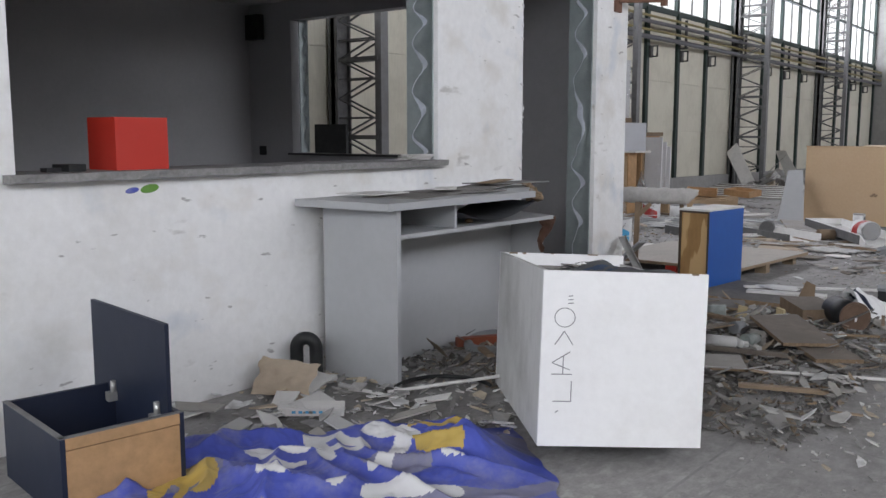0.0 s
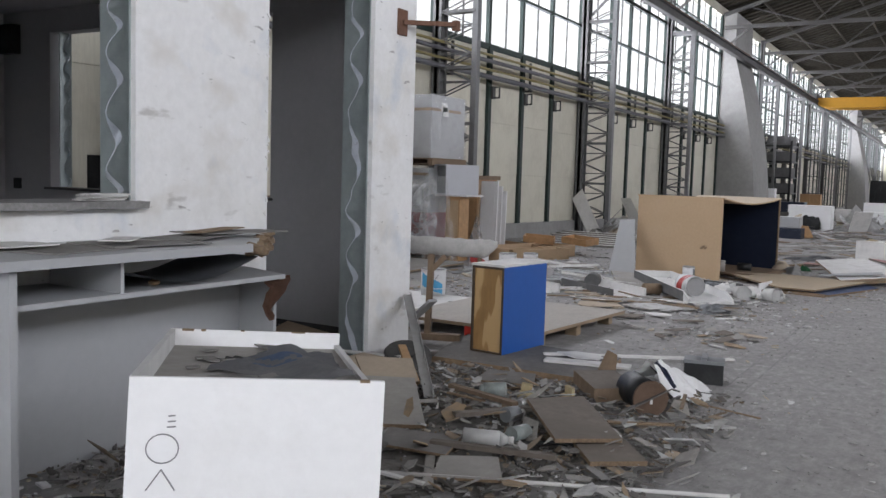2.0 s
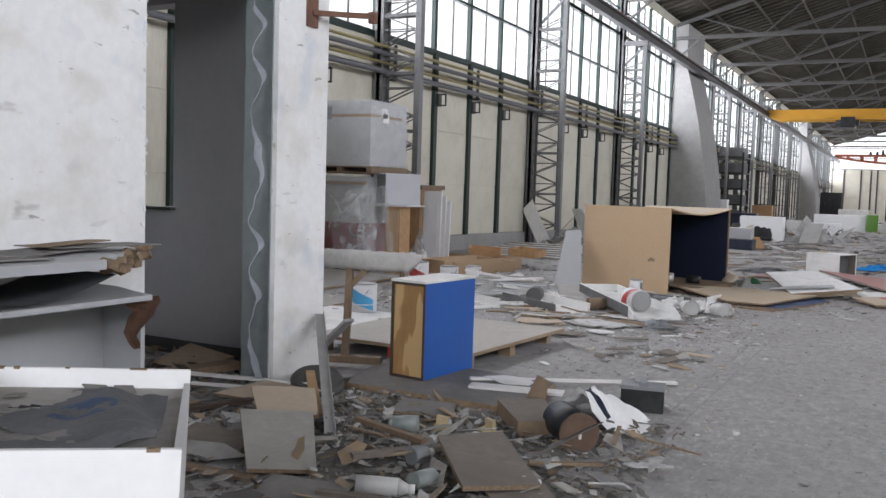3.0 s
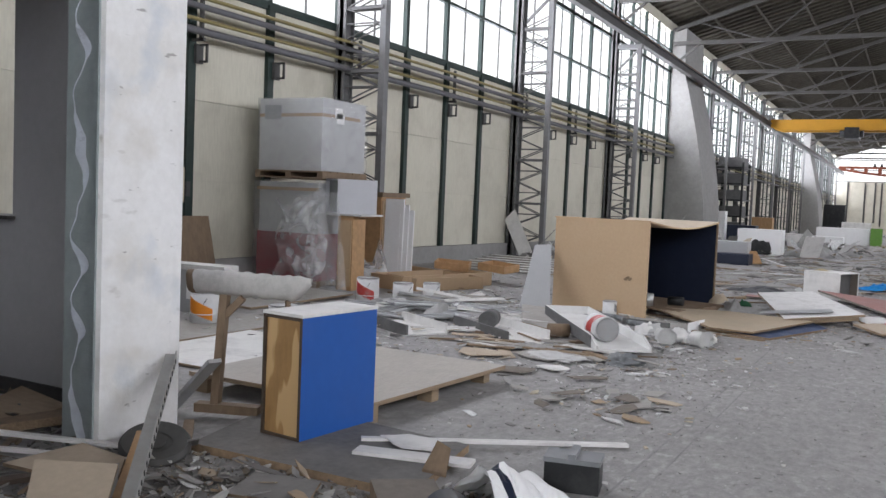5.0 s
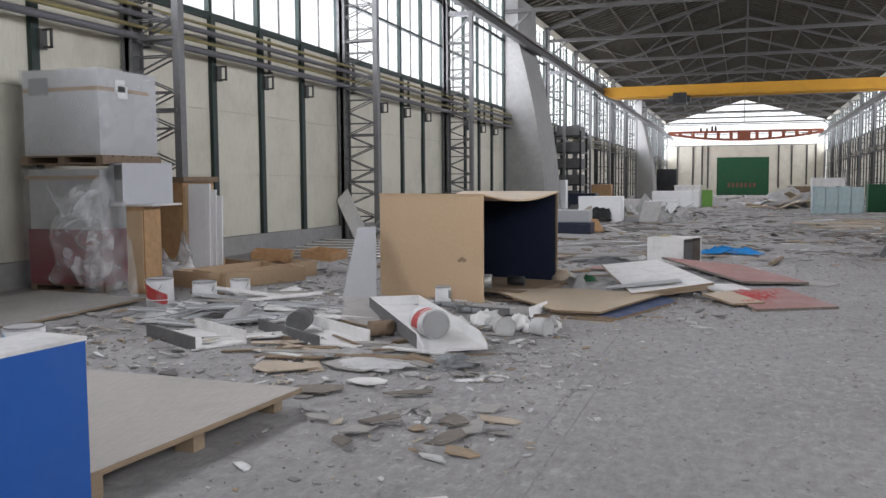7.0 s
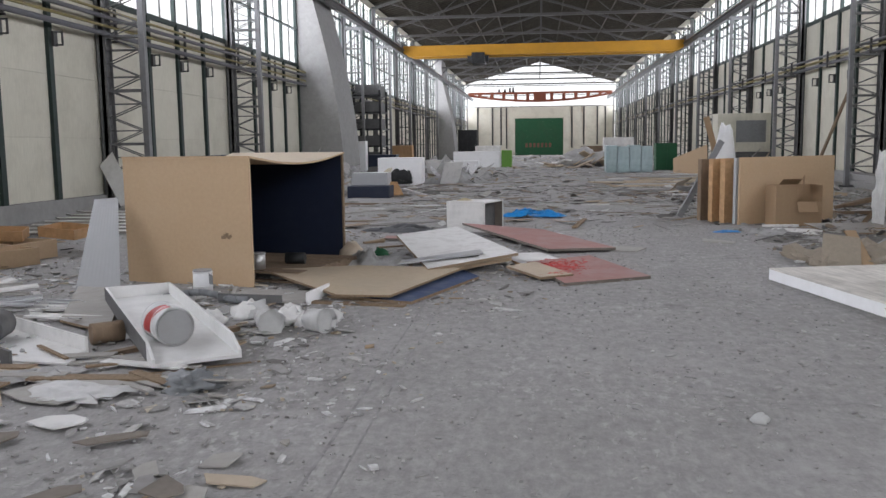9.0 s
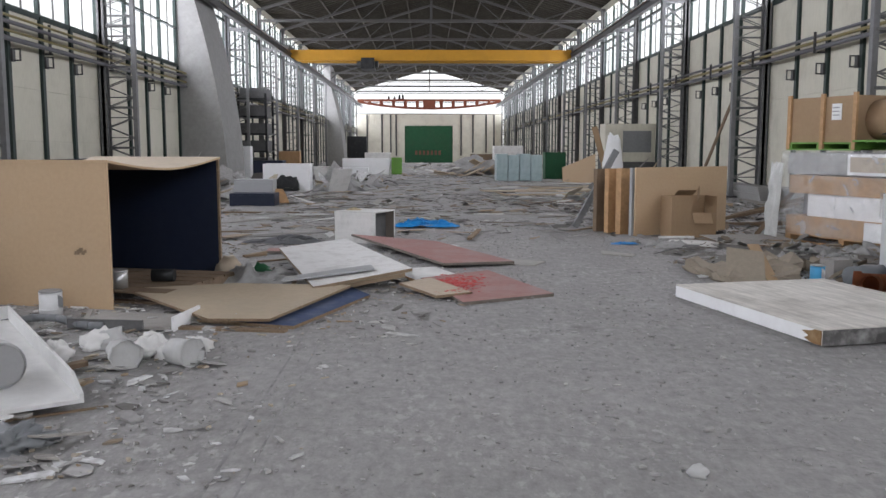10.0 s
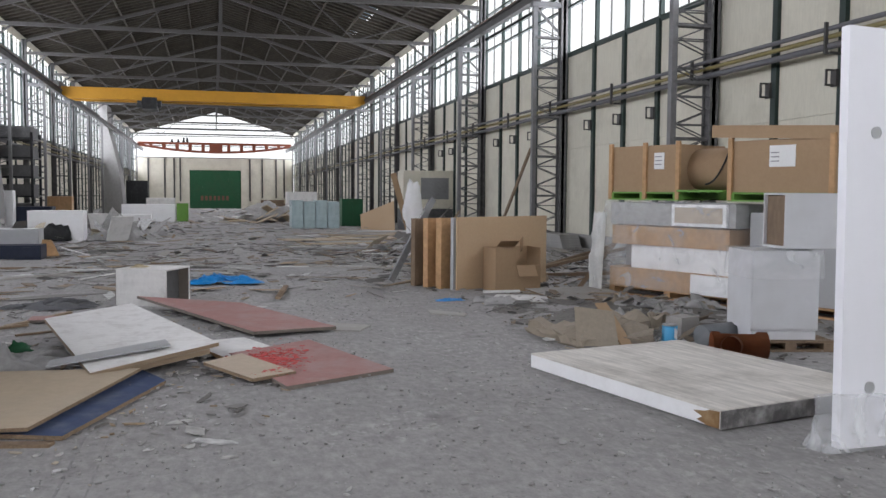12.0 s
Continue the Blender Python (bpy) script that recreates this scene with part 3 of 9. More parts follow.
def lattice_column(x, hall, y, top):
    """Laced steel column: a heavy rear chord at the wall, a slender front chord, zigzag lacing."""
    m = pose(x, y, fall(y))
    col = thing("lattice_column", m, "tall grey laced steel column standing along the wall", "column", "laced columns along the side walls")
    f = 0.85 * hall
    bm = bmesh.new()
    bx(bm, -0.04, -0.14, 0, 0.04, 0.14, top)
    for yy in (-0.14, 0.12):
        bx(bm, -0.1, yy, 0, 0.1, yy + 0.02, top)
    part("rear_chord", bm, M_LACING, col)
    bm = bmesh.new()
    bx(bm, f - 0.06, -0.075, 0, f + 0.06, 0.075, RAILZ - 0.3)
    soften(bm, 0.01)
    part("front_chord", bm, M_STEEL, col)
    bm = bmesh.new()
    z, k = 0.3, 0
    while z < RAILZ - 0.9:
        a, b = (0.08 * hall, f - 0.06 * hall) if k % 2 == 0 else (f - 0.06 * hall, 0.08 * hall)
        for yy in (-0.1, 0.1):
            bar(bm, (a, yy, z), (b, yy, z + 0.28), 0.02, 0.032)
            if k % 2:
                bar(bm, (0.08 * hall, yy, z), (f - 0.06 * hall, yy, z), 0.024, 0.018)
        z += 0.28
        k += 1
        if k % 4 == 0:
            bx(bm, min(0.08 * hall, f), -0.1, z - 0.03, max(0.08 * hall, f), 0.1, z + 0.03)
    part("lacing", bm, M_LACING, col)
    bm = bmesh.new()
    bx(bm, min(0, f + 0.14 * hall), -0.17, 0.0, max(0, f + 0.14 * hall), 0.17, 0.05)
    part("base_plate", bm, M_DARKSTEEL, col)
    bm = bmesh.new()
    prism(bm, [(0.1 * hall, -0.12), (f + 0.1 * hall, -0.12), (f + 0.1 * hall, 0.12), (0.1 * hall, 0.12)], RAILZ - 0.3, RAILZ - 0.16)
    bar(bm, (0.1 * hall, 0, RAILZ - 1.0), (f, 0, RAILZ - 0.3), 0.06)
    part("rail_bracket", bm, M_STEEL, col)
    return col


def columns():
    for x, hall in ((WX + 0.02, 1), (EX - 0.02, -1)):
        for c in COLS:
            if not -10 < c < Y1 - 4:
                continue
            if hall == 1 and any(abs(c - p) < 2.0 for p in (40.05, 87.3)):
                continue
            lattice_column(x + 0.12 * hall, hall, c, EAVE)


def runway(x, hall, name):
    """Crane runway on the columns: slender flanged beam, rail and wind bracing towards the wall."""
    m = Matrix.Identity(4)
    b = thing(name, m, "grey steel crane runway beam carried by the wall columns", "crane runway")
    bm = bmesh.new()
    bx(bm, x - 0.1, Y0, RAILZ - 0.16, x + 0.1, Y1, RAILZ - 0.13)
    bx(bm, x - 0.02, Y0, RAILZ - 0.13, x + 0.02, Y1, RAILZ + 0.11)
    bx(bm, x - 0.1, Y0, RAILZ + 0.11, x + 0.1, Y1, RAILZ + 0.14)
    cut(bm)
    part("beam", bm, M_DARKSTEEL, b)
    bm = bmesh.new()
    bx(bm, x - 0.035, Y0, RAILZ + 0.14, x + 0.035, Y1, RAILZ + 0.22)
    cut(bm)
    part("rail", bm, M_RUST, b)
    bm = bmesh.new()
    xi = x - 0.55 * hall
    for c in COLS[1:-1]:
        for k in range(8):
            y0, y1 = c + BAY * k / 8, c + BAY * (k + 1) / 8
            a, d = ((x, y0), (xi, y1)) if k % 2 else ((xi, y0), (x, y1))
            if y1 < Y1:
                bar(bm, (a[0], a[1], RAILZ + 0.1 + fall(y0)), (d[0], d[1], RAILZ + 0.1 + fall(y1)), 0.05, 0.03)
    part("bracing", bm, M_LACING, b)


def pier(y0, y1, name):
    """Curved concrete frame leg against the west wall."""
    bm = bmesh.new()
    prof = []
    for i in range(15):
        z = EAVE * i / 14
        u = min(1.0, z / 7.2)
        prof.append((WX + 0.02 + 1.72 - 1.15 * u ** 1.8, z))
    lo = [bm.verts.new((px, y0, z)) for px, z in prof]
    hi = [bm.verts.new((px, y1, z)) for px, z in prof]
    lw = [bm.verts.new((WX - 0.05, y0, z)) for px, z in prof]
    hw = [bm.verts.new((WX - 0.05, y1, z)) for px, z in prof]
    for i in range(14):
        bm.faces.new((lw[i], lo[i], lo[i + 1], lw[i + 1]))
        bm.faces.new((hi[i], hw[i], hw[i + 1], hi[i + 1]))
        f = bm.faces.new((lo[i], hi[i], hi[i + 1], lo[i + 1]))
        bm.faces.new((hw[i], lw[i], lw[i + 1], hw[i + 1]))
    bm.faces.new((lw[14], lo[14], hi[14], hw[14]))
    bm.faces.new((lo[0], lw[0], hw[0], hi[0]))
    for v in bm.verts:
        v.co.z += fall((y0 + y1) / 2) - 0.02
    structure(name, bm, M_CONCRETE, "massive tapering pale concrete pier against the wall")


def pipes(x, hall, zs):
    b = thing("pipe_run", Matrix.Identity(4), "bundle of grey and ochre pipes clamped along the wall", "pipes")
    for z, r, mt in zs:
        bm = bmesh.new()
        rows = []
        for y in (4.6, 20.0, Y1 - 2):
            rows.append([bm.verts.new((x + r * math.cos(math.pi * i / 5), y, z + fall(y) + r * math.sin(math.pi * i / 5))) for i in range(10)])
        for a, c in zip(rows, rows[1:]):
            for i in range(10):
                bm.faces.new((a[i], a[(i + 1) % 10], c[(i + 1) % 10], c[i])).smooth = True
        part("pipe", bm, mt, b)
    for c in COLS[2:-2]:
        for d in (0.35, 4.13):
            bm = bmesh.new()
            y = c + d
            bx(bm, x - 0.03 - 0.06, y - 0.02, zs[0][0] - 0.12 + fall(y), x - 0.03, y + 0.02, zs[-1][0] + 0.1 + fall(y))
            bx(bm, min(x, x - 0.32 * hall), y - 0.02, zs[0][0] - 0.12 + fall(y), max(x, x - 0.32 * hall), y + 0.02, zs[0][0] - 0.08 + fall(y))
            part("clamp", bm, M_DARKSTEEL, b)


def wall_lamp(x, hall, y, z):
    t = thing("wall_bracket", pose(x, y, z + fall(y)), "small dark steel cable bracket fixed to a wall bar", "bracket", "cable brackets on the wall bars")
    bm = bmesh.new()
    d = 0.2 * hall
    for zz in (-0.13, 0.11):
        bx(bm, min(0, d), -0.015, zz, max(0, d), 0.015, zz + 0.03)
    bx(bm, min(d, d - 0.03 * hall), -0.015, -0.13, max(d, d - 0.03 * hall), 0.015, 0.14)
    part("frame", bm, M_DARKSTEEL, t)
    bm = bmesh.new()
    bx(bm, min(0, 0.05 * hall), -0.07, -0.14, max(0, 0.05 * hall), 0.07, 0.14)
    part("back_plate", bm, M_DARKSTEEL, t)


def end_wall():
    y, dz = Y1, fall(Y1)
    g0, g1, gh = -3.82, 2.33, 4.7
    bm = bmesh.new()
    for x0, x1, z0, z1 in ((WX, g0, 0, 6.15), (g1, EX, 0, 6.15), (g0, g1, gh, 6.15)):
        bx(bm, x0, y, z0 + dz, x1, y + 0.3, z1 + dz)
    wall = structure("wall_north", bm, M_PANEL, "cream end wall with a green gate under a wide gable window")
    for x in (-8.6, -6.7, -5.6, -4.9, 3.4, 4.9, 6.6, 7.6):
        bm = bmesh.new()
        bx(bm, x - 0.09, y - 0.1, 0.9 + dz, x + 0.09, y, 6.1 + dz)
        part("wall_bar", bm, M_DARKSTEEL, wall)
    bm = bmesh.new()
    bx(bm, WX, y - 0.12, dz, g0 - 1.6, y, 1.3 + dz)
    part("plinth", bm, M_PANEL, wall)
    bm = bmesh.new()
    bx(bm, g1 + 1.6, y - 0.12, dz, EX, y, 1.3 + dz)
    part("plinth", bm, M_PANEL, wall)
    # gable window bars
    for z in (6.2, 7.6, 8.8, 9.6, 10.2):
        bm = bmesh.new()
        half = (EX - WX) / 2 * (1 if z <= EAVE else (RIDGE - z) / (RIDGE - EAVE))
        bx(bm, CX - half, y + 0.05, z - 0.05 + dz, CX + half, y + 0.13, z + 0.05 + dz)
        part("transom", bm, M_STEEL, wall)
    gate = tagged(new("door_1"), "tall green sheet-metal hall gate, closed", "gate", "", "structure")
    for k in range(4):
        bm = bmesh.new()
        w = (g1 - g0) / 4
        bx(bm, g0 + w * k + 0.02, y + 0.1, 0.02 + dz, g0 + w * (k + 1) - 0.02, y + 0.2, gh - 0.02 + dz)
        for zz in (0.3, 1.6, 3.0, 4.3):
            bx(bm, g0 + w * k + 0.05, y + 0.06, zz + dz, g0 + w * (k + 1) - 0.05, y + 0.1, zz + 0.12 + dz)
        part("leaf", bm, M_GATE, gate)
    bm = bmesh.new()
    bx(bm, g0 - 0.1, y + 0.205, dz, g1 + 0.1, y + 0.26, gh + 0.1 + dz)
    part("backing", bm, M_GATE, gate)
    bm = bmesh.new()
    bx(bm, g0 - 0.4, y - 0.15, gh + 0.05 + dz, g1 + 0.4, y - 0.002, gh + 0.45 + dz)
    part("gate_track", bm, M_PANEL, gate)
    bm = bmesh.new()
    for k in range(7):
        bx(bm, -2.5 + k * 0.5, y + 0.05, 1.0 + dz, -2.2 + k * 0.5, y + 0.099, 1.55 + dz)
    part("faded_lettering", bm, M_RUST, gate, "faded rusty bars of lettering")
    # wall behind the walker, unseen; its glazed band is assumed
    bm = bmesh.new()
    bx(bm, WX, Y0 - 0.3, 0, EX, Y0, 4.0)
    bx(bm, WX, Y0 - 0.3, 8.8, EX, Y0, RIDGE)
    south = structure("wall_south", bm, M_PANEL, "unseen cream end wall with an assumed glazed band behind the walk")
    for k in range(9):
        bm = bmesh.new()
        x = WX + 0.05 + (EX - WX - 0.2) * k / 8
        bx(bm, x, Y0 - 0.2, 4.0, x + 0.1, Y0 - 0.1, 8.8)
        part("glazing_bar", bm, M_GREEN_BAR, south)


def roof():
    """Two slopes of ribbed slabs on purlins, with a few broken slabs open to the sky."""
    rnd = random.Random(11)
    bm = bmesh.new()
    holes = {(1, 32, 4), (1, 33, 4), (1, 35, 4), (1, 44, 4), (0, 53, 0), (1, 53, 0)}
    n = 6
    y, row = Y0 - 0.3, 0
    while y < Y1 + 0.5:
        for s in (0, 1):
            xe = WX - 0.4 if s == 0 else EX + 0.4
            for k in range(n):
                a, b = k / n, (k + 1) / n
                if (s, row, k) in holes:
                    a += 0.35 / n
                    if row == 44:
                        continue
                xa, xb = CX + (xe - CX) * a, CX + (xe - CX) * b
                za, zb = RIDGE + (EAVE - RIDGE) * a, RIDGE + (EAVE - RIDGE) * b
                j = rnd.uniform(-0.015, 0.015)
                q = [(xa, y + 0.02, za), (xb, y + 0.02, zb), (xb, y + BAY / 4 - 0.02, zb), (xa, y + BAY / 4 - 0.02, za)]
                lo = [bm.verts.new((px, py, pz + 0.22 + j + fall(py))) for px, py, pz in q]
                hi = [bm.verts.new((px, py, pz + 0.36 + fall(py))) for px, py, pz in q]
                bm.faces.new(lo)
                bm.faces.new(hi[::-1])
                for i in range(4):
                    bm.faces.new((lo[i], lo[(i + 1) % 4], hi[(i + 1) % 4], hi[i]))
            # stiffening ribs on the underside of each slab row
            for d in (0.0, 0.33, 0.66):
                yy = y + d * BAY / 4
                lo = [bm.verts.new((px, py, pz + fall(py))) for px, py, pz in ((CX, yy - 0.04, RIDGE + 0.12), (xe, yy - 0.04, EAVE + 0.12), (xe, yy + 0.04, EAVE + 0.12), (CX, yy + 0.04, RIDGE + 0.12))]
                hi = [bm.verts.new(v.co + Vector((0, 0, 0.12))) for v in lo]
                bm.faces.new(lo)
                bm.faces.new(hi[::-1])
                for i in range(4):
                    bm.faces.new((lo[i], lo[(i + 1) % 4], hi[(i + 1) % 4], hi[i]))
        y += BAY / 4
        row += 1
    structure("ceiling", bm, M_ROOF, "dark brown concrete roof slabs on steel trusses")
    for s in (0, 1):
        xe = WX - 0.2 if s == 0 else EX + 0.2
        bm = bmesh.new()
        for k in range(7):
            a = k / 6
            px, pz = CX + (xe - CX) * a, RIDGE + (EAVE - RIDGE) * a
            bx(bm, px - 0.035, Y0, pz + 0.05, px + 0.035, Y1, pz + 0.14)
        cut(bm)
        structure("ceiling_trim", bm, M_ROOF, "dark steel purlins under the roof slabs")


def roof_truss(y):
    t = thing("roof_truss", pose(0, y, fall(y)), "grey welded steel roof truss spanning the hall", "roof truss", "roof trusses across the hall")
    tie = EAVE - 0.65
    bm = bmesh.new()
    bx(bm, WX + 0.1, -0.11, tie - 0.07, EX - 0.1, 0.11, tie + 0.07)
    part("bottom_tie", bm, M_TRUSS, t)
    for xe in (WX + 0.1, EX - 0.1):
        bm = bmesh.new()
        bar(bm, (xe, 0, EAVE - 0.1), (CX, 0, RIDGE - 0.08), 0.14)
        part("top_chord", bm, M_TRUSS, t)
        bm = bmesh.new()
        for a, b in ((0.62, 0.3), (0.62, 0.9)):
            xa, xb = CX + (xe - CX) * a, CX + (xe - CX) * b
            zt = RIDGE + (EAVE - RIDGE) * b - 0.1
            bar(bm, (xa, 0, tie), (xb, 0, zt), 0.055, 0.05)
        bar(bm, (xe, 0, tie - 0.9), (xe + (CX - xe) * 0.12, 0, tie), 0.08, 0.06)
        part("diagonal", bm, M_TRUSS, t)
    bm = bmesh.new()
    bar(bm, (CX, 0, tie), (CX, 0, RIDGE - 0.1), 0.08, 0.06)
    part("king_post", bm, M_TRUSS, t)


def cranes():
    y = 62.0
    t = thing("overhead_crane", pose(0, y, fall(y)), "yellow overhead travelling crane bridging the hall", "crane")
    for dy in (-0.7, 0.7):
        bm = bmesh.new()
        pts = [(WX + 0.85, 0.4), (WX + 1.5, 0.16), (EX - 1.5, 0.16), (EX - 0.85, 0.4), (EX - 0.85, 0.8), (WX + 0.85, 0.8)]
        vs = prism(bm, pts, -0.2, 0.2)
        for v in vs:
            v.co = Vector((v.co.x, dy + v.co.z, RAILZ - 0.42 + v.co.y))
        part("girder", bm, M_CRANE, t)
    for x in (WX + 0.8, EX - 0.8):
        bm = bmesh.new()
        bx(bm, x - 0.18, -1.6, RAILZ + 0.25, x + 0.18, 1.6, RAILZ + 0.6)
        soften(bm, 0.03)
        part("end_carriage", bm, M_DARKSTEEL, t)
    bm = bmesh.new()
    bx(bm, -4.9, -1.1, RAILZ - 0.75, -4.1, 0.6, RAILZ - 0.1)
    tube(bm, (-5.2, -0.3, RAILZ - 0.35), (-3.9, -0.3, RAILZ - 0.35), 0.3, 12)
    soften(bm, 0.02)
    part("hoist", bm, M_BLACK, t)
    y = 116.0
    t = thing("overhead_crane", pose(0, y, fall(y)), "red-brown fish-bellied crane beam before the gable window", "crane")
    bm = bmesh.new()
    x0, x1, n = WX + 0.7, EX - 0.7, 24
    top, bot = [], []
    for i in range(n + 1):
        u = i / n
        px = x0 + (x1 - x0) * u
        d = 0.45 + 0.8 * (1 - (2 * u - 1) ** 2)
        top.append((px, 7.75))
        bot.append((px, 7.75 - d))
    def strip(pa, pb):
        for i in range(n):
            q = [pa[i], pa[i + 1], pb[i + 1], pb[i]]
            lo = [bm.verts.new((a, -0.15, b)) for a, b in q]
            hi = [bm.verts.new((a, 0.15, b)) for a, b in q]
            bm.faces.new(lo)
            bm.faces.new(hi[::-1])
            for j in range(4):
                bm.faces.new((lo[j], lo[(j + 1) % 4], hi[(j + 1) % 4], hi[j]))
    strip(top, [(a, b - 0.28) for a, b in top])
    strip([(a, b + 0.28) for a, b in bot], bot)
    bmesh.ops.remove_doubles(bm, verts=bm.verts[:], dist=0.001)
    part("chord", bm, M_REDBROWN, t)
    for i in range(2, n - 1, 2):
        bm = bmesh.new()
        a, hw = top[i][0], 0.75 if i == n // 2 else 0.2
        bx(bm, a - hw, -0.14, bot[i][1] + 0.2, a + hw, 0.14, 7.6)
        part("web", bm, M_REDBROWN, t)
    for a in (-5.6, -4.9, -4.3, -3.9):
        bm = bmesh.new()
        tube(bm, (a, 0, 7.75), (a, 0, 8.1 + 0.2 * (a > -4.5)), 0.16, 8, 0.1)
        part("motor", bm, M_BLACK, t)


def sky_backdrop():
    """White overcast distance outside the side windows and the gable."""
    for nm, q in (("backdrop", [(WX - 3, Y0 - 10, -2), (WX - 3, Y1 + 6, -2), (WX - 3, Y1 + 6, 16), (WX - 3, Y0 - 10, 16)]), ("backdrop", [(EX + 3, Y0 - 10, -2), (EX + 3, Y1 + 6, -2), (EX + 3, Y1 + 6, 16), (EX + 3, Y0 - 10, 16)]),
                  ("backdrop", [(EX + 3, Y0 - 9, -2), (WX - 3, Y0 - 9, -2), (WX - 3, Y0 - 9, 16), (EX + 3, Y0 - 9, 16)]), ("backdrop", [(WX - 3, Y1 + 6, -2), (EX + 3, Y1 + 6, -2), (EX + 3, Y1 + 6, 16), (WX - 3, Y1 + 6, 16)])):
        bm = bmesh.new()
        bm.faces.new([bm.verts.new(p) for p in q])
        structure(nm, bm, M_SKY, "plain white overcast sky outside the windows")


sky_backdrop()
ground()
west = side_wall("wall_west", WX, -1, 4.45)
east = side_wall("wall_east", EX, 1, 5.42)
end_wall()
roof()
for c in COLS[1:-1]:
    roof_truss(c)
columns()
runway(WX + 0.98, 1, "crane_runway")
runway(EX - 0.98, -1, "crane_runway")
pier(40.1, 43.3, "wall_pier")
pier(86.8, 90.0, "wall_pier")
pipes(WX + 0.3, 1, ((3.7, 0.055, M_GPIPE), (3.86, 0.03, M_YPIPE), (4.05, 0.045, M_GPIPE), (4.18, 0.03, M_YPIPE)))
pipes(EX - 0.3, -1, ((3.78, 0.055, M_GPIPE), (3.93, 0.04, M_YPIPE), (4.06, 0.04, M_GPIPE)))
cranes()
for c in COLS[2:7]:
    for d in (2.4, 4.13, 5.9):
        wall_lamp(WX + 0.07, 1, c + d + 0.1, 3.41)
        wall_lamp(EX - 0.07, -1, c + d + 0.1, 3.3)

# ---- the booth beside the walk ----
BX0, BX1 = -4.63, -4.38
BTOP = 3.15


def booth():
    # front wall with its long window and the doorway
    bm = bmesh.new()
    for y0, y1, z0, z1 in ((-3.0, 1.04, 0, BTOP), (1.04, 4.05, 0, 1.24), (4.05, 5.12, 0, BTOP), (1.04, 4.05, 2.72, BTOP), (5.12, 6.3, 2.95, BTOP), (6.3, 6.88, 0, BTOP)):
        bx(bm, BX0, y0, z0, BX1, y1, z1)
    front = structure("wall_booth_front", bm, M_PLASTER, "stained white plastered booth wall with window and doorway")
    # ragged plaster edges at the door jamb and the foot of the pier
    rnd = random.Random(3)
    bm = bmesh.new()
    for k in range(26):
        z = rnd.uniform(1.1, 3.0)
        r = rnd.uniform(0.006, 0.016)
        mbx(bm, pose(BX1 + 0.001, 5.115 + rnd.uniform(-0.012, 0.012), z, rnd.uniform(0, 50), 0, 0), 0.012, r, r * 2)
    tagged(part("plaster_chips", bm, M_PLASTER, front), kind="stuff")
    # north wall of the booth with its window
    bm = bmesh.new()
    for x0, x1, z0, z1 in ((-10.05, -9.12, 0, BTOP), (-9.12, -5.93, 0, 1.2), (-9.12, -5.93, 2.9, BTOP), (-5.93, BX0, 0, BTOP)):
        bx(bm, x0, 6.88, z0, x1, 7.05, z1)
    nw = structure("wall_booth_north", bm, M_GREYWALL, "grey painted inner booth wall with an empty window opening")
    bm = bmesh.new()
    bx(bm, -9.15, 6.82, 1.2, -5.9, 7.08, 1.225)
    part("window_sill", bm, M_DARKSTEEL, nw, "thin dark metal sill")
    bm = bmesh.new()
    bx(bm, -6.02, 6.86, 0.0, -4.66, 6.878, 0.12)
    bx(bm, -10.0, 6.86, 0.0, -6.02, 6.878, 0.12)
    structure("baseboard", bm, M_DARKSTEEL, "scuffed dark baseboard")
    bm = bmesh.new()
    bx(bm, -10.05, -3.0, 0, -9.95, 6.88, BTOP)
    bx(bm, -9.95, -3.0, 0, BX0, -2.85, BTOP)
    structure("wall_booth_back", bm, M_GREYWALL, "dark grey painted booth walls")
    bm = bmesh.new()
    bx(bm, -10.05, -3.0, BTOP, BX1, 7.05, BTOP + 0.15)
    structure("ceiling", bm, M_GREYWALL, "flat grey booth ceiling")
    # galvanised jamb linings with wavy torn plaster edges
    def lining(name, m, width, z0, z1, freq=12.0):
        t = tagged(new(name), "galvanised jamb lining with torn wavy sheet edges", "", "", "structure")
        t.matrix_basis = m
        bm = bmesh.new()
        bx(bm, 0, 0, z0, width, 0.012, z1)
        part("sheet", bm, M_GALV, t)
        # torn skin, its edge running down in waves and curling off the sheet
        bm = bmesh.new()
        n = int((z1 - z0) / 0.02)
        ph = z1 * 3.1
        lo, mid, hi = [], [], []
        for i in range(n + 1):
            z = z0 + 0.01 + (z1 - z0 - 0.02) * i / n
            w = width * (0.3 + 0.42 * abs(math.sin(z * freq + ph + 0.7 * math.sin(z * 4 + ph))) ** 1.4 + 0.12 * noise.noise(Vector((z * 9, ph, 0))))
            lo.append(bm.verts.new((width - 0.003, -0.003, z)))
            curl = max(0.0, math.sin(2 * (z * freq + ph + 0.7 * math.sin(z * 4 + ph)) + 0.6) + 0.25 * noise.noise(Vector((z * 14, ph, 3))))
            mid.append(bm.verts.new((width - w + 0.004 + 0.035 * curl, -0.006, z)))
            hi.append(bm.verts.new((width - w, -0.012 - 0.03 * curl, z + 0.012 * curl)))
        for i in range(n):
            bm.faces.new((lo[i], lo[i + 1], mid[i + 1], mid[i]))
            # highlight of the curl, painted as a paler strip that widens with it
            bm.faces.new((mid[i], mid[i + 1], hi[i + 1], hi[i])).material_index = 1
        bmesh.ops.solidify(bm, geom=bm.faces[:], thickness=0.003)
        for f in bm.faces:
            f.smooth = True
        part("torn_flap", bm, [M_GALV, M_FLAP_GLINT], t, "wavy torn zinc skin with a highlight painted along its curled edge")
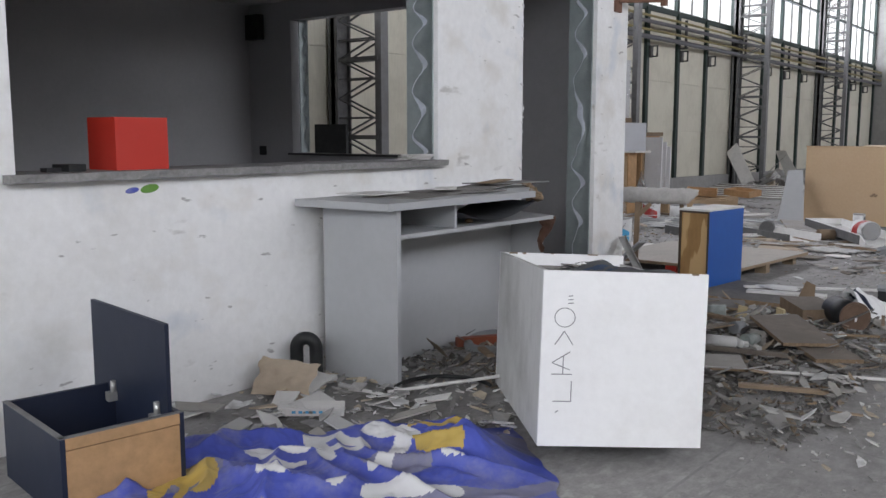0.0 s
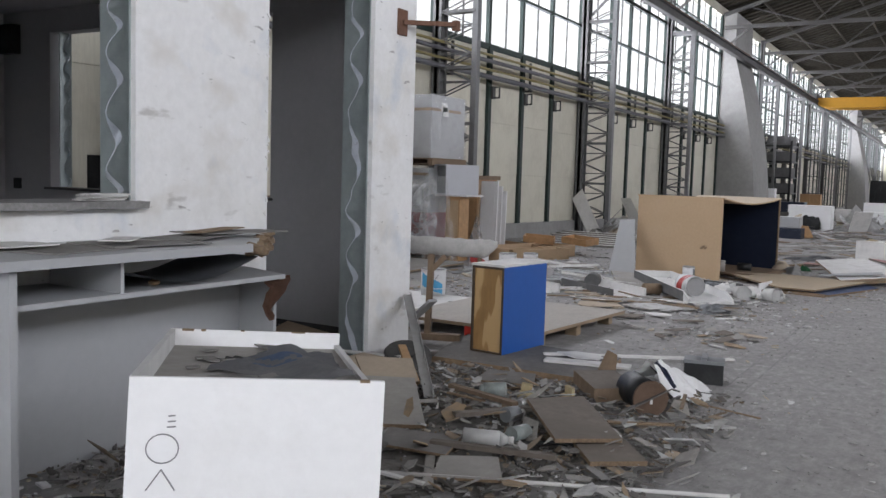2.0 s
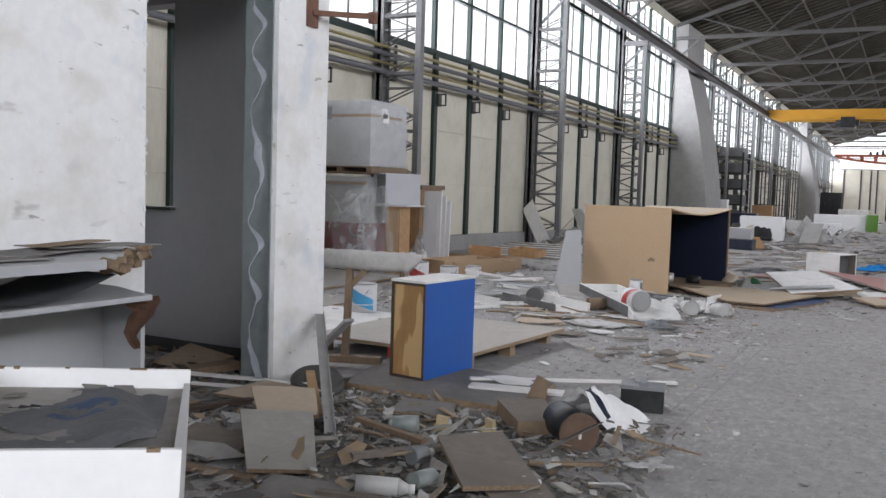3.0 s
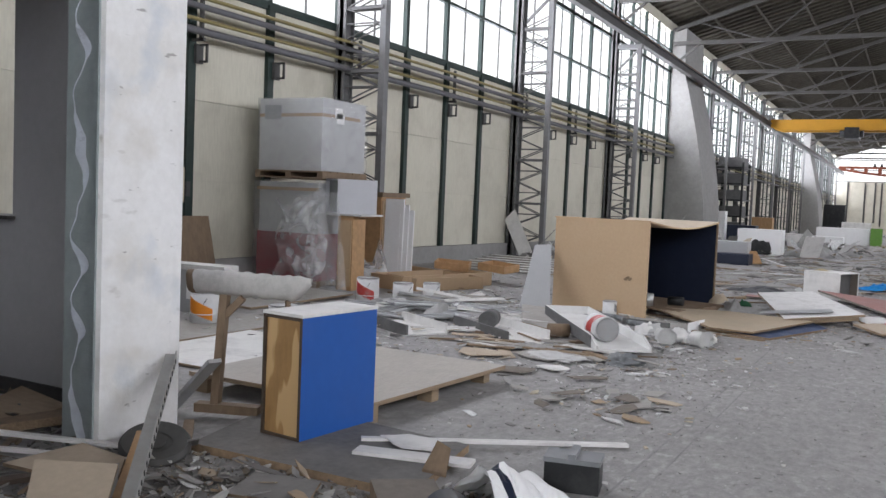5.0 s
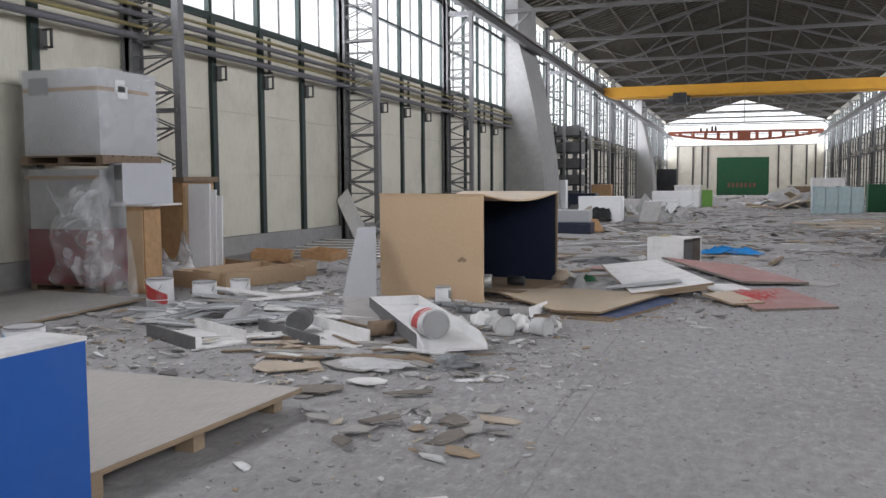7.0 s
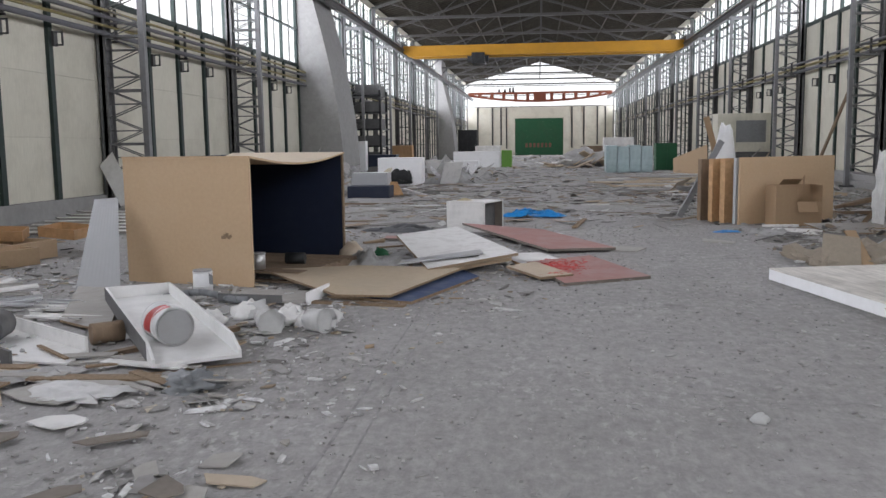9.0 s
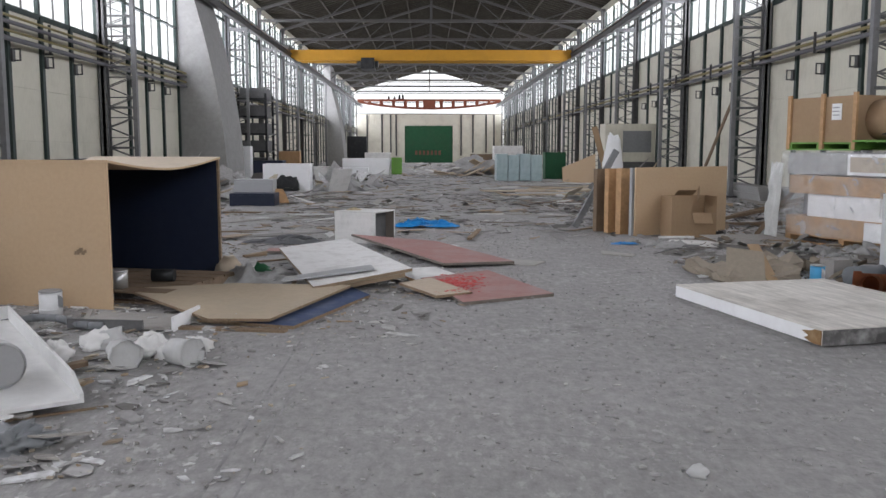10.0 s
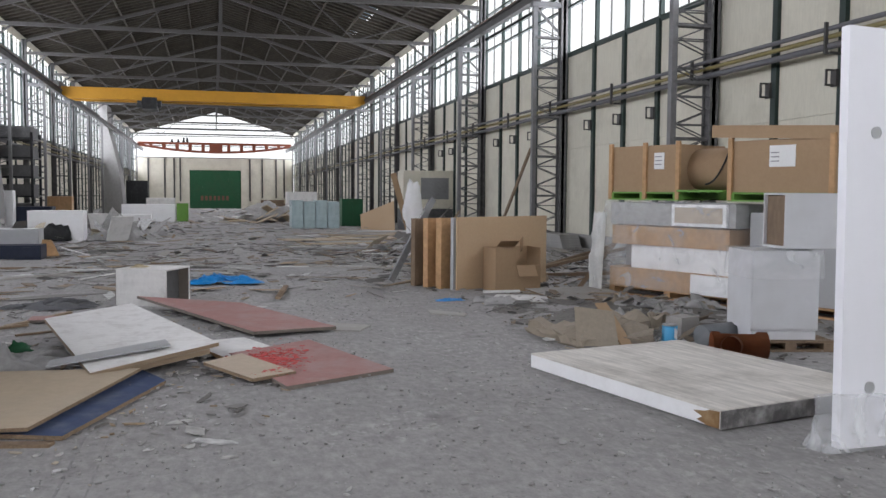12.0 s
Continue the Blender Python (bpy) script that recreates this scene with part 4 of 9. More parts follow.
    lining("trim", pose(BX0 - 0.03, 6.288, 0), 0.24, 0.0, 2.95, 6.2)
    lining("trim", pose(BX0 - 0.03, 4.038, 0), 0.24, 1.29, 2.72)
    lining("trim", pose(-8.98, 6.9, 0, 0, 0, 90), 0.15, 1.23, 2.9)
    # window sill board
    bm = bmesh.new()
    bx(bm, BX0 - 0.12, 0.98, 1.245, BX1 + 0.07, 4.09, 1.285)
    bmesh.ops.subdivide_edges(bm, edges=[e for e in bm.edges if abs(e.verts[0].co.y - e.verts[1].co.y) > 2], cuts=24, use_grid_fill=True)
    for v in bm.verts:
        if v.co.x > BX1:
            v.co.x += rnd.uniform(-0.012, 0.004)
            v.co.z += rnd.uniform(-0.003, 0.003)
    structure("window_sill", bm, M_CONCRETE_DARK, "worn grey terrazzo window sill")
    # steel bracket on the pier
    t = thing("steel_bracket", pose(BX1, 6.66, 2.68), "rusty steel arm bolted to the white pier", "bracket")
    bm = bmesh.new()
    bx(bm, 0, -0.06, -0.1, 0.02, 0.06, 0.1)
    part("plate", bm, M_RUST, t)
    bm = bmesh.new()
    bar(bm, (0.02, 0, 0), (0.3, 0.35, 0.02), 0.035)
    bar(bm, (0.3, 0.35, -0.03), (0.3, 0.35, 0.05), 0.05)
    part("arm", bm, M_RUST, t)


M_OLDBOARD0 = M_GREYBOARD
M_CONCRETE_DARK = surface("worn_terrazzo", (0.24, 0.235, 0.23), 0.7, grain=40, amount=0.3, stain=4, dirt=0.4, dirt_col=(0.12, 0.115, 0.11), bump=0.3)


def booth_contents():
    bm = bmesh.new()
    bx(bm, -0.13, -0.15, 0, 0.13, 0.15, 0.265)
    soften(bm, 0.004)
    single("red_box", bm, M_RED, pose(-4.55, 1.715, 1.286, 0, 0, 0), "glossy red box standing on the window sill", "box")
    for k in range(5):
        bm = bmesh.new()
        bx(bm, -0.045, -0.13, 0, 0.045, 0.13, 0.0075)
        single("white_tile", bm, M_WHITE_DUSTY, pose(-4.47 + 0.01 * k, 3.88 + 0.012 * (k % 3), 1.286 + 0.008 * k, 0, 0, 6 * (k % 3) - 5), "dusty white tile stacked on the sill", "tile", "tiles on the sill")
    bm = bmesh.new()
    bx(bm, -0.06, -0.05, 0, 0.06, 0.05, 0.035)
    bx(bm, -0.03, -0.14, 0, 0.02, -0.06, 0.02)
    single("grey_scrap", bm, M_BLACK, pose(-4.5, 1.36, 1.286, 0, 0, 10), "dark plastic scrap lying on the sill", "scrap")
    bm = bmesh.new()
    bx(bm, -0.13, -0.1, -0.16, 0.13, 0.0, 0.16)
    soften(bm, 0.02)
    single("wall_speaker", bm, M_BLACK, pose(-9.75, 6.87, 2.85), "black box fixed high on the grey wall", "box")
    bm = bmesh.new()
    bx(bm, -0.06, -0.02, -0.06, 0.06, 0.0, 0.06)
    bx(bm, -0.04, -0.03, -0.04, 0.04, -0.02, 0.04)
    single("wall_socket", bm, M_BLACK, pose(-9.7, 6.88, 1.25), "small dark wall socket", "socket")
    t = thing("office_chair", pose(-9.32, 7.62, 0, 0, 0, 20), "black chair standing behind the booth window", "chair")
    bm = bmesh.new()
    bx(bm, -0.25, -0.25, 0.45, 0.25, 0.25, 0.53)
    soften(bm, 0.03)
    part("seat", bm, M_BLACK, t)
    bm = bmesh.new()
    bx(bm, -0.24, 0.2, 0.7, 0.24, 0.28, 1.6)
    soften(bm, 0.03)
    part("backrest", bm, M_BLACK, t)
    bm = bmesh.new()
    tube(bm, (0, 0, 0.08), (0, 0, 0.45), 0.03)
    bar(bm, (0, 0.22, 0.46), (0, 0.25, 0.9), 0.05, 0.02)
    part("stem", bm, M_DARKSTEEL, t)
    for k in range(5):
        bm = bmesh.new()
        a = 2 * math.pi * k / 5
        bar(bm, (0, 0, 0.1), (0.28 * math.cos(a), 0.28 * math.sin(a), 0.05), 0.04)
        tube(bm, (0.28 * math.cos(a), 0.28 * math.sin(a) - 0.02, 0.026), (0.28 * math.cos(a), 0.28 * math.sin(a) + 0.02, 0.026), 0.026)
        part("leg", bm, M_BLACK, t)
    # paint smears pressed on the wall under the sill
    for (y, z, w, h, mt, nm) in ((1.72, 1.19, 0.055, 0.022, M_GREENPAL, "green"), (1.62, 1.185, 0.04, 0.015, M_TARPBLUE, "blue")):
        bm = bmesh.new()
        bmesh.ops.create_uvsphere(bm, u_segments=12, v_segments=6, radius=1)
        for v in bm.verts:
            v.co = Vector((v.co.x * 0.004, v.co.y * w, v.co.z * h))
        single("paint_smear", bm, mt, pose(BX1, y, z, 8, 0, 0), nm + " paint smear on the white booth wall", "paint smear")


def reception_desk():
    """Chipboard counter against the booth wall, its far end smashed."""
    t = thing("reception_desk", pose(0, 0, 0), "grey laminate counter with a broken end, strewn with dusty boards", "desk")
    bm = bmesh.new()
    bx(bm, -4.3, 2.85, 0, -3.7, 2.885, 1.04)
    soften(bm, 0.004)
    part("side_panel", bm, M_GREY_LAM, t)
    bm = bmesh.new()
    rnd = random.Random(9)
    pts = [(-4.36, 2.68), (-3.66, 2.74)] + [(-3.66 - 0.0, 4.22)]
    for i in range(9):
        u = i / 8
        pts.append((-3.7 - 0.6 * u + rnd.uniform(-0.05, 0.05), 4.28 + 0.75 * u + rnd.uniform(-0.09, 0.06)))
    pts.append((-4.36, 5.1))
    prism(bm, pts, 1.04, 1.082)
    part("tabletop", bm, M_GREY_LAM, t, "grey top with a torn chipboard end")
    bm = bmesh.new()
    n = 24
    for i in range(n):
        u = i / n
        mbx(bm, pose(-3.7 - 0.62 * u, 4.26 + 0.8 * u + rnd.uniform(-0.03, 0.05), 1.03 + rnd.uniform(-0.02, 0.02), rnd.uniform(-25, 25), rnd.uniform(-25, 25), rnd.uniform(0, 90)), 0.09, 0.06, 0.03)
    tagged(part("torn_chips", bm, M_CHIP, t, "ragged brown chipboard"), kind="stuff")
    bm = bmesh.new()
    prism(bm, [(-4.28, 2.885), (-3.72, 2.885), (-3.72, 4.55), (-3.9, 4.6), (-4.1, 4.68), (-4.28, 4.7)], 0.865, 0.89)
    part("shelf", bm, M_GREY_LAM, t)
    bm = bmesh.new()
    bx(bm, -4.25, 3.42, 0.89, -3.73, 3.44, 1.04)
    part("divider", bm, M_GREY_LAM, t)
    bm = bmesh.new()
    bx(bm, -4.14, 2.885, 0, -4.12, 4.75, 0.865)
    part("back_panel", bm, M_GREY_LAM, t)
    bm = bmesh.new()
    bx(bm, -4.12, 4.6, 0, -3.85, 4.625, 0.865)
    part("inner_panel", bm, M_GREY_LAM, t)
    # bent torn sheet hanging from the end
    bm = bmesh.new()
    g = []
    for i in range(9):
        u = i / 8
        w = 0.09 * (1 - u) + 0.02 + 0.03 * noise.noise(Vector((u * 6, 1, 0)))
        g.append([bm.verts.new((-3.74 - 0.05 * u + 0.02 * noise.noise(Vector((u * 5, q, 2))), 4.5 + w * q + 0.03 * math.sin(u * 7), 0.88 - 0.26 * u)) for q in (-1, -0.3, 0.3, 1)])
    for p, q in zip(g, g[1:]):
        for c in range(3):
            bm.faces.new((p[c], p[c + 1], q[c + 1], q[c]))
    bmesh.ops.solidify(bm, geom=bm.faces[:], thickness=0.006)
    part("hanging_strip", bm, M_RUST, t, "rust-brown torn strip hanging down")
    bm = bmesh.new()
    n = 10
    g = [[bm.verts.new((-3.74 - 0.5 * j / 3, 3.5 + 0.85 * i / n, 0.92 + 0.1 * math.sin(math.pi * i / n * 0.9 + 0.3) * -1 + 0.085)) for j in range(4)] for i in range(n + 1)]
    for i in range(n):
        for j in range(3):
            bm.faces.new((g[i][j], g[i + 1][j], g[i + 1][j + 1], g[i][j + 1]))
    bmesh.ops.solidify(bm, geom=bm.faces[:], thickness=0.012)
    part("sagging_sheet", bm, M_GREYPLASTIC, t, "dark underside sheet sagging into the shelf")
    # loose boards on the top
    for k, (x, y, rz, w, l, mt) in enumerate(((-4.0, 3.4, 12, 0.42, 0.7, M_GREYBOARD), (-3.98, 3.75, -8, 0.36, 0.6, M_GREYBOARD), (-4.1, 4.2, 22, 0.3, 0.75, M_GREYBOARD), (-4.12, 3.1, 5, 0.3, 0.35, M_WHITE_DUSTY),
                                              (-4.1, 4.5, -10, 0.25, 0.65, M_OLDBOARD0), (-3.95, 3.6, 40, 0.16, 0.26, M_WHITE_DUSTY), (-4.12, 4.4, 20, 0.12, 0.55, M_CHIP))):
        bm = bmesh.new()
        q = [(-w / 2, -l / 2), (w / 2 * rnd.uniform(0.7, 1), -l / 2 * rnd.uniform(0.8, 1)), (w / 2, l / 2), (0, l / 2 * rnd.uniform(0.9, 1.1)), (-w / 2 * rnd.uniform(0.6, 1), l / 2 * 0.8)]
        prism(bm, q, 0, 0.006)
        single("loose_board", bm, mt, pose(x, y, 1.0835 + 0.0068 * k, 0, 0, rz), "dusty broken board lying on the counter", "board", "boards on the counter")
    bm = bmesh.new()
    bmesh.ops.create_uvsphere(bm, u_segments=10, v_segments=6, radius=0.03)
    for v in bm.verts:
        v.co.z *= 0.5
    single("tape_roll", bm, M_CARD, pose(-3.85, 3.72, 0.905), "small brown roll lying on the counter shelf", "roll")


def white_crate():
    """Open white carcase standing tilted, pencil signs on its face."""
    t = thing("white_crate", pose(-2.396, 2.311, 0.108, -4.3, 2.3, 43.0), "white open-topped cabinet carcase tipped on rubble, pencil-marked", "crate")
    W, D, Hh, th = 0.735, 1.38, 0.775, 0.022
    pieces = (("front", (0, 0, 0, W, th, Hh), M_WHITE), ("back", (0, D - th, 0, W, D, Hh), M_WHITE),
              ("side", (0, th, 0, th, D - th, Hh), M_WHITE_SIDE), ("side", (W - th, th, 0, W, D - th, Hh - 0.05), M_WHITE_SIDE), ("inner_floor", (th, th, Hh - 0.1, W - th, D - th, Hh - 0.07), M_DUSTBOARD))
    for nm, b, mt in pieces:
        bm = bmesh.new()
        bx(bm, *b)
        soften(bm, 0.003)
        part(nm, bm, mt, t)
    # chipped rim
    rc = random.Random(12)
    for y, a, b in ((0.0, 0.66, 0.69), (D - th, 0.05, 0.1), (D - th, 0.13, 0.15), (D - th, 0.52, 0.58), (D - th, 0.3, 0.315)):
        bm = bmesh.new()
        bx(bm, a, y - 0.0015, Hh - rc.uniform(0.003, 0.009), b, y + th + 0.001, Hh + 0.0015)
        part("chipped_edge", bm, M_CHIP, t, "brown chipped edge")
    # pencil strokes, read from the foot of the face upwards
    def stroke(a, b, w=0.007):
        bm = bmesh.new()
        bar(bm, (a[0], -0.001, a[1]), (b[0], -0.001, b[1]), w * 0.55, 0.003)
        part("pencil_mark", bm, M_INK, t)
    for a, b in (((0.06, 0.2), (0.14, 0.2)), ((0.14, 0.2), (0.14, 0.29)), ((0.05, 0.32), (0.14, 0.32)), ((0.1, 0.32), (0.1, 0.4)), ((0.05, 0.37), (0.13, 0.34)), ((0.05, 0.37), (0.13, 0.42)),
                 ((0.06, 0.45), (0.1, 0.51)), ((0.1, 0.51), (0.14, 0.45)), ((0.11, 0.632), (0.135, 0.634)), ((0.112, 0.648), (0.134, 0.65)), ((0.113, 0.664), (0.132, 0.666)), ((0.075, 0.15), (0.085, 0.16))):
        stroke(a, b)
    bm = bmesh.new()
    n = 20
    for i in range(n):
        a0, a1 = 2 * math.pi * i / n, 2 * math.pi * (i + 1) / n
        bar(bm, (0.1 + 0.045 * math.cos(a0), -0.001, 0.57 + 0.042 * math.sin(a0)), (0.1 + 0.045 * math.cos(a1), -0.001, 0.57 + 0.042 * math.sin(a1)), 0.0035, 0.003)
    part("pencil_mark", bm, M_INK, t)
    rnd = random.Random(31)
    # cloth inside
    bm = bmesh.new()
    nx, ny = 26, 34
    g = []
    for i in range(nx + 1):
        row = []
        for j in range(ny + 1):
            u, v = i / nx, j / ny
            p = Vector((0.05 + 0.62 * u, 0.1 + 1.0 * v, 0))
            z = 0.012 + 0.035 * max(0, noise.fractal(Vector((u * 3.0, v * 4, 2.0)), 1.0, 2.0, 3)) + 0.045 * max(0, math.sin(u * 8 + v * 3)) * u
            edge = noise.noise(Vector((u * 4, v * 4, 7))) * 0.08
            row.append(bm.verts.new((p.x + edge * (0.5 - abs(u - 0.5)), p.y + edge, Hh - 0.07 + z)))
        g.append(row)
    for i in range(nx):
        for j in range(ny):
            u, v = i / nx, j / ny
            if u + 0.5 * noise.noise(Vector((v * 5, 3, 1))) > 0.35 and 0.06 < v < 0.95:
                f = bm.faces.new((g[i][j], g[i + 1][j], g[i + 1][j + 1], g[i][j + 1]))
                f.smooth = True
                f.material_index = 1 if 0.45 < u < 0.75 and 0.5 < v < 0.75 and noise.noise(Vector((u * 9, v * 9, 0))) > -0.1 else 0
    loose = [v for v in bm.verts if not v.link_faces]
    bmesh.ops.delete(bm, geom=loose, context="VERTS")
    ob = finish("dark_cloth", bm, [M_CLOTH, M_CLOTHBLUE])
    ob.matrix_basis = t.matrix_basis.copy()
    tagged(ob, "crumpled dark dusty cloth with blue patches lying in the crate", "cloth")
    for k in range(12):
        bm = bmesh.new()
        w = rnd.uniform(0.03, 0.09)
        prism(bm, [(-w, -w * 0.4), (w * 0.8, -w * 0.5), (w, w * 0.4), (-w * 0.6, w * 0.5)], 0, 0.006)
        single("paint_flake", bm, M_SCRAP, t.matrix_basis @ pose(rnd.uniform(0.08, 0.6), rnd.uniform(0.2, 1.3), Hh - 0.062, rnd.uniform(-4, 4), rnd.uniform(-4, 4), rnd.uniform(0, 360)), "small grey flake lying inside the crate", "flake", "flakes in the crate")


# duller white with broad grey blotches, for the crate's side panels
M_WHITE_SIDE = surface("blotched_dull_white", (0.6, 0.6, 0.59), 0.6, grain=14, amount=0.06, stain=1.6, dirt=0.65, dirt_col=(0.25, 0.245, 0.235), bump=0.05, stretch=(1, 1, 0.3))
M_CLOTHBLUE = surface("blue_denim", (0.05, 0.08, 0.14), 0.95, grain=60, amount=0.2, stain=6, dirt=0.4, dirt_col=(0.16, 0.17, 0.18), bump=0.3)


def navy_chest():
    """Low drawer box with its flap raised, in front of the booth wall."""
    t = thing("navy_chest", pose(-3.5, 0.74, 0.0, 0, 0, 82), "open navy and raw wood drawer box with a raised flap", "chest")
    # local x along its length, local y towards the wall
    L_, D, Hh = 0.46, 0.64, 0.33
    bm = bmesh.new()
    bx(bm, 0, -0.018, 0, L_, 0, Hh - 0.05)
    part("front", bm, M_PINE, t, "raw pine board")
    bm = bmesh.new()
    bx(bm, 0, -0.022, Hh - 0.045, L_, 0, Hh)
    part("rail", bm, M_PINE, t, "raw pine rail")
    for nm, b in (("side", (-0.02, -0.02, 0, 0, D, Hh)), ("side", (L_, -0.02, 0, L_ + 0.02, D, Hh)), ("back", (0, D - 0.02, 0, L_, D, Hh)), ("bottom", (0, 0, 0.05, L_, D - 0.02, 0.065))):
        bm = bmesh.new()
        bx(bm, *b)
        part(nm, bm, M_NAVY, t)
    bm = bmesh.new()
    bx(bm, -0.02, -0.022, Hh, L_ + 0.02, 0.004, Hh + 0.004)
    bx(bm, -0.022, -0.02, Hh, 0.003, D, Hh + 0.004)
    part("edge_band", bm, M_STEEL, t, "grey edge strip")
    flap = part("flap", (lambda b: (bx(b, L_ - 0.03, 0.02, Hh - 0.06, L_ - 0.012, D + 0.14, Hh + 0.37), b)[1])(bmesh.new()), M_NAVY, t, "raised navy flap")
    for y in (0.1, D - 0.1):
        bm = bmesh.new()
        tube(bm, (L_ - 0.04, y, Hh - 0.03), (L_ - 0.04, y, Hh + 0.03), 0.014, 8)
        bx(bm, L_ - 0.07, y - 0.02, Hh - 0.06, L_ - 0.031, y + 0.02, Hh - 0.02)
        part("hinge", bm, M_TIN, flap, "small brass-grey hinge")


def printed_tarp():
    """Crumpled banner on the floor with faded white and yellow print."""
    bm = bmesh.new()
    nx, ny = 280, 150
    Lx, Ly = 2.05, 1.1
    LETTERS = ((0.78, 0.73, 1.0, 0.68, 0.045), (0.78, 0.55, 0.98, 0.52, 0.03), (1.05, 0.9, 1.1, 0.55, 0.04), (1.05, 0.9, 1.27, 0.68, 0.04), (1.09, 0.66, 1.24, 0.62, 0.03), (1.34, 0.82, 1.5, 0.75, 0.05), (1.5, 0.76, 1.3, 0.4, 0.04),
               (1.3, 0.22, 1.62, 0.17, 0.05), (0.98, 0.3, 1.14, 0.25, 0.04), (0.84, 0.32, 0.93, 0.29, 0.03), (0.2, 0.12, 0.36, 0.2, 0.05), (1.6, 0.42, 1.72, 0.4, 0.03))
    def height(u, v):
        e = min(1, 6 * min(u, 1 - u)) * min(1, 5 * min(v, 1 - v))
        a = noise.fractal(Vector((u * 5, v * 3.2, 0.3)), 0.9, 2.0, 5)
        r = 1 - abs(noise.noise(Vector((u * 7 + 2, v * 4.5 + u * 3, 5.0)))) * 2.2
        return e * (0.05 + 0.09 * max(0, a) + 0.09 * max(0, r) ** 2 + 0.12 * math.exp(-((u - 0.86) / 0.1) ** 2 - ((v - 0.6) / 0.25) ** 2)) + 0.006
    def tone(u, v):
        x, y = u * Lx, v * Ly
        w = 0.015 * noise.noise(Vector((x * 5, y * 5, 1)))
        x, y = x + w, y + w
        for ax, ay, bx_, by, hw in LETTERS:
            dx, dy = bx_ - ax, by - ay
            q = max(0.0, min(1.0, ((x - ax) * dx + (y - ay) * dy) / (dx * dx + dy * dy)))
            if math.hypot(x - ax - q * dx, y - ay - q * dy) < hw:
                return 1
        if ((x - 0.51) / 0.13) ** 2 + ((y - 0.42) / 0.2) ** 2 < 1 and not (y < 0.42 and min(abs(x - 0.47), abs(x - 0.55)) < 0.02):
            return 2
        if 1.5 < x < 1.78 and 0.5 < y < 0.86 and noise.noise(Vector((x * 6, y * 5, 2))) > -0.05:
            return 2
        if noise.noise(Vector((x * 2.2 + 3, y * 3.5, 6))) > 0.28:
            return 3
        return 0
    g = []
    for i in range(nx + 1):
        row = []
        for j in range(ny + 1):
            u, v = i / nx, j / ny
            ex = 0.07 * noise.noise(Vector((v * 4, 9, u)))
            ey = 0.1 * noise.noise(Vector((u * 5, 4, v)))
            row.append(bm.verts.new((u * Lx + ex, v * Ly * (1 - 0.25 * abs(u - 0.5)) + ey, 0.7 * height(u, v) + 0.002)))
        g.append(row)
    for i in range(nx):
        for j in range(ny):
            f = bm.faces.new((g[i][j], g[i + 1][j], g[i + 1][j + 1], g[i][j + 1]))
            f.smooth = True
            f.material_index = tone((i + 0.5) / nx, (j + 0.5) / ny)
    ob = finish("printed_tarp", bm, [M_TARPBLUE, M_TARPWHITE, M_TARPYELLOW, M_TARPDUST])
    ob.matrix_basis = pose(-3.371, 0.503, 0.0, 0, 0, 50)
    tagged(ob, "crumpled blue vinyl banner with faded white and yellow print", "banner")
    bm = bmesh.new()
    for i in range(16):
        a0, a1 = 2 * math.pi * i / 16, 2 * math.pi * (i + 1) / 16
        bar(bm, (0.014 * math.cos(a0), 0.014 * math.sin(a0), 0), (0.014 * math.cos(a1), 0.014 * math.sin(a1), 0), 0.005)
    r = part("eyelet", bm, M_TIN, ob, "metal eyelet")
    r.matrix_basis = pose(1.84, 0.74, 0.115, 30, 20, 0)


booth()
booth_contents()
reception_desk()
white_crate()
navy_chest()
printed_tarp()

# ---- shapes shared by the loose things ----
def blob(bm, sx, sy, sz, seed, rough=0.5, seg=18, flat=0.35):
    """Crumpled lump, flattened below."""
    start = len(bm.verts)
    bmesh.ops.create_uvsphere(bm, u_segments=seg, v_segments=seg // 2 + 2, radius=1)
    bm.verts.ensure_lookup_table()
    for v in bm.verts[start:]:
        n = noise.fractal(v.co * 1.8 + Vector((seed, seed * 2, 0)), 0.9, 2.0, 4)
        r = 1 + rough * n - 0.35 * rough * abs(noise.noise(v.co * 5 + Vector((seed, 0, 0))))
        c = v.co * r
        v.co = Vector((c.x * sx, c.y * sy, max(-flat, c.z) * sz + flat * sz))
    for f in bm.faces:
        f.smooth = True


def crumple(bm, sx, sy, h, seed, n=22, edge=0.12, fold=5.0):
    """A creased loose sheet lying on the ground."""
    g = []
    for i in range(n + 1):
        row = []
        for j in range(n + 1):
            u, v = i / n - 0.5, j / n - 0.5
            e = min(1, 5 * min(0.5 - abs(u), 0.5 - abs(v)) + 0.15)
            r = 1 - 2 * abs(noise.noise(Vector((u * fold + seed, v * fold, seed))))
            z = e * h * (0.35 + 0.65 * max(0, r)) * (0.6 + 0.6 * noise.noise(Vector((u * 3, v * 3, seed + 4))) ** 2 * 4)
            du, dv = edge * noise.noise(Vector((v * 4, seed, u))), edge * noise.noise(Vector((u * 4, seed + 2, v)))
            row.append(bm.verts.new(((u + du) * sx, (v + dv) * sy, 0.004 + max(0, z))))
        g.append(row)
    for i in range(n):
        for j in range(n):
            f = bm.faces.new((g[i][j], g[i + 1][j], g[i + 1][j + 1], g[i][j + 1]))
            f.smooth = True


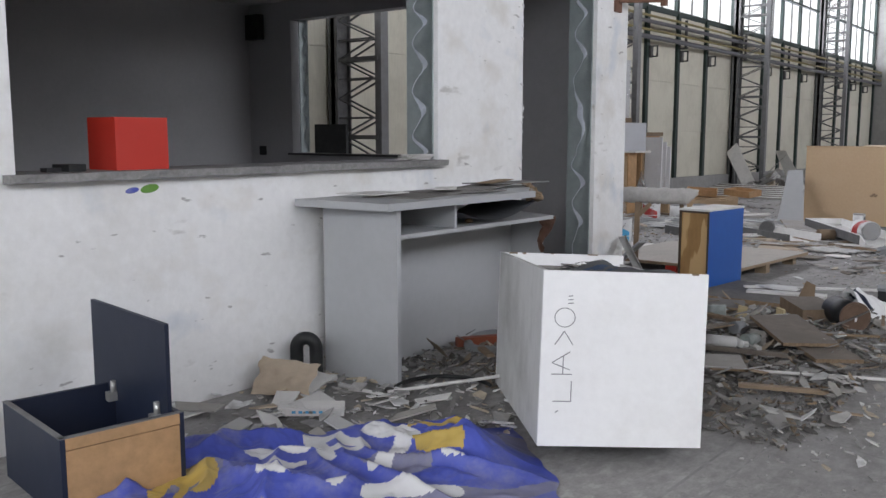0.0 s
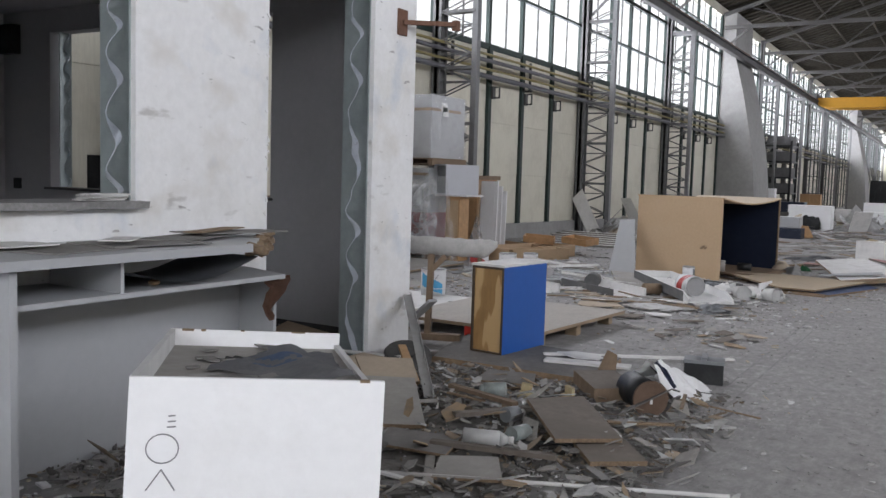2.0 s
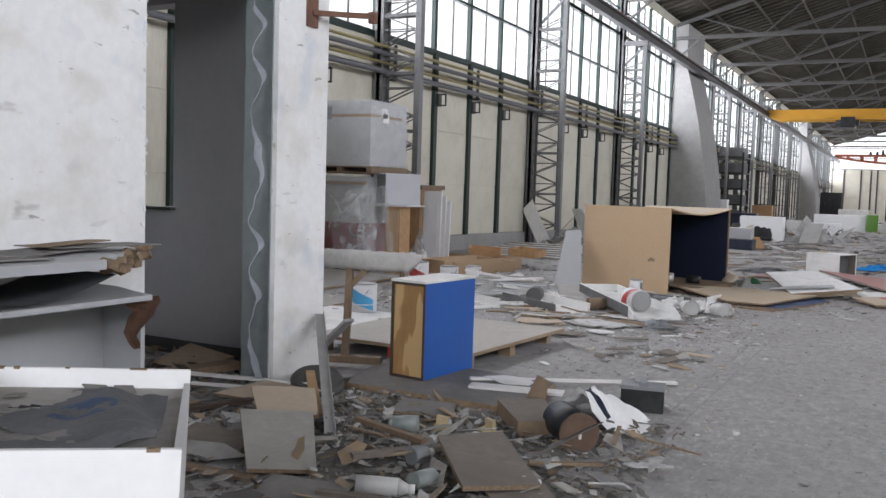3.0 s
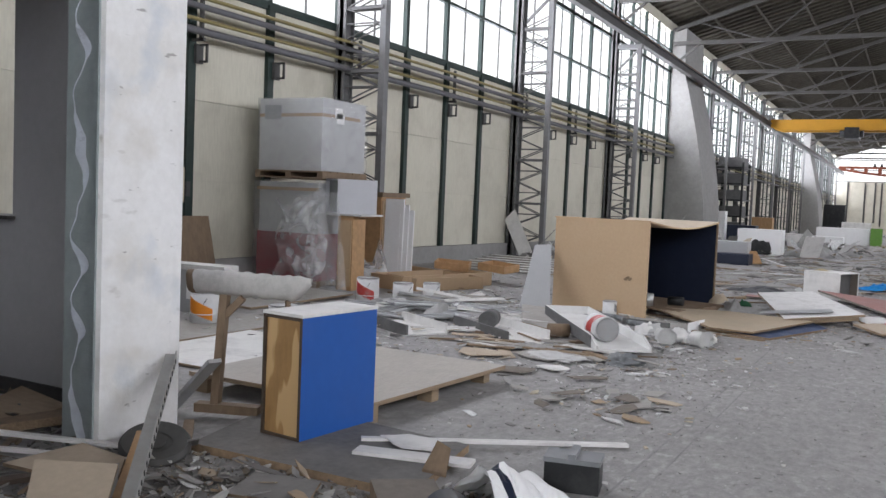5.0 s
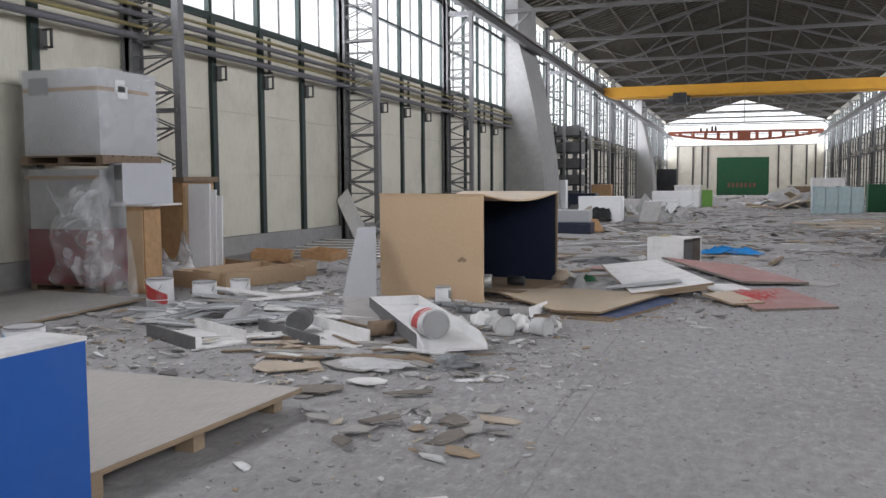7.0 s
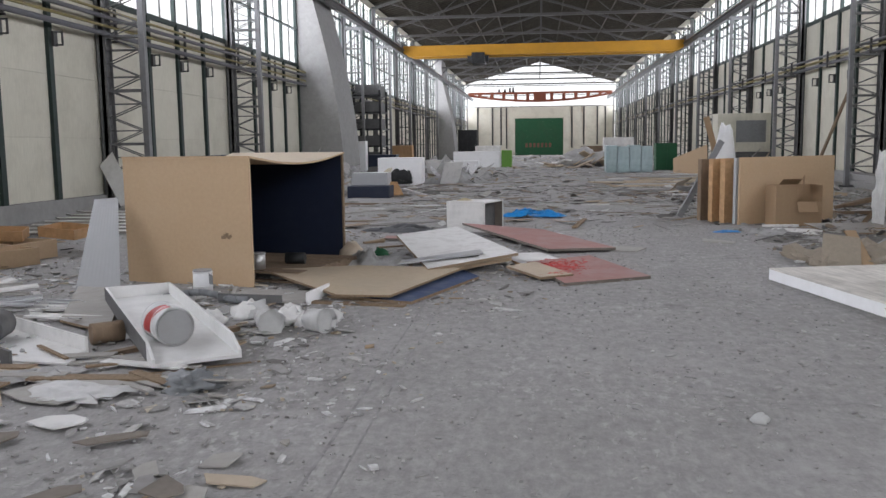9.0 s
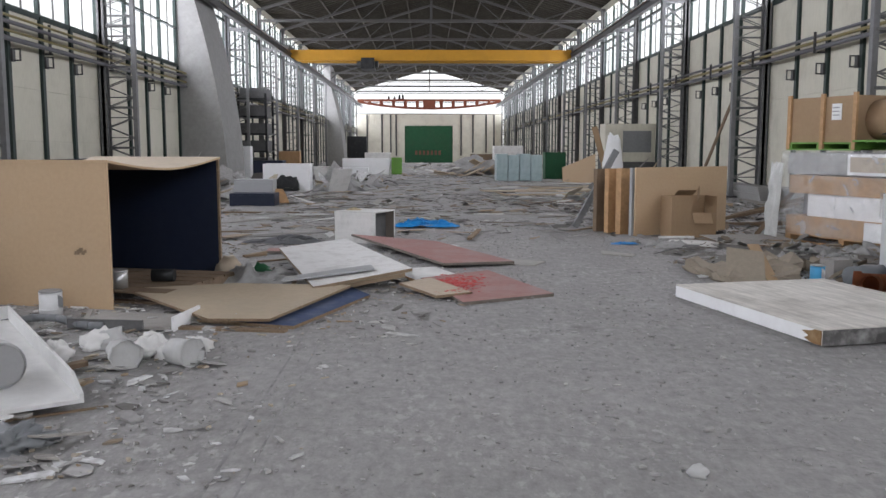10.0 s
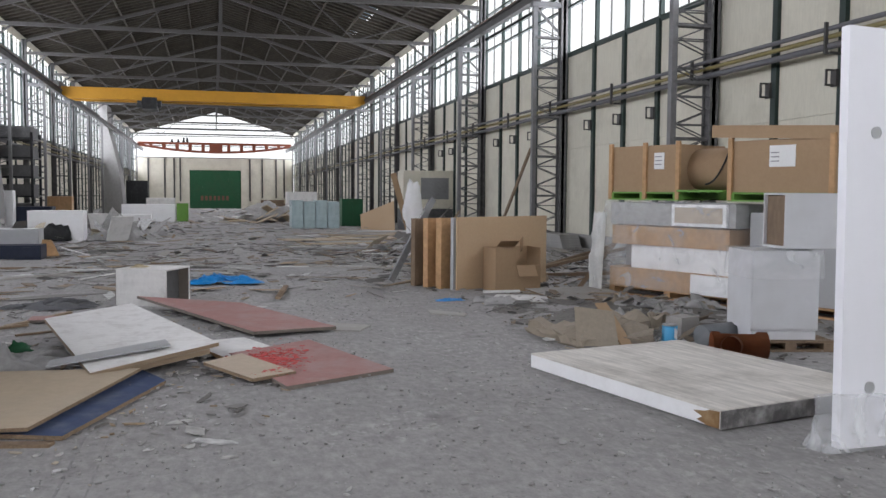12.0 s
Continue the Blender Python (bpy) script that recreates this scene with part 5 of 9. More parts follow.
def warped(bm, pts, z, th, bend=0.0, mi=0, n=10):
    """Board given by its four corners (x, y, z), with some bow."""
    a, b, c, d = [Vector(p) for p in pts]
    lo, hi = [], []
    for i in range(n + 1):
        u = i / n
        rl, rh = [], []
        for j in range(3):
            v = j / 2
            p = (a * (1 - u) + b * u) * (1 - v) + (d * (1 - u) + c * u) * v
            p = p + Vector((0, 0, z + bend * math.sin(math.pi * u)))
            rl.append(bm.verts.new(p))
            rh.append(bm.verts.new(p + Vector((0, 0, th))))
        lo.append(rl)
        hi.append(rh)
    for i in range(n):
        for j in range(2):
            bm.faces.new((lo[i][j], lo[i][j + 1], lo[i + 1][j + 1], lo[i + 1][j])).material_index = 1
            bm.faces.new((hi[i][j], hi[i + 1][j], hi[i + 1][j + 1], hi[i][j + 1])).material_index = 0
        bm.faces.new((lo[i][0], lo[i + 1][0], hi[i + 1][0], hi[i][0])).material_index = 1
        bm.faces.new((lo[i][2], hi[i][2], hi[i + 1][2], lo[i + 1][2])).material_index = 1
    for r in (0, n):
        for j in range(2):
            bm.faces.new((lo[r][j], hi[r][j], hi[r][j + 1], lo[r][j + 1])).material_index = 1


def board(name, pts, th, mats, label, category="board", group="", bend=0.0, z=0.0):
    c = sum((Vector(p) for p in pts), Vector()) / 4
    c.z = min(p[2] for p in pts)
    bm = bmesh.new()
    warped(bm, [Vector(p) - c for p in pts], z, th, bend)
    return single(name, bm, mats, Matrix.Translation(c), label, category, group)


def frame_pose(a, b, z=0.0, tilt=0.0):
    """Pose at a with local x towards b."""
    return pose(a[0], a[1], z, tilt, 0, math.degrees(math.atan2(b[1] - a[1], b[0] - a[0])))


def pallet(name, m, w, d, material, label, slats=6, h=0.12, group=""):
    t = thing(name, m, label, "pallet", group)
    for k in range(slats):
        bm = bmesh.new()
        bx(bm, 0, d * k / slats + 0.01, h - 0.022, w, d * (k + 1) / slats - 0.02, h)
        part("slat", bm, material, t)
    for k in range(3):
        bm = bmesh.new()
        x = (w - 0.1) * k / 2
        bx(bm, x, 0, 0.02, x + 0.1, d, h - 0.022)
        part("bearer", bm, material, t)
    for k in range(3):
        bm = bmesh.new()
        y = (d - 0.1) * k / 2
        bx(bm, 0, y, 0, w, y + 0.1, 0.02)
        part("bottom_slat", bm, material, t)
    return t


def paint_can(m, r, h, body, band, label, lid=True, handle=True, cat="paint can"):
    t = thing("paint_can", m, label, cat)
    bm = bmesh.new()
    tube(bm, (0, 0, 0.004), (0, 0, h), r, 24, caps=True)
    for z in (0.004, h * 0.33, h - 0.01):
        tube(bm, (0, 0, z), (0, 0, z + 0.01), r * 1.025, 24, caps=True)
    shell = part("body", bm, body, t)
    bm = bmesh.new()
    tube(bm, (0, 0, -0.001), (0, 0, 0.0035), r * 0.93, 24)
    tube(bm, (0, 0, -0.004), (0, 0, 0.006), r * 1.0, 24, caps=False)
    tube(bm, (0, 0, -0.004), (0, 0, 0.006), r * 0.94, 24, caps=False)
    part("base", bm, M_LID, shell, "dull metal base")
    if band:
        bm = bmesh.new()
        n = 14
        for i in range(n):
            a0, a1 = -0.3 + 1.9 * i / n, -0.3 + 1.9 * (i + 1) / n
            rr = r * 1.012
            lo, hi = h * (0.12 + 0.3 * i / n), h * (0.5 + 0.4 * i / n)
            q = [(rr * math.cos(a0), -rr * math.sin(a0), lo), (rr * math.cos(a1), -rr * math.sin(a1), lo + 0.02), (rr * math.cos(a1), -rr * math.sin(a1), hi + 0.02), (rr * math.cos(a0), -rr * math.sin(a0), hi)]
            bm.faces.new([bm.verts.new(p) for p in q])
        bmesh.ops.remove_doubles(bm, verts=bm.verts[:], dist=0.001)
        part("label_stripe", bm, band, shell)
    if lid:
        bm = bmesh.new()
        tube(bm, (0, 0, h), (0, 0, h + 0.012), r * 0.94, 24)
        tube(bm, (0, 0, h + 0.004), (0, 0, h + 0.016), r * 1.0, 24, r2=r * 0.97, caps=False)
        part("lid", bm, M_LID, shell)
    if handle:
        bm = bmesh.new()
        pts = [Vector((r * 1.04 * math.cos(a), -0.02 - r * 0.5 * math.sin(a), h * 0.86 - r * 0.9 * math.sin(a))) for a in [math.pi * i / 10 for i in range(11)]]
        for a, b in zip(pts, pts[1:]):
            tube(bm, a, b, 0.003, 5)
        part("handle", bm, M_DARKSTEEL, shell)
    return t


def channel(name, a, b, width, side, label, dark_front=True, end=False, z=0.0):
    """U-shaped white profile lying open: floor and two upstands. a to b is the near long edge."""
    L_ = math.hypot(b[0] - a[0], b[1] - a[1])
    t = thing(name, frame_pose(a, b, z), label, "profile", "white channel profiles on the floor")
    bm = bmesh.new()
    bx(bm, 0, 0.02, 0.004, L_, width - 0.02, 0.024)
    part("web", bm, M_WHITE_DUSTY, t)
    bm = bmesh.new()
    bx(bm, 0, 0, 0.0, L_, 0.02, side)
    part("flange", bm, M_GREYSIDE if dark_front else M_WHITE_DUSTY, t)
    bm = bmesh.new()
    bx(bm, 0, width - 0.02, 0.0, L_, width, side)
    part("flange", bm, M_WHITE_DUSTY, t)
    if end:
        bm = bmesh.new()
        bx(bm, L_ - 0.02, 0.02, 0.024, L_, width - 0.02, side)
        part("end_stop", bm, M_WHITE, t)
    return t


M_GREYSIDE = surface("dark_grey_paint_and_shade", (0.11, 0.11, 0.11), 0.7, grain=14, amount=0.15, stain=3, dirt=0.5, dirt_col=(0.24, 0.235, 0.225), bump=0.1)
M_GREYSIDE2 = surface("grey_paint_and_shade", (0.22, 0.225, 0.23), 0.6, grain=14, amount=0.12, stain=3, dirt=0.4, dirt_col=(0.12, 0.12, 0.12), bump=0.1)
M_FOAM = surface("pale_plastic_packing", (0.5, 0.5, 0.49), 0.45, grain=14, amount=0.08, stain=5, dirt=0.5, dirt_col=(0.33, 0.32, 0.3), bump=0.2)
M_GREYBOX = surface("grey_wrapped_board", (0.4, 0.405, 0.41), 0.4, grain=12, amount=0.04, stain=1.5, dirt=0.2, dirt_col=(0.3, 0.3, 0.3), bump=0.05)
M_PALEBLUE = surface("pale_grey_cupboard", (0.54, 0.55, 0.58), 0.5, grain=16, amount=0.04, stain=2, dirt=0.3, dirt_col=(0.4, 0.4, 0.4), bump=0.03)
M_TAPE = surface("brown_packing_tape", (0.28, 0.2, 0.12), 0.4, amount=0.05, dirt=0.1, bump=0)
M_PAPER = surface("white_paper_label", (0.75, 0.75, 0.74), 0.8, amount=0.03, dirt=0.1, bump=0)
M_BLUEGLASS = surface("pale_blue_wrapped_glass", (0.36, 0.46, 0.47), 0.3, grain=5, amount=0.15, stain=1.2, dirt=0.4, dirt_col=(0.55, 0.58, 0.57), bump=0.2)
M_PILEGREY = surface("grey_dusty_film_heap", (0.36, 0.355, 0.345), 0.6, grain=10, amount=0.2, stain=3, dirt=0.5, dirt_col=(0.24, 0.23, 0.22), bump=0.6)


# ---- rubble beside the booth ----
def blue_cabinet():
    m = pose(-3.866, 7.035, 0.04, 0, 0, -6)
    t = thing("blue_cabinet", m, "small blue cabinet carcase standing on its end, tan panelled back", "cabinet")
    W, D, Hh = 0.308, 0.67, 0.715
    bm = bmesh.new()
    bx(bm, W - 0.016, 0, 0, W, D, Hh)
    soften(bm, 0.002)
    part("blue_side", bm, M_BLUE, t, "bright blue laminate side")
    bm = bmesh.new()
    bx(bm, 0, 0, 0, 0.016, D, Hh)
    part("side", bm, M_OLDWOOD, t)
    bm = bmesh.new()
    bx(bm, -0.004, -0.006, Hh, W + 0.004, D + 0.006, Hh + 0.018)
    part("top", bm, M_WHITE_DUSTY, t, "dusty pale top board")
    bm = bmesh.new()
    bx(bm, 0.016, 0, 0, W - 0.016, D, 0.016)
    part("bottom", bm, M_OLDWOOD, t)
    bm = bmesh.new()
    bx(bm, 0.016, 0.012, 0.016, W - 0.016, 0.02, Hh)
    part("back_panel", bm, M_STAINEDPLY, t, "water-stained tan plywood back")
    for b in ((0.0, -0.004, 0, 0.018, 0.012, Hh), (W - 0.018, -0.004, 0, W, -0.0005, Hh), (0.018, -0.004, 0, W - 0.018, 0.012, 0.02), (0.018, -0.004, Hh - 0.02, W - 0.018, 0.012, Hh)):
        bm = bmesh.new()
        bx(bm, *b)
        part("edge_strip", bm, M_DARKWOOD, t)


def stained_ply():
    m = wood("stained_plywood", (0.34, 0.2, 0.08), (0.17, 0.09, 0.035), (3, 3, 0.8), rough=0.5, dirt=0.5, spread=0)
    n, k = m.node_tree.nodes, m.node_tree.links
    p = n["Principled BSDF"]
    tc = n.new("ShaderNodeTexCoord")
    mp = n.new("ShaderNodeMapping")
    mp.inputs["Scale"].default_value = (7, 7, 1.6)
    k.new(tc.outputs["Object"], mp.inputs["Vector"])
    s = n.new("ShaderNodeTexNoise")
    s.inputs["Scale"].default_value, s.inputs["Detail"].default_value = 1.0, 2
    k.new(mp.outputs[0], s.inputs["Vector"])
    r = n.new("ShaderNodeMapRange")
    r.inputs["From Min"].default_value, r.inputs["From Max"].default_value = 0.5, 0.53
    k.new(s.outputs[0], r.inputs["Value"])
    x = n.new("ShaderNodeMix")
    x.data_type = "RGBA"
    x.inputs["B"].default_value = (0.52, 0.35, 0.17, 1)
    k.new(r.outputs[0], x.inputs["Factor"])
    k.new(p.inputs["Base Color"].links[0].from_socket, x.inputs["A"])
    k.new(x.outputs["Result"], p.inputs["Base Color"])
    return m


M_STAINEDPLY = stained_ply()


def near_rubble():
    rnd = random.Random(21)
    board("floor_board", [(-4.03, 6.64, 0.0), (-2.6, 6.64, 0.0), (-2.75, 7.55, 0.0), (-4.25, 7.68, 0.0)], 0.045, [M_DARKTOP, M_EDGEWOOD], "large dark dirty board lying under the blue cabinet", bend=0.0)
    # wooden post carrying a grey upholstered rail
    t = thing("broken_bench", pose(-4.42, 7.25, 0.04, 0, 0, 8), "broken bench with a brown post and grey dusty rail", "bench")
    bm = bmesh.new()
    bar(bm, (0, 0, 0.03), (-0.03, 0.12, 0.74), 0.075, 0.05)
    bar(bm, (-0.02, 0.1, 0.6), (0.1, 0.13, 0.73), 0.045)
    part("post", bm, M_OLDWOOD, t, "worn brown post")
    bm = bmesh.new()
    mbx(bm, pose(0.08, 0.02, 0, 0, 0, 12), 0.42, 0.09, 0.055)
    part("foot", bm, M_OLDWOOD, t)
    bm = bmesh.new()
    n, m = 34, 12
    g = []
    for i in range(n + 1):
        u = i / n
        tip = max(0.0, (u - 0.88) / 0.12)
        row = []
        for j in range(m):
            a = 2 * math.pi * j / m
            cy, cz = math.cos(a), math.sin(a)
            k = 1 / max(abs(cy), abs(cz)) ** 0.75
            rag = 0.014 * noise.noise(Vector((u * 14, cy * 2, cz * 2))) + (0.022 * noise.noise(Vector((u * 26, 1, 8))) if cz < -0.3 else 0)
            row.append(bm.verts.new((-0.34 + 0.9 * u + 0.03 * noise.noise(Vector((cy * 2, cz * 2, u))), 0.18 + 0.055 * cy * k * (1 - 0.6 * tip), 0.81 + (0.078 * cz * k + rag) * (1 - 0.75 * tip) + 0.05 * tip)))
        g.append(row)
    for i in range(n):
        for j in range(m):
            f = bm.faces.new((g[i][j], g[i + 1][j], g[i + 1][(j + 1) % m], g[i][(j + 1) % m]))
            f.smooth = True
            f.material_index = 1 if i < 2 else 0
    bm.faces.new(g[0][::-1])
    bm.faces.new(g[-1])
    part("rail", bm, [M_TROUGH, M_OLDWOOD], t, "rough grey plaster-caked rail")
    bm = bmesh.new()
    bar(bm, (0.42, 0.2, 0.0), (0.4, 0.18, 0.73), 0.03)
    part("post", bm, M_OLDWOOD, t)
    # perforated strip leaning on the pier
    t = thing("slotted_angle", frame_pose((-3.28, 5.5), (-4.3, 6.78), 0.03), "long perforated steel angle leaning against the pier", "steel angle")
    bm = bmesh.new()
    L_ = math.hypot(1.02, 1.28)
    bar(bm, (0, 0, 0.01), (L_, 0, 0.45), 0.07, 0.006)
    bar(bm, (0, 0.032, 0.02), (L_, 0.032, 0.46), 0.006, 0.06)
    part("angle", bm, M_GALVDULL, t)
    for k in range(1, 22):
        u = k / 22
        bm = bmesh.new()
        mbx(bm, Matrix.Translation((L_ * u, -0.004, 0.01 + 0.44 * u)) @ pose(0, 0, 0, 0, 65, 0), 0.025, 0.006, 0.012)
        part("slot", bm, M_BLACK, t)
    # black wheel rim at the foot of the pier
    t = thing("wheel_rim", pose(-4.08, 6.42, 0.085, 20, 0, 45), "dark round metal rim lying tilted at the pier foot", "rim")
    bm = bmesh.new()
    tube(bm, (0, 0, -0.025), (0, 0, 0.0), 0.19, 32)
    tube(bm, (0, 0, 0.0), (0, 0, 0.02), 0.19, 32, r2=0.175, caps=False)
    tube(bm, (0, 0, 0.02), (0, 0, 0.004), 0.175, 32, r2=0.09, caps=False)
    tube(bm, (0, 0, 0.0), (0, 0, 0.02), 0.055, 18)
    part("disc", bm, M_DARKSTEEL, t)
    # split boards before the door
    board("chipboard", [(-3.24, 4.7, 0.05), (-2.95, 4.87, 0.05), (-3.38, 5.42, 0.16), (-3.72, 5.2, 0.17)], 0.02, [M_DUSTBOARD, M_CHIP], "brown dusty chipboard piece propped on rubble", "board")
    board("chipboard", [(-3.72, 5.36, 0.1), (-3.4, 5.5, 0.12), (-3.62, 5.76, 0.2), (-4.0, 5.62, 0.19)], 0.018, [M_CARDPALE, M_CHIP], "torn brown board behind the propped piece", "board")
    board("plywood_board", [(-2.19, 4.94, 0.09), (-1.91, 5.19, 0.08), (-2.36, 5.75, 0.13), (-2.6, 5.45, 0.14)], 0.022, [M_OLDBOARD, M_CHIP], "dirty brown plywood board lying on rubble", "board")
    board("plywood_board", [(-1.95, 4.83, 0.04), (-1.72, 5.04, 0.03), (-1.93, 5.28, 0.05), (-2.15, 5.08, 0.05)], 0.025, [M_OLDBOARD, M_CHIP], "short dirty plywood offcut on the floor", "board")
    board("wood_block", [(-2.42, 6.1, 0.03), (-2.2, 6.3, 0.03), (-2.46, 6.6, 0.06), (-2.7, 6.42, 0.06)], 0.09, [M_OLDBOARD, M_OLDWOOD], "broken wooden block with splintered edges", "wood")
    board("wood_block", [(-2.72, 6.95, 0.04), (-2.58, 6.95, 0.04), (-2.6, 7.03, 0.15), (-2.68, 7.03, 0.18)], 0.02, [M_OLDWOOD, M_OLDWOOD], "small upright wood splinter", "wood")
    for a, b, w, mt, lab in (((-5.03, 5.95, 0.1), (-4.1, 6.35, 0.06), 0.05, M_WHITE_DUSTY, "narrow white strip lying across the doorway"), ((-4.7, 5.84, 0.08), (-4.0, 6.19, 0.05), 0.035, M_WHITE_DUSTY, "narrow white strip lying across the doorway"),
                             ((-4.4, 5.2, 0.02), (-3.3, 5.0, 0.02), 0.09, M_OLDWOOD, "dark wooden batten on the floor"), ((-4.15, 4.6, 0.02), (-3.2, 4.7, 0.02), 0.07, M_OLDWOOD, "dark wooden batten on the floor"),
                             ((-3.3, 7.25, 0.045), (-2.0, 8.2, 0.01), 0.05, M_WHITE_DUSTY, "long thin white strip on the floor"), ((-3.2, 7.05, 0.045), (-2.55, 7.2, 0.045), 0.13, M_WHITE_DUSTY, "flat white strip lying on the board")):
        bm = bmesh.new()
        a, b = Vector(a), Vector(b)
        bar(bm, (0, 0, 0), b - a, 0.018, w)
        single("wood_strip", bm, mt, Matrix.Translation(a + Vector((0, 0, 0.01))), lab, "strip")
    for pts in (((-3.66, 2.72, 0.02), (-2.95, 3.55, 0.12)), ((-2.72, 4.13, 0.05), (-1.26, 4.82, 0.035)), ((-3.95, 2.62, 0.03), (-3.5, 2.68, 0.02))):
        bm = bmesh.new()
        a, b = Vector(pts[0]), Vector(pts[1])
        tube(bm, (0, 0, 0), b - a, 0.0105, 8)
        single("white_rod", bm, M_WHITE_DUSTY, Matrix.Translation(a), "thin white plastic rod lying on the rubble", "rod", "white rods")
    # broken boards in the doorway and at the foot of the pier
    for pts, th, mt, lab in (([(-4.45, 5.78, 0.05), (-3.72, 5.83, 0.05), (-3.95, 6.1, 0.09), (-4.32, 6.15, 0.09)], 0.018, M_CARDPALE, "torn tan board lying in the doorway"), ([(-3.72, 5.42, 0.05), (-3.58, 5.72, 0.06), (-3.88, 6.0, 0.1), (-4.02, 5.66, 0.08)], 0.018, M_DUSTBOARD, "splintered board lying before the pier"),
                             ([(-5.25, 6.0, 0.03), (-5.1, 6.0, 0.03), (-4.82, 6.5, 0.06), (-4.98, 6.55, 0.06)], 0.05, M_OLDWOOD, "dark broken plank inside the doorway"), ([(-5.6, 6.35, 0.02), (-5.1, 6.3, 0.02), (-5.0, 6.6, 0.1), (-5.5, 6.65, 0.14)], 0.02, M_PLY, "brown plywood piece against the inner wall"),
                             ([(-4.95, 5.35, 0.03), (-4.55, 5.3, 0.03), (-4.4, 5.6, 0.05), (-4.8, 5.7, 0.06)], 0.015, M_GREYBOARD, "grey board fragment in the doorway"), ([(-3.95, 4.9, 0.04), (-3.5, 4.95, 0.04), (-3.6, 5.2, 0.06), (-4.0, 5.15, 0.07)], 0.015, M_OLDBOARD, "dirty board fragment on the rubble"),
                             ([(-3.0, 4.45, 0.05), (-2.6, 4.5, 0.05), (-2.65, 4.75, 0.07), (-3.05, 4.66, 0.08)], 0.014, M_GREYBOARD, "grey board fragment on the rubble"), ([(-2.5, 4.2, 0.04), (-2.2, 4.35, 0.04), (-2.35, 4.6, 0.06), (-2.6, 4.45, 0.06)], 0.014, M_DUSTBOARD, "dusty board fragment on the rubble"),
                             ([(-3.3, 6.1, 0.04), (-2.9, 6.2, 0.04), (-3.0, 6.45, 0.06), (-3.35, 6.38, 0.06)], 0.014, M_GREYBOARD, "grey board fragment on the rubble")):
        board("broken_board", pts, th, [mt, M_CHIP], lab, "board", "broken boards in the rubble")
    for a, b, w, mt, lab in (((-3.55, 5.7, 0.07), (-4.08, 6.33, 0.16), 0.06, M_PINE, "splintered raw wood batten at the pier"), ((-4.36, 5.42, 0.05), (-4.1, 5.9, 0.06), 0.07, M_DARKWOOD, "dark wet-looking batten in the doorway"), ((-4.35, 6.95, 0.05), (-4.05, 6.62, 0.06), 0.06, M_OLDWOOD, "short brown batten by the bench"),
                             ((-4.75, 7.2, 0.02), (-4.25, 7.05, 0.42), 0.09, M_GREYBOX, "grey metal bracket leaning at the pier"), ((-2.9, 5.1, 0.09), (-2.55, 5.5, 0.1), 0.06, M_OLDBOARD, "dirty broken lath on the rubble"), ((-3.3, 5.75, 0.08), (-2.7, 5.5, 0.1), 0.05, M_OLDWOOD, "dark broken lath on the rubble"), ((-2.75, 4.6, 0.08), (-2.1, 4.75, 0.08), 0.045, M_OLDBOARD, "dirty broken lath on the rubble")):
        bm = bmesh.new()
        a, b = Vector(a), Vector(b)
        bar(bm, (0, 0, 0), b - a, 0.025, w)
        soften(bm, 0.004)
        single("broken_batten", bm, mt, Matrix.Translation(a), lab, "batten", "broken battens in the rubble")
    for x, y, rad, mt, lab in ((-1.78, 5.66, 0.1, M_LID, "grey round tin lid lying flat"), (-1.67, 5.34, 0.05, M_CARDPALE, "small pale wooden disc lying flat")):
        bm = bmesh.new()
        tube(bm, (0, 0, 0), (0, 0, 0.008), rad, 24)
        tube(bm, (0, 0, 0.008), (0, 0, 0.014), rad, 24, r2=rad * 0.94, caps=False)
        single("round_lid", bm, mt, pose(x, y, 0.012, 3, 2, 0), lab, "lid")
    # flat torn white sheet lying on the large board
    bm = bmesh.new()
    rs = random.Random(4)
    prism(bm, [(0.22 * (1 + rs.uniform(-0.35, 0.2)) * math.cos(0.45 * k), 0.13 * (1 + rs.uniform(-0.35, 0.25)) * math.sin(0.45 * k)) for k in range(14)], 0, 0.006)
    single("torn_white_sheet", bm, M_WHITE_DUSTY, pose(-3.0, 7.35, 0.062, 0, 0, -15), "torn white plastic sheet lying on the dirty board", "sheet")
    # old drum-shaped tin with a rusty lid
    t = thing("rusty_tin", frame_pose((-2.03, 6.06), (-2.24, 6.31), 0.118), "rusty round tin lying on its side", "tin")
    bm = bmesh.new()
    tube(bm, (0.01, 0, 0), (0.34, 0, 0), 0.105, 24)
    part("body", bm, M_BLACK, t)
    bm = bmesh.new()
    tube(bm, (0, 0, 0), (0.02, 0, 0), 0.115, 28)
    tube(bm, (-0.004, 0, 0), (0.0, 0, 0), 0.1, 28)
    part("lid", bm, M_RUSTLID, t, "rusty brown lid")
    bm = bmesh.new()
    bx(bm, -0.006, -0.008, -0.03, -0.002, 0.008, 0.01)
    part("tag", bm, M_PAPER, t)
    # bags, bottles, small things
    bm = bmesh.new()
    n = 26
    g = []
    for i in range(n + 1):
        row = []
        for j in range(n + 1):
            u, v = i / n, j / n
            ridge = 0.24 * max(0.0, 1 - abs(u - 0.3 - 0.25 * v) / 0.42) * (1 - 0.45 * v)
            z = 0.01 + ridge * (0.9 + 0.3 * noise.noise(Vector((u * 3, v * 3, 1)))) + 0.07 * abs(noise.noise(Vector((u * 4, v * 4, 4)))) * min(1.0, 6 * u, 6 - 6 * u)
            row.append(bm.verts.new((u * 0.6 - 0.12 * v + 0.05 * noise.noise(Vector((v * 4, 6, u))), v * 0.46 + 0.08 * noise.noise(Vector((u * 4, 2, v))), z)))
        g.append(row)
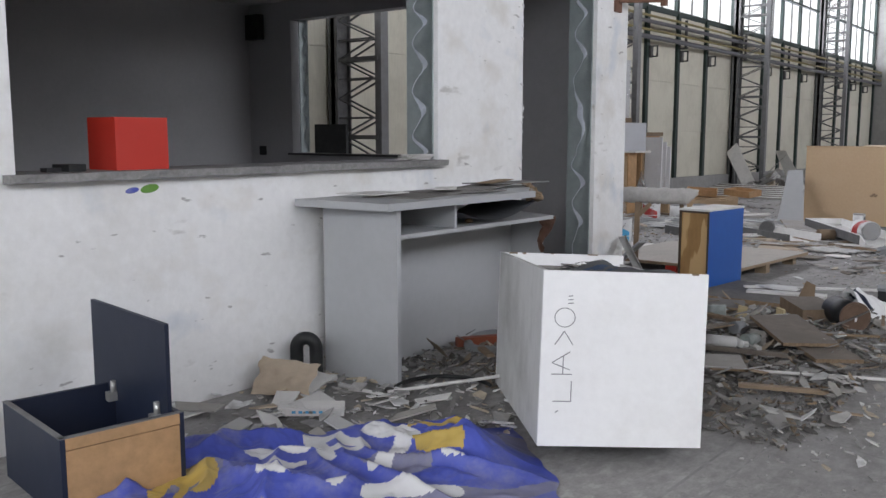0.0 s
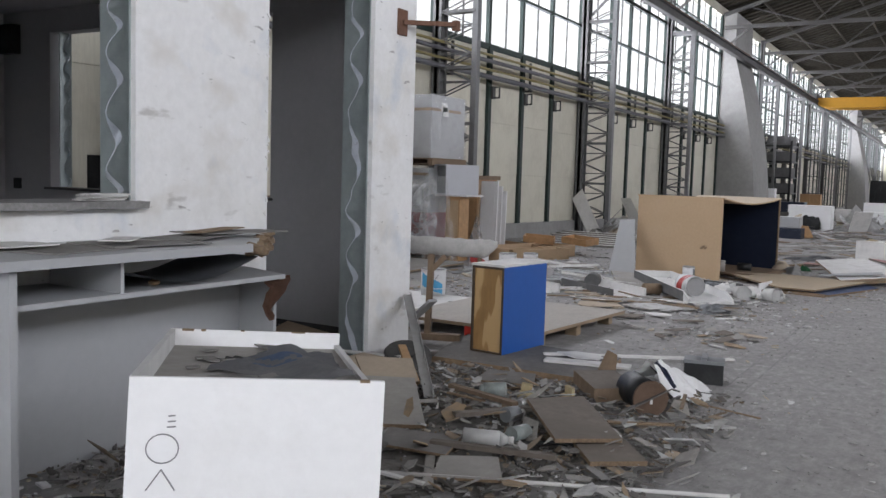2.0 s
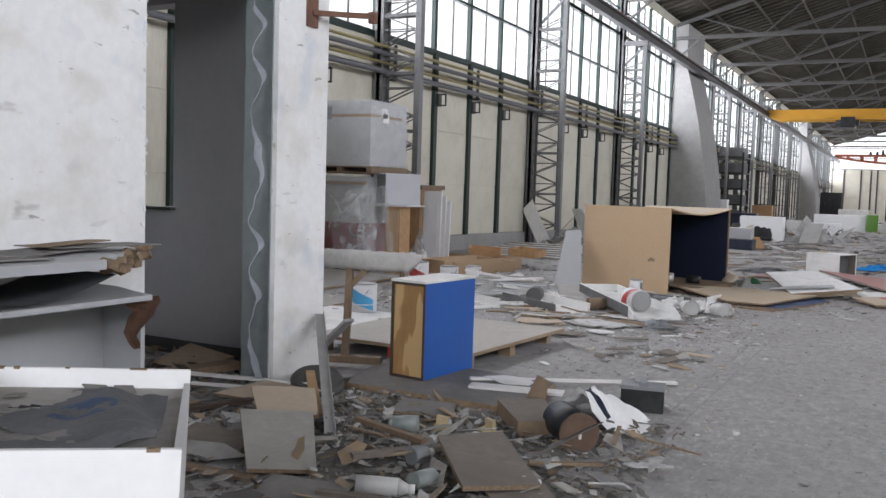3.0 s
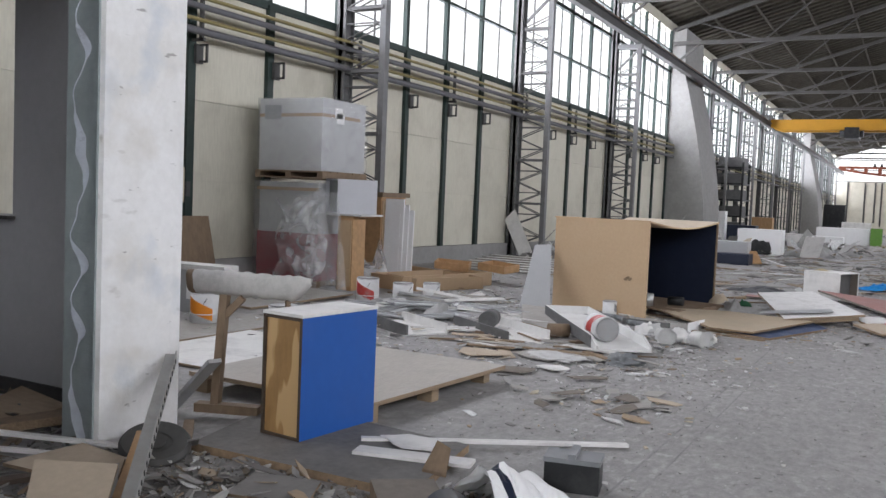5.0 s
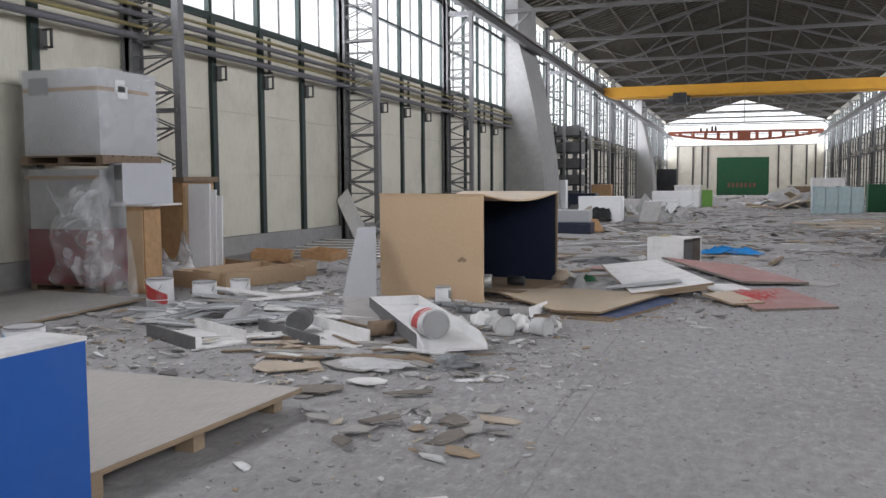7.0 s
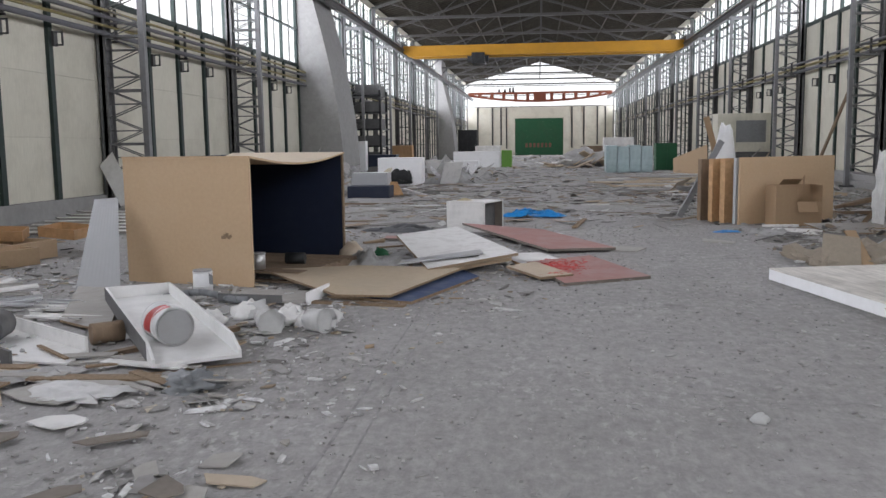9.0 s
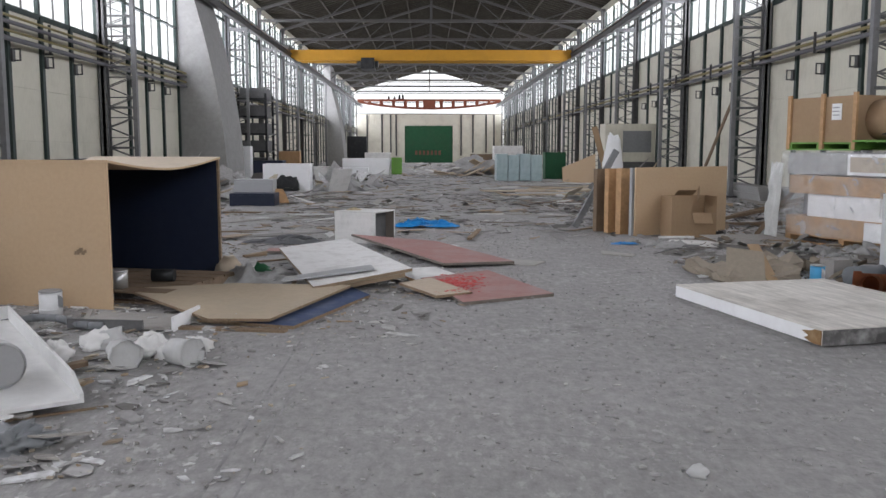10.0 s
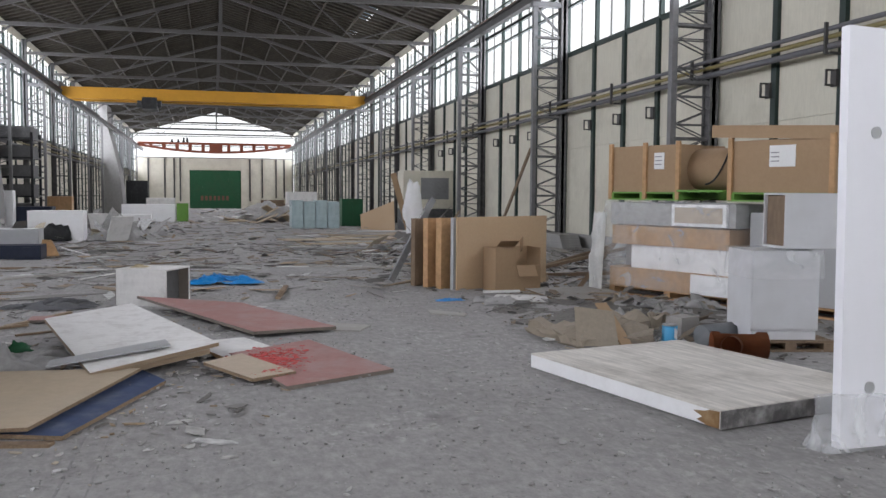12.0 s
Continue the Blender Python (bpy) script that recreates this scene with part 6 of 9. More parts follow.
    for i in range(n):
        for j in range(n):
            f = bm.faces.new((g[i][j], g[i + 1][j], g[i + 1][j + 1], g[i][j + 1]))
            u, v = i / n, j / n
            f.material_index = 1 if (0.28 < u < 0.36 and 0.2 < v < 0.75) or (0.36 < u < 0.62 and 0.2 < v < 0.32) else 0
    ob = finish("plastic_bag", bm, [M_WHITE, M_NAVY])
    ob.matrix_basis = pose(-2.42, 6.62, 0.0, 0, 0, -8)
    tagged(ob, "creased white plastic bag with a navy print", "bag")
    t = thing("battery_case", pose(-2.02, 7.3, 0.0, 0, 0, 12), "dusty black plastic battery case", "case")
    bm = bmesh.new()
    bx(bm, -0.14, -0.09, 0, 0.14, 0.09, 0.15)
    soften(bm, 0.012)
    part("body", bm, M_BLACK, t)
    bm = bmesh.new()
    bx(bm, -0.145, -0.095, 0.15, 0.145, 0.095, 0.175)
    bx(bm, -0.02, -0.1, 0.175, 0.02, 0.1, 0.2)
    part("lid", bm, M_GREYPLASTIC, t)
    for x, y, rz, mt, r, l, lab in ((-2.98, 5.74, 200, M_JAR, 0.065, 0.22, "dirty glass jar lying on the rubble"), (-2.52, 4.78, 30, M_FOAM, 0.06, 0.3, "crushed grimy plastic bottle on rubble"), (-2.42, 5.0, 80, M_JAR, 0.055, 0.22, "crushed grimy plastic bottle on rubble"),
                                    (-2.72, 5.62, 100, M_TIN, 0.035, 0.12, "battered silver spray tin lying down"), (-2.62, 5.3, 75, M_GREYPLASTIC, 0.06, 0.16, "short grey plastic sleeve on rubble"), (-2.0, 5.25, 40, M_WHITE_DUSTY, 0.04, 0.08, "small white plastic cup on rubble")):
        r, l = r * 0.75, l * 0.8
        t = thing("bottle", pose(x, y, r + 0.05, 0, 4, rz), lab, "bottle")
        bm = bmesh.new()
        tube(bm, (-l / 2, 0, 0), (l * 0.3, 0, 0), r, 14)
        tube(bm, (l * 0.3, 0, 0), (l / 2, 0, 0), r, 14, r2=r * 0.45)
        flask = part("body", bm, mt, t)
        bm = bmesh.new()
        tube(bm, (l / 2, 0, 0), (l / 2 + 0.03, 0, 0), r * 0.5, 12)
        part("cap", bm, M_BLACK if mt is M_JAR else M_WHITE_DUSTY, flask)
    for x, y, rz, mt, lab in ((-2.83, 5.92, 15, M_CANORANGE2, "small crushed yellow carton"), (-2.58, 6.02, -25, M_CANORANGE2, "small crushed yellow carton")):
        bm = bmesh.new()
        bx(bm, -0.05, -0.03, 0, 0.05, 0.03, 0.035)
        bx(bm, -0.04, 0.02, 0.01, 0.03, 0.045, 0.09)
        soften(bm, 0.006)
        single("carton", bm, mt, pose(x, y, 0.03, 10, 8, rz), lab, "carton")
    # black hose loop and torn cardboard at the wall
    def hose(name, c, r, rr, m, label, mt, a0=0.0, a1=6.28):
        bm = bmesh.new()
        n = 30
        pts = [Vector((r * math.cos(a0 + (a1 - a0) * i / n), r * math.sin(a0 + (a1 - a0) * i / n), 0)) for i in range(n + 1)]
        if name == "hose_bend":
            pts = [Vector((r, -0.2 * (1 - u / 0.35), 0)) if u < 0.35 else Vector((-r, -0.1 * (u - 0.75) / 0.25, 0)) if u > 0.75 else Vector((r * math.cos(math.pi * (u - 0.35) / 0.4), r * math.sin(math.pi * (u - 0.35) / 0.4), 0)) for u in [i / n for i in range(n + 1)]]
        rows = []
        for i, p in enumerate(pts):
            d = (pts[min(i + 1, n)] - pts[max(i - 1, 0)]).normalized()
            s = Vector((0, 0, 1))
            w = d.cross(s)
            rows.append([bm.verts.new(p + (w * math.cos(2 * math.pi * k / 10) + s * math.sin(2 * math.pi * k / 10)) * rr) for k in range(10)])
        for a, b in zip(rows, rows[1:]):
            for k in range(10):
                bm.faces.new((a[k], a[(k + 1) % 10], b[(k + 1) % 10], b[k])).smooth = True
        bm.faces.new(rows[0][::-1])
        bm.faces.new(rows[-1])
        single(name, bm, mt, m, label, "hose")
    hose("hose_bend", None, 0.058, 0.04, pose(-4.22, 2.62, 0.21, 90, 0, 35), "bent dark rubber hose standing by the counter", M_BLACK, -1.1, 4.2)
    hose("hose_loop", None, 0.17, 0.035, pose(-3.85, 4.0, 0.04, 8, 0, 0), "coil of grey hose under the counter", M_GREYPLASTIC)
    hose("cable_loop", None, 0.22, 0.012, pose(-2.15, 4.85, 0.03, 6, 0, 30), "loop of black cable on the floor", M_BLACK, 0, 4.2)
    hose("cable_loop", None, 0.3, 0.012, pose(-3.4, 2.9, 0.02, 3, 0, 30), "loop of black cable on the floor", M_BLACK, 0.6, 2.9)
    bm = bmesh.new()
    crumple(bm, 0.33, 0.24, 0.04, 3, 14, 0.1)
    single("torn_cardboard", bm, M_CARDPALE, pose(-4.1, 2.34, 0.1, 42, 4, 25), "torn pale cardboard leaning on the wall", "cardboard")
    bm = bmesh.new()
    bx(bm, -0.17, -0.04, 0, 0.17, 0.04, 0.045)
    soften(bm, 0.006)
    t = single("white_box", bm, M_WHITE_DUSTY, pose(-3.72, 2.2, 0.02, 12, 0, 40), "long white carton with a faded imprint", "carton")
    for k in range(6):
        bm = bmesh.new()
        bx(bm, -0.1 + 0.035 * k, -0.0415, 0.016, -0.08 + 0.035 * k, -0.04, 0.03)
        part("imprint", bm, M_CANBLUE, t)
    for k in range(30):
        x, y = rnd.uniform(-4.3, -2.75), rnd.uniform(1.75, 2.75)
        if x > -3.3 and y < 2.35:
            continue
        w, l = rnd.uniform(0.03, 0.1), rnd.uniform(0.05, 0.16)
        bm = bmesh.new()
        prism(bm, [(-w, -l), (w * rnd.uniform(0.3, 1), -l * 0.8), (w, l * rnd.uniform(0.3, 1)), (-w * rnd.uniform(0.3, 1), l)], 0, 0.008)
        single("scrap_piece", bm, rnd.choice([M_WHITE_DUSTY, M_CARDPALE, M_CARDPALE, M_WHITE_DUSTY, M_FOAM, M_DUSTBOARD]), pose(x, y, 0.012 + rnd.uniform(0, 0.05), rnd.uniform(-22, 22), rnd.uniform(-22, 22), rnd.uniform(0, 360)), "torn scrap of board or paper by the wall", "scrap", "scraps by the booth wall")
    bm = bmesh.new()
    bar(bm, (0, 0, 0), (0.5, 0.15, 0.0), 0.06, 0.06)
    single("brick_rubble", bm, M_REDBROWN, pose(-4.05, 3.85, 0.04, 0, 0, 40), "reddish brick fragment under the counter", "brick")


M_EDGEWOOD = surface("worn_brown_edge", (0.27, 0.19, 0.12), 0.85, grain=24, amount=0.3, stain=5, dirt=0.5, dirt_col=(0.12, 0.09, 0.065), bump=0.3)
M_DARKTOP = surface("grimy_dark_board", (0.15, 0.143, 0.135), 0.85, grain=20, amount=0.25, stain=2.2, dirt=0.7, dirt_col=(0.25, 0.24, 0.225), bump=0.25)
M_OLDBOARD = wood("dirty_board_and_shade_grey", (0.185, 0.16, 0.135), (0.09, 0.08, 0.07), (4, 4, 4), rough=0.85, dirt=0.55)
M_TROUGH = surface("grey_dusty_felt", (0.47, 0.46, 0.44), 0.95, grain=22, amount=0.12, stain=5, dirt=0.6, dirt_col=(0.22, 0.205, 0.19), bump=0.5)
M_GALVDULL = surface("dull_zinc", (0.36, 0.36, 0.35), 0.6, metal=0.2, grain=10, amount=0.1, stain=4, dirt=0.5, dirt_col=(0.25, 0.22, 0.18), bump=0.1)
M_RUSTLID = surface("brown_rust_lid", (0.13, 0.085, 0.06), 0.85, grain=16, amount=0.3, stain=8, dirt=0.5, dirt_col=(0.07, 0.05, 0.04), bump=0.3)
M_JAR = surface("grimy_plastic", (0.26, 0.29, 0.28), 0.35, grain=12, amount=0.25, stain=9, dirt=0.9, dirt_col=(0.18, 0.17, 0.155), bump=0.3)
M_CANORANGE2 = surface("yellow_carton", (0.45, 0.37, 0.22), 0.7, grain=14, amount=0.1, stain=6, dirt=0.5, dirt_col=(0.6, 0.55, 0.48), bump=0.05)
M_CARDPALE = surface("pale_cardboard", (0.47, 0.39, 0.3), 0.9, grain=20, amount=0.08, stain=3, dirt=0.4, dirt_col=(0.33, 0.28, 0.22), bump=0.15)

blue_cabinet()
near_rubble()


# ---- middle of the hall, west side ----
def plywood_deck():
    t = thing("plywood_platform", pose(-5.1, 7.62, 0, 0, 0, -1), "dusty plywood sheet on wooden blocks lying on the floor", "platform")
    bm = bmesh.new()
    warped(bm, [(0, 0.09, 0), (1.57, 0.09, 0), (1.68, 1.87, 0), (0, 1.9, 0)], 0.112, 0.03)
    part("sheet", bm, [M_DECK, M_PLY], t, "dusty pale plywood sheet")
    for x in (0.1, 0.85, 1.5):
        for y in (0.16, 0.95, 1.78):
            bm = bmesh.new()
            bx(bm, x - 0.06, y - 0.05, 0, x + 0.06, y + 0.05, 0.112)
            soften(bm, 0.005)
            part("block", bm, M_RED if y < 0.5 and 0.5 < x < 1 else M_PLY, t)


def tan_box():
    """Big box of hardboard, open at one side, dark inside, its top sagging."""
    W, D, Hh, th = 1.48, 2.0, 1.25, 0.02
    m = pose(-3.61, 14.37, 0.0, 0, 0, -14) @ pose(-W, 0, 0)
    t = thing("open_board_box", m, "large tan hardboard wardrobe carcase, open side dark blue inside", "carcase")
    bm = bmesh.new()
    bx(bm, 0, 0, 0.0, W, th, Hh)
    soften(bm, 0.003)
    part("tan_side", bm, M_HARDBOARD, t, "scuffed tan hardboard side")
    bm = bmesh.new()
    bx(bm, 0.02, th, 0.02, W - 0.02, th + 0.008, Hh - 0.02)
    part("lining", bm, M_NAVY, t, "navy inner face")
    bm = bmesh.new()
    bx(bm, 0, D - th, 0.03, W, D, Hh)
    part("back_side", bm, M_NAVY, t, "navy inner face")
    bm = bmesh.new()
    bx(bm, 0, th, 0, th, D - th, Hh)
    part("end", bm, M_NAVY, t)
    bm = bmesh.new()
    warped(bm, [(W + 0.01, -0.01, 0), (W + 0.01, D + 0.01, 0), (-0.01, D + 0.01, 0), (-0.01, -0.01, 0)], Hh, 0.02, bend=-0.09, n=16)
    part("top", bm, [M_DUSTPALE, M_HARDBOARD], t, "sagging pale top sheet")
    bm = bmesh.new()
    bx(bm, W - 0.02, D - th - 0.004, 0.03, W + 0.002, D + 0.004, Hh)
    part("edge_strip", bm, M_CHIP, t)
    bm = bmesh.new()
    for k in range(5):
        mbx(bm, pose(W - 0.32 + 0.02 * k, -0.001, 0.48 + 0.015 * (k % 3), 90, 0, 0), 0.05 - 0.006 * k, 0.03, 0.002)
    part("scar", bm, M_CHIP, t, "torn brown scar")
    pallet("pallet", m @ pose(0.25, 0.3, 0.0), 1.55, 1.35, M_OLDWOOD, "dusty wooden pallet lying in the open carcase", 6, 0.11)
    single("small_can", (lambda b: (tube(b, (0, 0, 0), (0, 0, 0.16), 0.08, 20), tube(b, (0, 0, 0.15), (0, 0, 0.165), 0.084, 20), b)[2])(bmesh.new()), M_TIN, m @ pose(1.25, 0.45, 0.112), "old tin standing in the carcase", "tin")
    bm = bmesh.new()
    tube(bm, (0, 0, 0.06), (0.2, 0.05, 0.06), 0.06, 16)
    single("jar", bm, M_BLACK, m @ pose(1.35, 0.85, 0.112), "dark jar lying in the carcase", "jar")
    # white tall board leaning at its corner
    board("leaning_board", [(-5.27, 14.07, 0.0), (-4.86, 14.15, 0.0), (-5.04, 14.58, 0.85), (-5.29, 14.58, 0.83)], 0.02, [M_GREYBOX, M_GREYBOX], "dusty white board leaning on the tan carcase", "board")
    paint_can(pose(-3.99, 14.04, 0.0, 0, 0, 60), 0.09, 0.21, M_CANWHITE, M_GREYSIDE2, "small white metal can standing by the tan carcase", True, False)


M_DUSTPALE = surface("pale_dusty_sheet", (0.56, 0.47, 0.36), 0.85, grain=14, amount=0.08, stain=1.6, dirt=0.4, dirt_col=(0.4, 0.36, 0.3), bump=0.1)


def tray_field():
    rnd = random.Random(17)
    # the long white tray that points up the hall, its sides cut aslant at the open end
    t = thing("channel_profile", frame_pose((-3.2, 11.16), (-4.62, 13.38), 0.05), "long white open tray with grey flank lying on rubble", "profile", "white channel profiles on the floor")
    L_, W = 2.6, 0.55
    bm = bmesh.new()
    bx(bm, 0, -W + 0.02, 0.0, L_, -0.02, 0.022)
    part("web", bm, M_TRAY, t)
    for y, mt in ((-0.02, M_GREYSIDE), (-W, M_TRAY)):
        bm = bmesh.new()
        for yy in (y, y + 0.02):
            for x, z in ((0, 0), (L_, 0), (L_, 0.12), (0.22, 0.12), (0, 0.05)):
                bm.verts.new((x, yy, z))
        bm.verts.ensure_lookup_table()
        v = list(bm.verts)
        bm.faces.new(v[0:5])
        bm.faces.new(v[:4:-1])
        for i in range(5):
            bm.faces.new((v[i], v[(i + 1) % 5], v[5 + (i + 1) % 5], v[5 + i]))
        soften(bm, 0.003)
        part("flange", bm, [M_TRAY], t)
    bm = bmesh.new()
    bx(bm, 0.2, 0.0005, 0.0, L_, 0.004, 0.118)
    part("flank", bm, M_GREYSIDE, t, "dark grey outer flank")
    bm = bmesh.new()
    bx(bm, L_ - 0.02, -W + 0.02, 0.022, L_, -0.02, 0.12)
    part("end_stop", bm, M_TRAY, t)
    m = t.matrix_basis @ pose(0.43, -0.22, 0.15, 0, 90, 8) @ pose(0, 0, 0, 0, 0, 160)
    paint_can(m, 0.127, 0.32, M_CANWHITE, M_CANRED, "dented tin paint bucket lying in the white channel", True, False)
    channel("channel_profile", (-5.17, 11.96), (-4.18, 11.26), 0.52, 0.12, "short white channel with a dark flank on the floor")
    channel("channel_profile", (-6.03, 11.41), (-5.17, 10.9), 0.5, 0.12, "short white channel with a dark flank on the floor")
    bm = bmesh.new()
    tube(bm, (0, 0, 0), (0, 0.3, 0), 0.1, 22)
    tube(bm, (0, -0.006, 0), (0, 0, 0), 0.012, 8)
    single("dark_roll", bm, M_GREYSIDE, pose(-4.66, 11.78, 0.13, 0, 0, 15), "grey cylinder lying on a white channel", "roll")
    bm = bmesh.new()
    tube(bm, (0, 0, 0), (0, 0.22, 0), 0.075, 20)
    single("dark_roll", bm, M_OLDWOOD, pose(-4.0, 11.95, 0.076, 0, 0, -50), "brown cardboard core lying on the floor", "roll")
    # loose strips heaped behind the channels
    for k in range(46):
        x, y = rnd.gauss(-5.75, 0.5), rnd.gauss(12.7, 0.45)
        L2, w = rnd.uniform(0.4, 1.15), rnd.uniform(0.04, 0.13)
        rz = rnd.gauss(30, 40)
        bm = bmesh.new()
        bx(bm, -L2 / 2, -w / 2, 0, L2 / 2, w / 2, 0.016)
        bx(bm, -L2 / 2, w / 2 - 0.012, 0.016, L2 / 2, w / 2, 0.035)
        single("white_moulding", bm, rnd.choice([M_WHITE_DUSTY, M_GREYBOX, M_GREYBOX, M_DUSTBOARD]), pose(x, y, 0.02 + 0.3 * math.exp(-((x + 5.75) ** 2 + (y - 12.7) ** 2) / 0.35) * rnd.random(), rnd.uniform(-8, 8), rnd.uniform(-9, 9), rz), "dusty white moulding strip in a loose heap", "moulding", "heap of moulding strips")
    for k, (x, y, sx, sy, h, rz) in enumerate(((-6.25, 12.35, 0.8, 0.5, 0.2, 20), (-5.9, 13.3, 0.9, 0.5, 0.3, -30), (-5.5, 12.55, 0.7, 0.45, 0.26, 60), (-6.6, 13.0, 0.6, 0.5, 0.22, 10), (-5.2, 13.1, 0.6, 0.4, 0.2, 100), (-3.9, 11.05, 0.6, 0.35, 0.08, 15), (-3.45, 10.75, 0.5, 0.3, 0.1, -20))):
        bm = bmesh.new()
        crumple(bm, sx, sy, h * 0.4, 130 + k, 24, 0.3, 7)
        single("crumpled_sheet", bm, M_PILEGREY if k % 3 else M_FOAM, pose(x, y, 0.02, 0, 0, rz), "crumpled grey plastic sheet among the strips", "sheet", "crumpled sheets among the strips")
    for k in range(22):
        x, y = rnd.uniform(-4.6, -3.0), rnd.uniform(10.7, 11.6)
        L2, w = rnd.uniform(0.3, 0.9), rnd.uniform(0.03, 0.12)
        bm = bmesh.new()
        bx(bm, -L2 / 2, -w / 2, 0, L2 / 2, w / 2, 0.012)
        single("thin_lath", bm, rnd.choice([M_CARDPALE, M_DUSTBOARD, M_CHIP, M_WHITE_DUSTY]), pose(x, y, 0.012 + 0.03 * rnd.random(), rnd.uniform(-3, 3), rnd.uniform(-3, 3), rnd.gauss(-10, 25)), "thin broken lath lying on the floor", "lath", "broken laths on the floor")
    board("hardboard_sheet", [(-4.6, 12.6, 0.02), (-4.0, 12.2, 0.02), (-4.7, 13.9, 0.05), (-5.2, 14.0, 0.05)], 0.02, [M_DUSTBOARD, M_CHIP], "dusty board lying beside the white channel", "board")
    # plastic cups, bags and foam bits
    for k in range(9):
        x, y = -3.35 + 0.1 * k + rnd.uniform(-0.08, 0.08), 12.75 + rnd.uniform(-0.15, 0.3) - 0.02 * k
        bm = bmesh.new()
        s = rnd.uniform(0.07, 0.14)
        blob(bm, s, s * 0.85, s * 0.75, k * 3.1, 0.5, 20)
        single("plastic_sack", bm, rnd.choice([M_FOAM, M_FOAM, M_WHITE_DUSTY]), pose(x, y, 0.002, 0, 0, rnd.uniform(0, 360)), "crumpled pale plastic packing lump on the floor", "packing", "pale packing lumps")
    for x, y, rz, sd in ((-2.92, 12.5, -55, 1.0), (-2.58, 12.5, -30, 6.0)):
        bm = bmesh.new()
        n = 20
        rows = []
        for k in range(7):
            u = k / 6
            row = []
            for i in range(n):
                a = 2 * math.pi * i / n
                r = (0.075 + 0.025 * u) * (1 + 0.22 * noise.noise(Vector((math.cos(a) * 2, math.sin(a) * 2, u * 2 + sd))))
                row.append(bm.verts.new((u * 0.2, r * math.cos(a), max(0.002, 0.085 + r * math.sin(a)))))
            rows.append(row)
        rows.append([bm.verts.new((0.16, v.co.y * 0.88, 0.085 + (v.co.z - 0.085) * 0.88)) for v in rows[-1]])
        for p, q in zip(rows, rows[1:]):
            for i in range(n):
                bm.faces.new((p[i], p[(i + 1) % n], q[(i + 1) % n], q[i])).smooth = True
        bm.faces.new(rows[0][::-1])
        bm.faces.new(rows[-1])
        single("plastic_pot", bm, M_FOAM, pose(x, y, 0.0, 0, 0, rz), "dented pale plastic pot lying on its side", "pot")
    t = thing("broken_drawer_box", pose(-3.35, 13.55, 0.0, 0, 0, -8), "broken white drawer front with grey tray", "drawer")
    bm = bmesh.new()
    bx(bm, 0.5, -0.01, 0.0, 0.52, 0.5, 0.11)
    part("front", bm, M_WHITE, t)
    bm = bmesh.new()
    bx(bm, -0.3, -0.05, 0.02, 0.5, 0.48, 0.04)
    part("bottom", bm, M_DUSTBOARD, t)
    bm = bmesh.new()
    bx(bm, -0.3, -0.07, 0.02, 0.3, -0.05, 0.09)
    part("side", bm, M_GREYSIDE, t)
    bm = bmesh.new()
    pts = [Vector((-0.62 + 0.1 * i, 0.12 + 0.1 * math.sin(i * 0.6), 0.045 + 0.03 * max(0.0, math.sin(i * 0.5)))) for i in range(9)]
    for a, b in zip(pts, pts[1:]):
        tube(bm, a, b, 0.03, 10)
    single("corrugated_hose", bm, M_GREYPLASTIC, pose(-3.55, 13.45, 0.0), "grey corrugated hose lying by the carcase", "hose")
    # torn dusty boards in front of the tray, a pale stone on the open floor
    rt = random.Random(77)
    for x, y, w, l, rz, mt in ((-3.55, 10.75, 0.34, 0.22, 20, M_DUSTBOARD), (-3.05, 10.95, 0.2, 0.13, -25, M_DUSTBOARD), (-3.25, 10.2, 0.16, 0.09, 10, M_WHITE_DUSTY), (-2.85, 10.0, 0.18, 0.06, 30, M_OLDBOARD), (-4.1, 10.5, 0.3, 0.2, -10, M_CARDPALE), (-3.5, 9.9, 0.2, 0.12, 40, M_OLDBOARD)):
        bm = bmesh.new()
        prism(bm, [(w * rt.uniform(0.6, 1.2) * math.cos(0.8976 * k + 0.3), l * rt.uniform(0.6, 1.3) * math.sin(0.8976 * k + 0.3)) for k in range(7)], 0, 0.008)
        single("torn_board", bm, mt, pose(x, y, 0.024, 2, 0, rz), "torn dusty piece of thin board on the floor", "board", "torn boards by the tray")
    bm = bmesh.new()
    blob(bm, 0.045, 0.035, 0.035, 5.0, 0.4, 12)
    single("stone", bm, M_FOAM, pose(0.217, 10.5, 0.0), "small pale lump of plaster on the floor", "stone")
    # crumpled net ball
    bm = bmesh.new()
    blob(bm, 0.14, 0.12, 0.07, 8.0, 0.9, 26)
    single("net_ball", bm, M_GREYPLASTIC, pose(-2.85, 10.9, 0.0), "crumpled grey netting bundle", "netting")
    # little heap of torn sheets on the open floor
    for k in range(10):
        x, y = rnd.gauss(-2.5, 0.28), rnd.gauss(9.3, 0.25)
        bm = bmesh.new()
        w, l = rnd.uniform(0.03, 0.1), rnd.uniform(0.05, 0.17)
        prism(bm, [(-w, -l), (w * rnd.uniform(0.5, 1), -l * 0.8), (w, l * rnd.uniform(0.4, 1)), (0, l), (-w * rnd.uniform(0.5, 1), l * 0.5)], 0, 0.007)
        single("torn_sheet", bm, rnd.choice([M_CARDPALE, M_DUSTBOARD, M_OLDBOARD, M_OLDBOARD, M_DUSTBOARD]), pose(x, y, 0.008 + 0.03 * rnd.random(), rnd.uniform(-8, 8), rnd.uniform(-8, 8), rnd.uniform(0, 360)), "torn sheet fragment in a small litter heap", "fragment", "litter on the open floor")


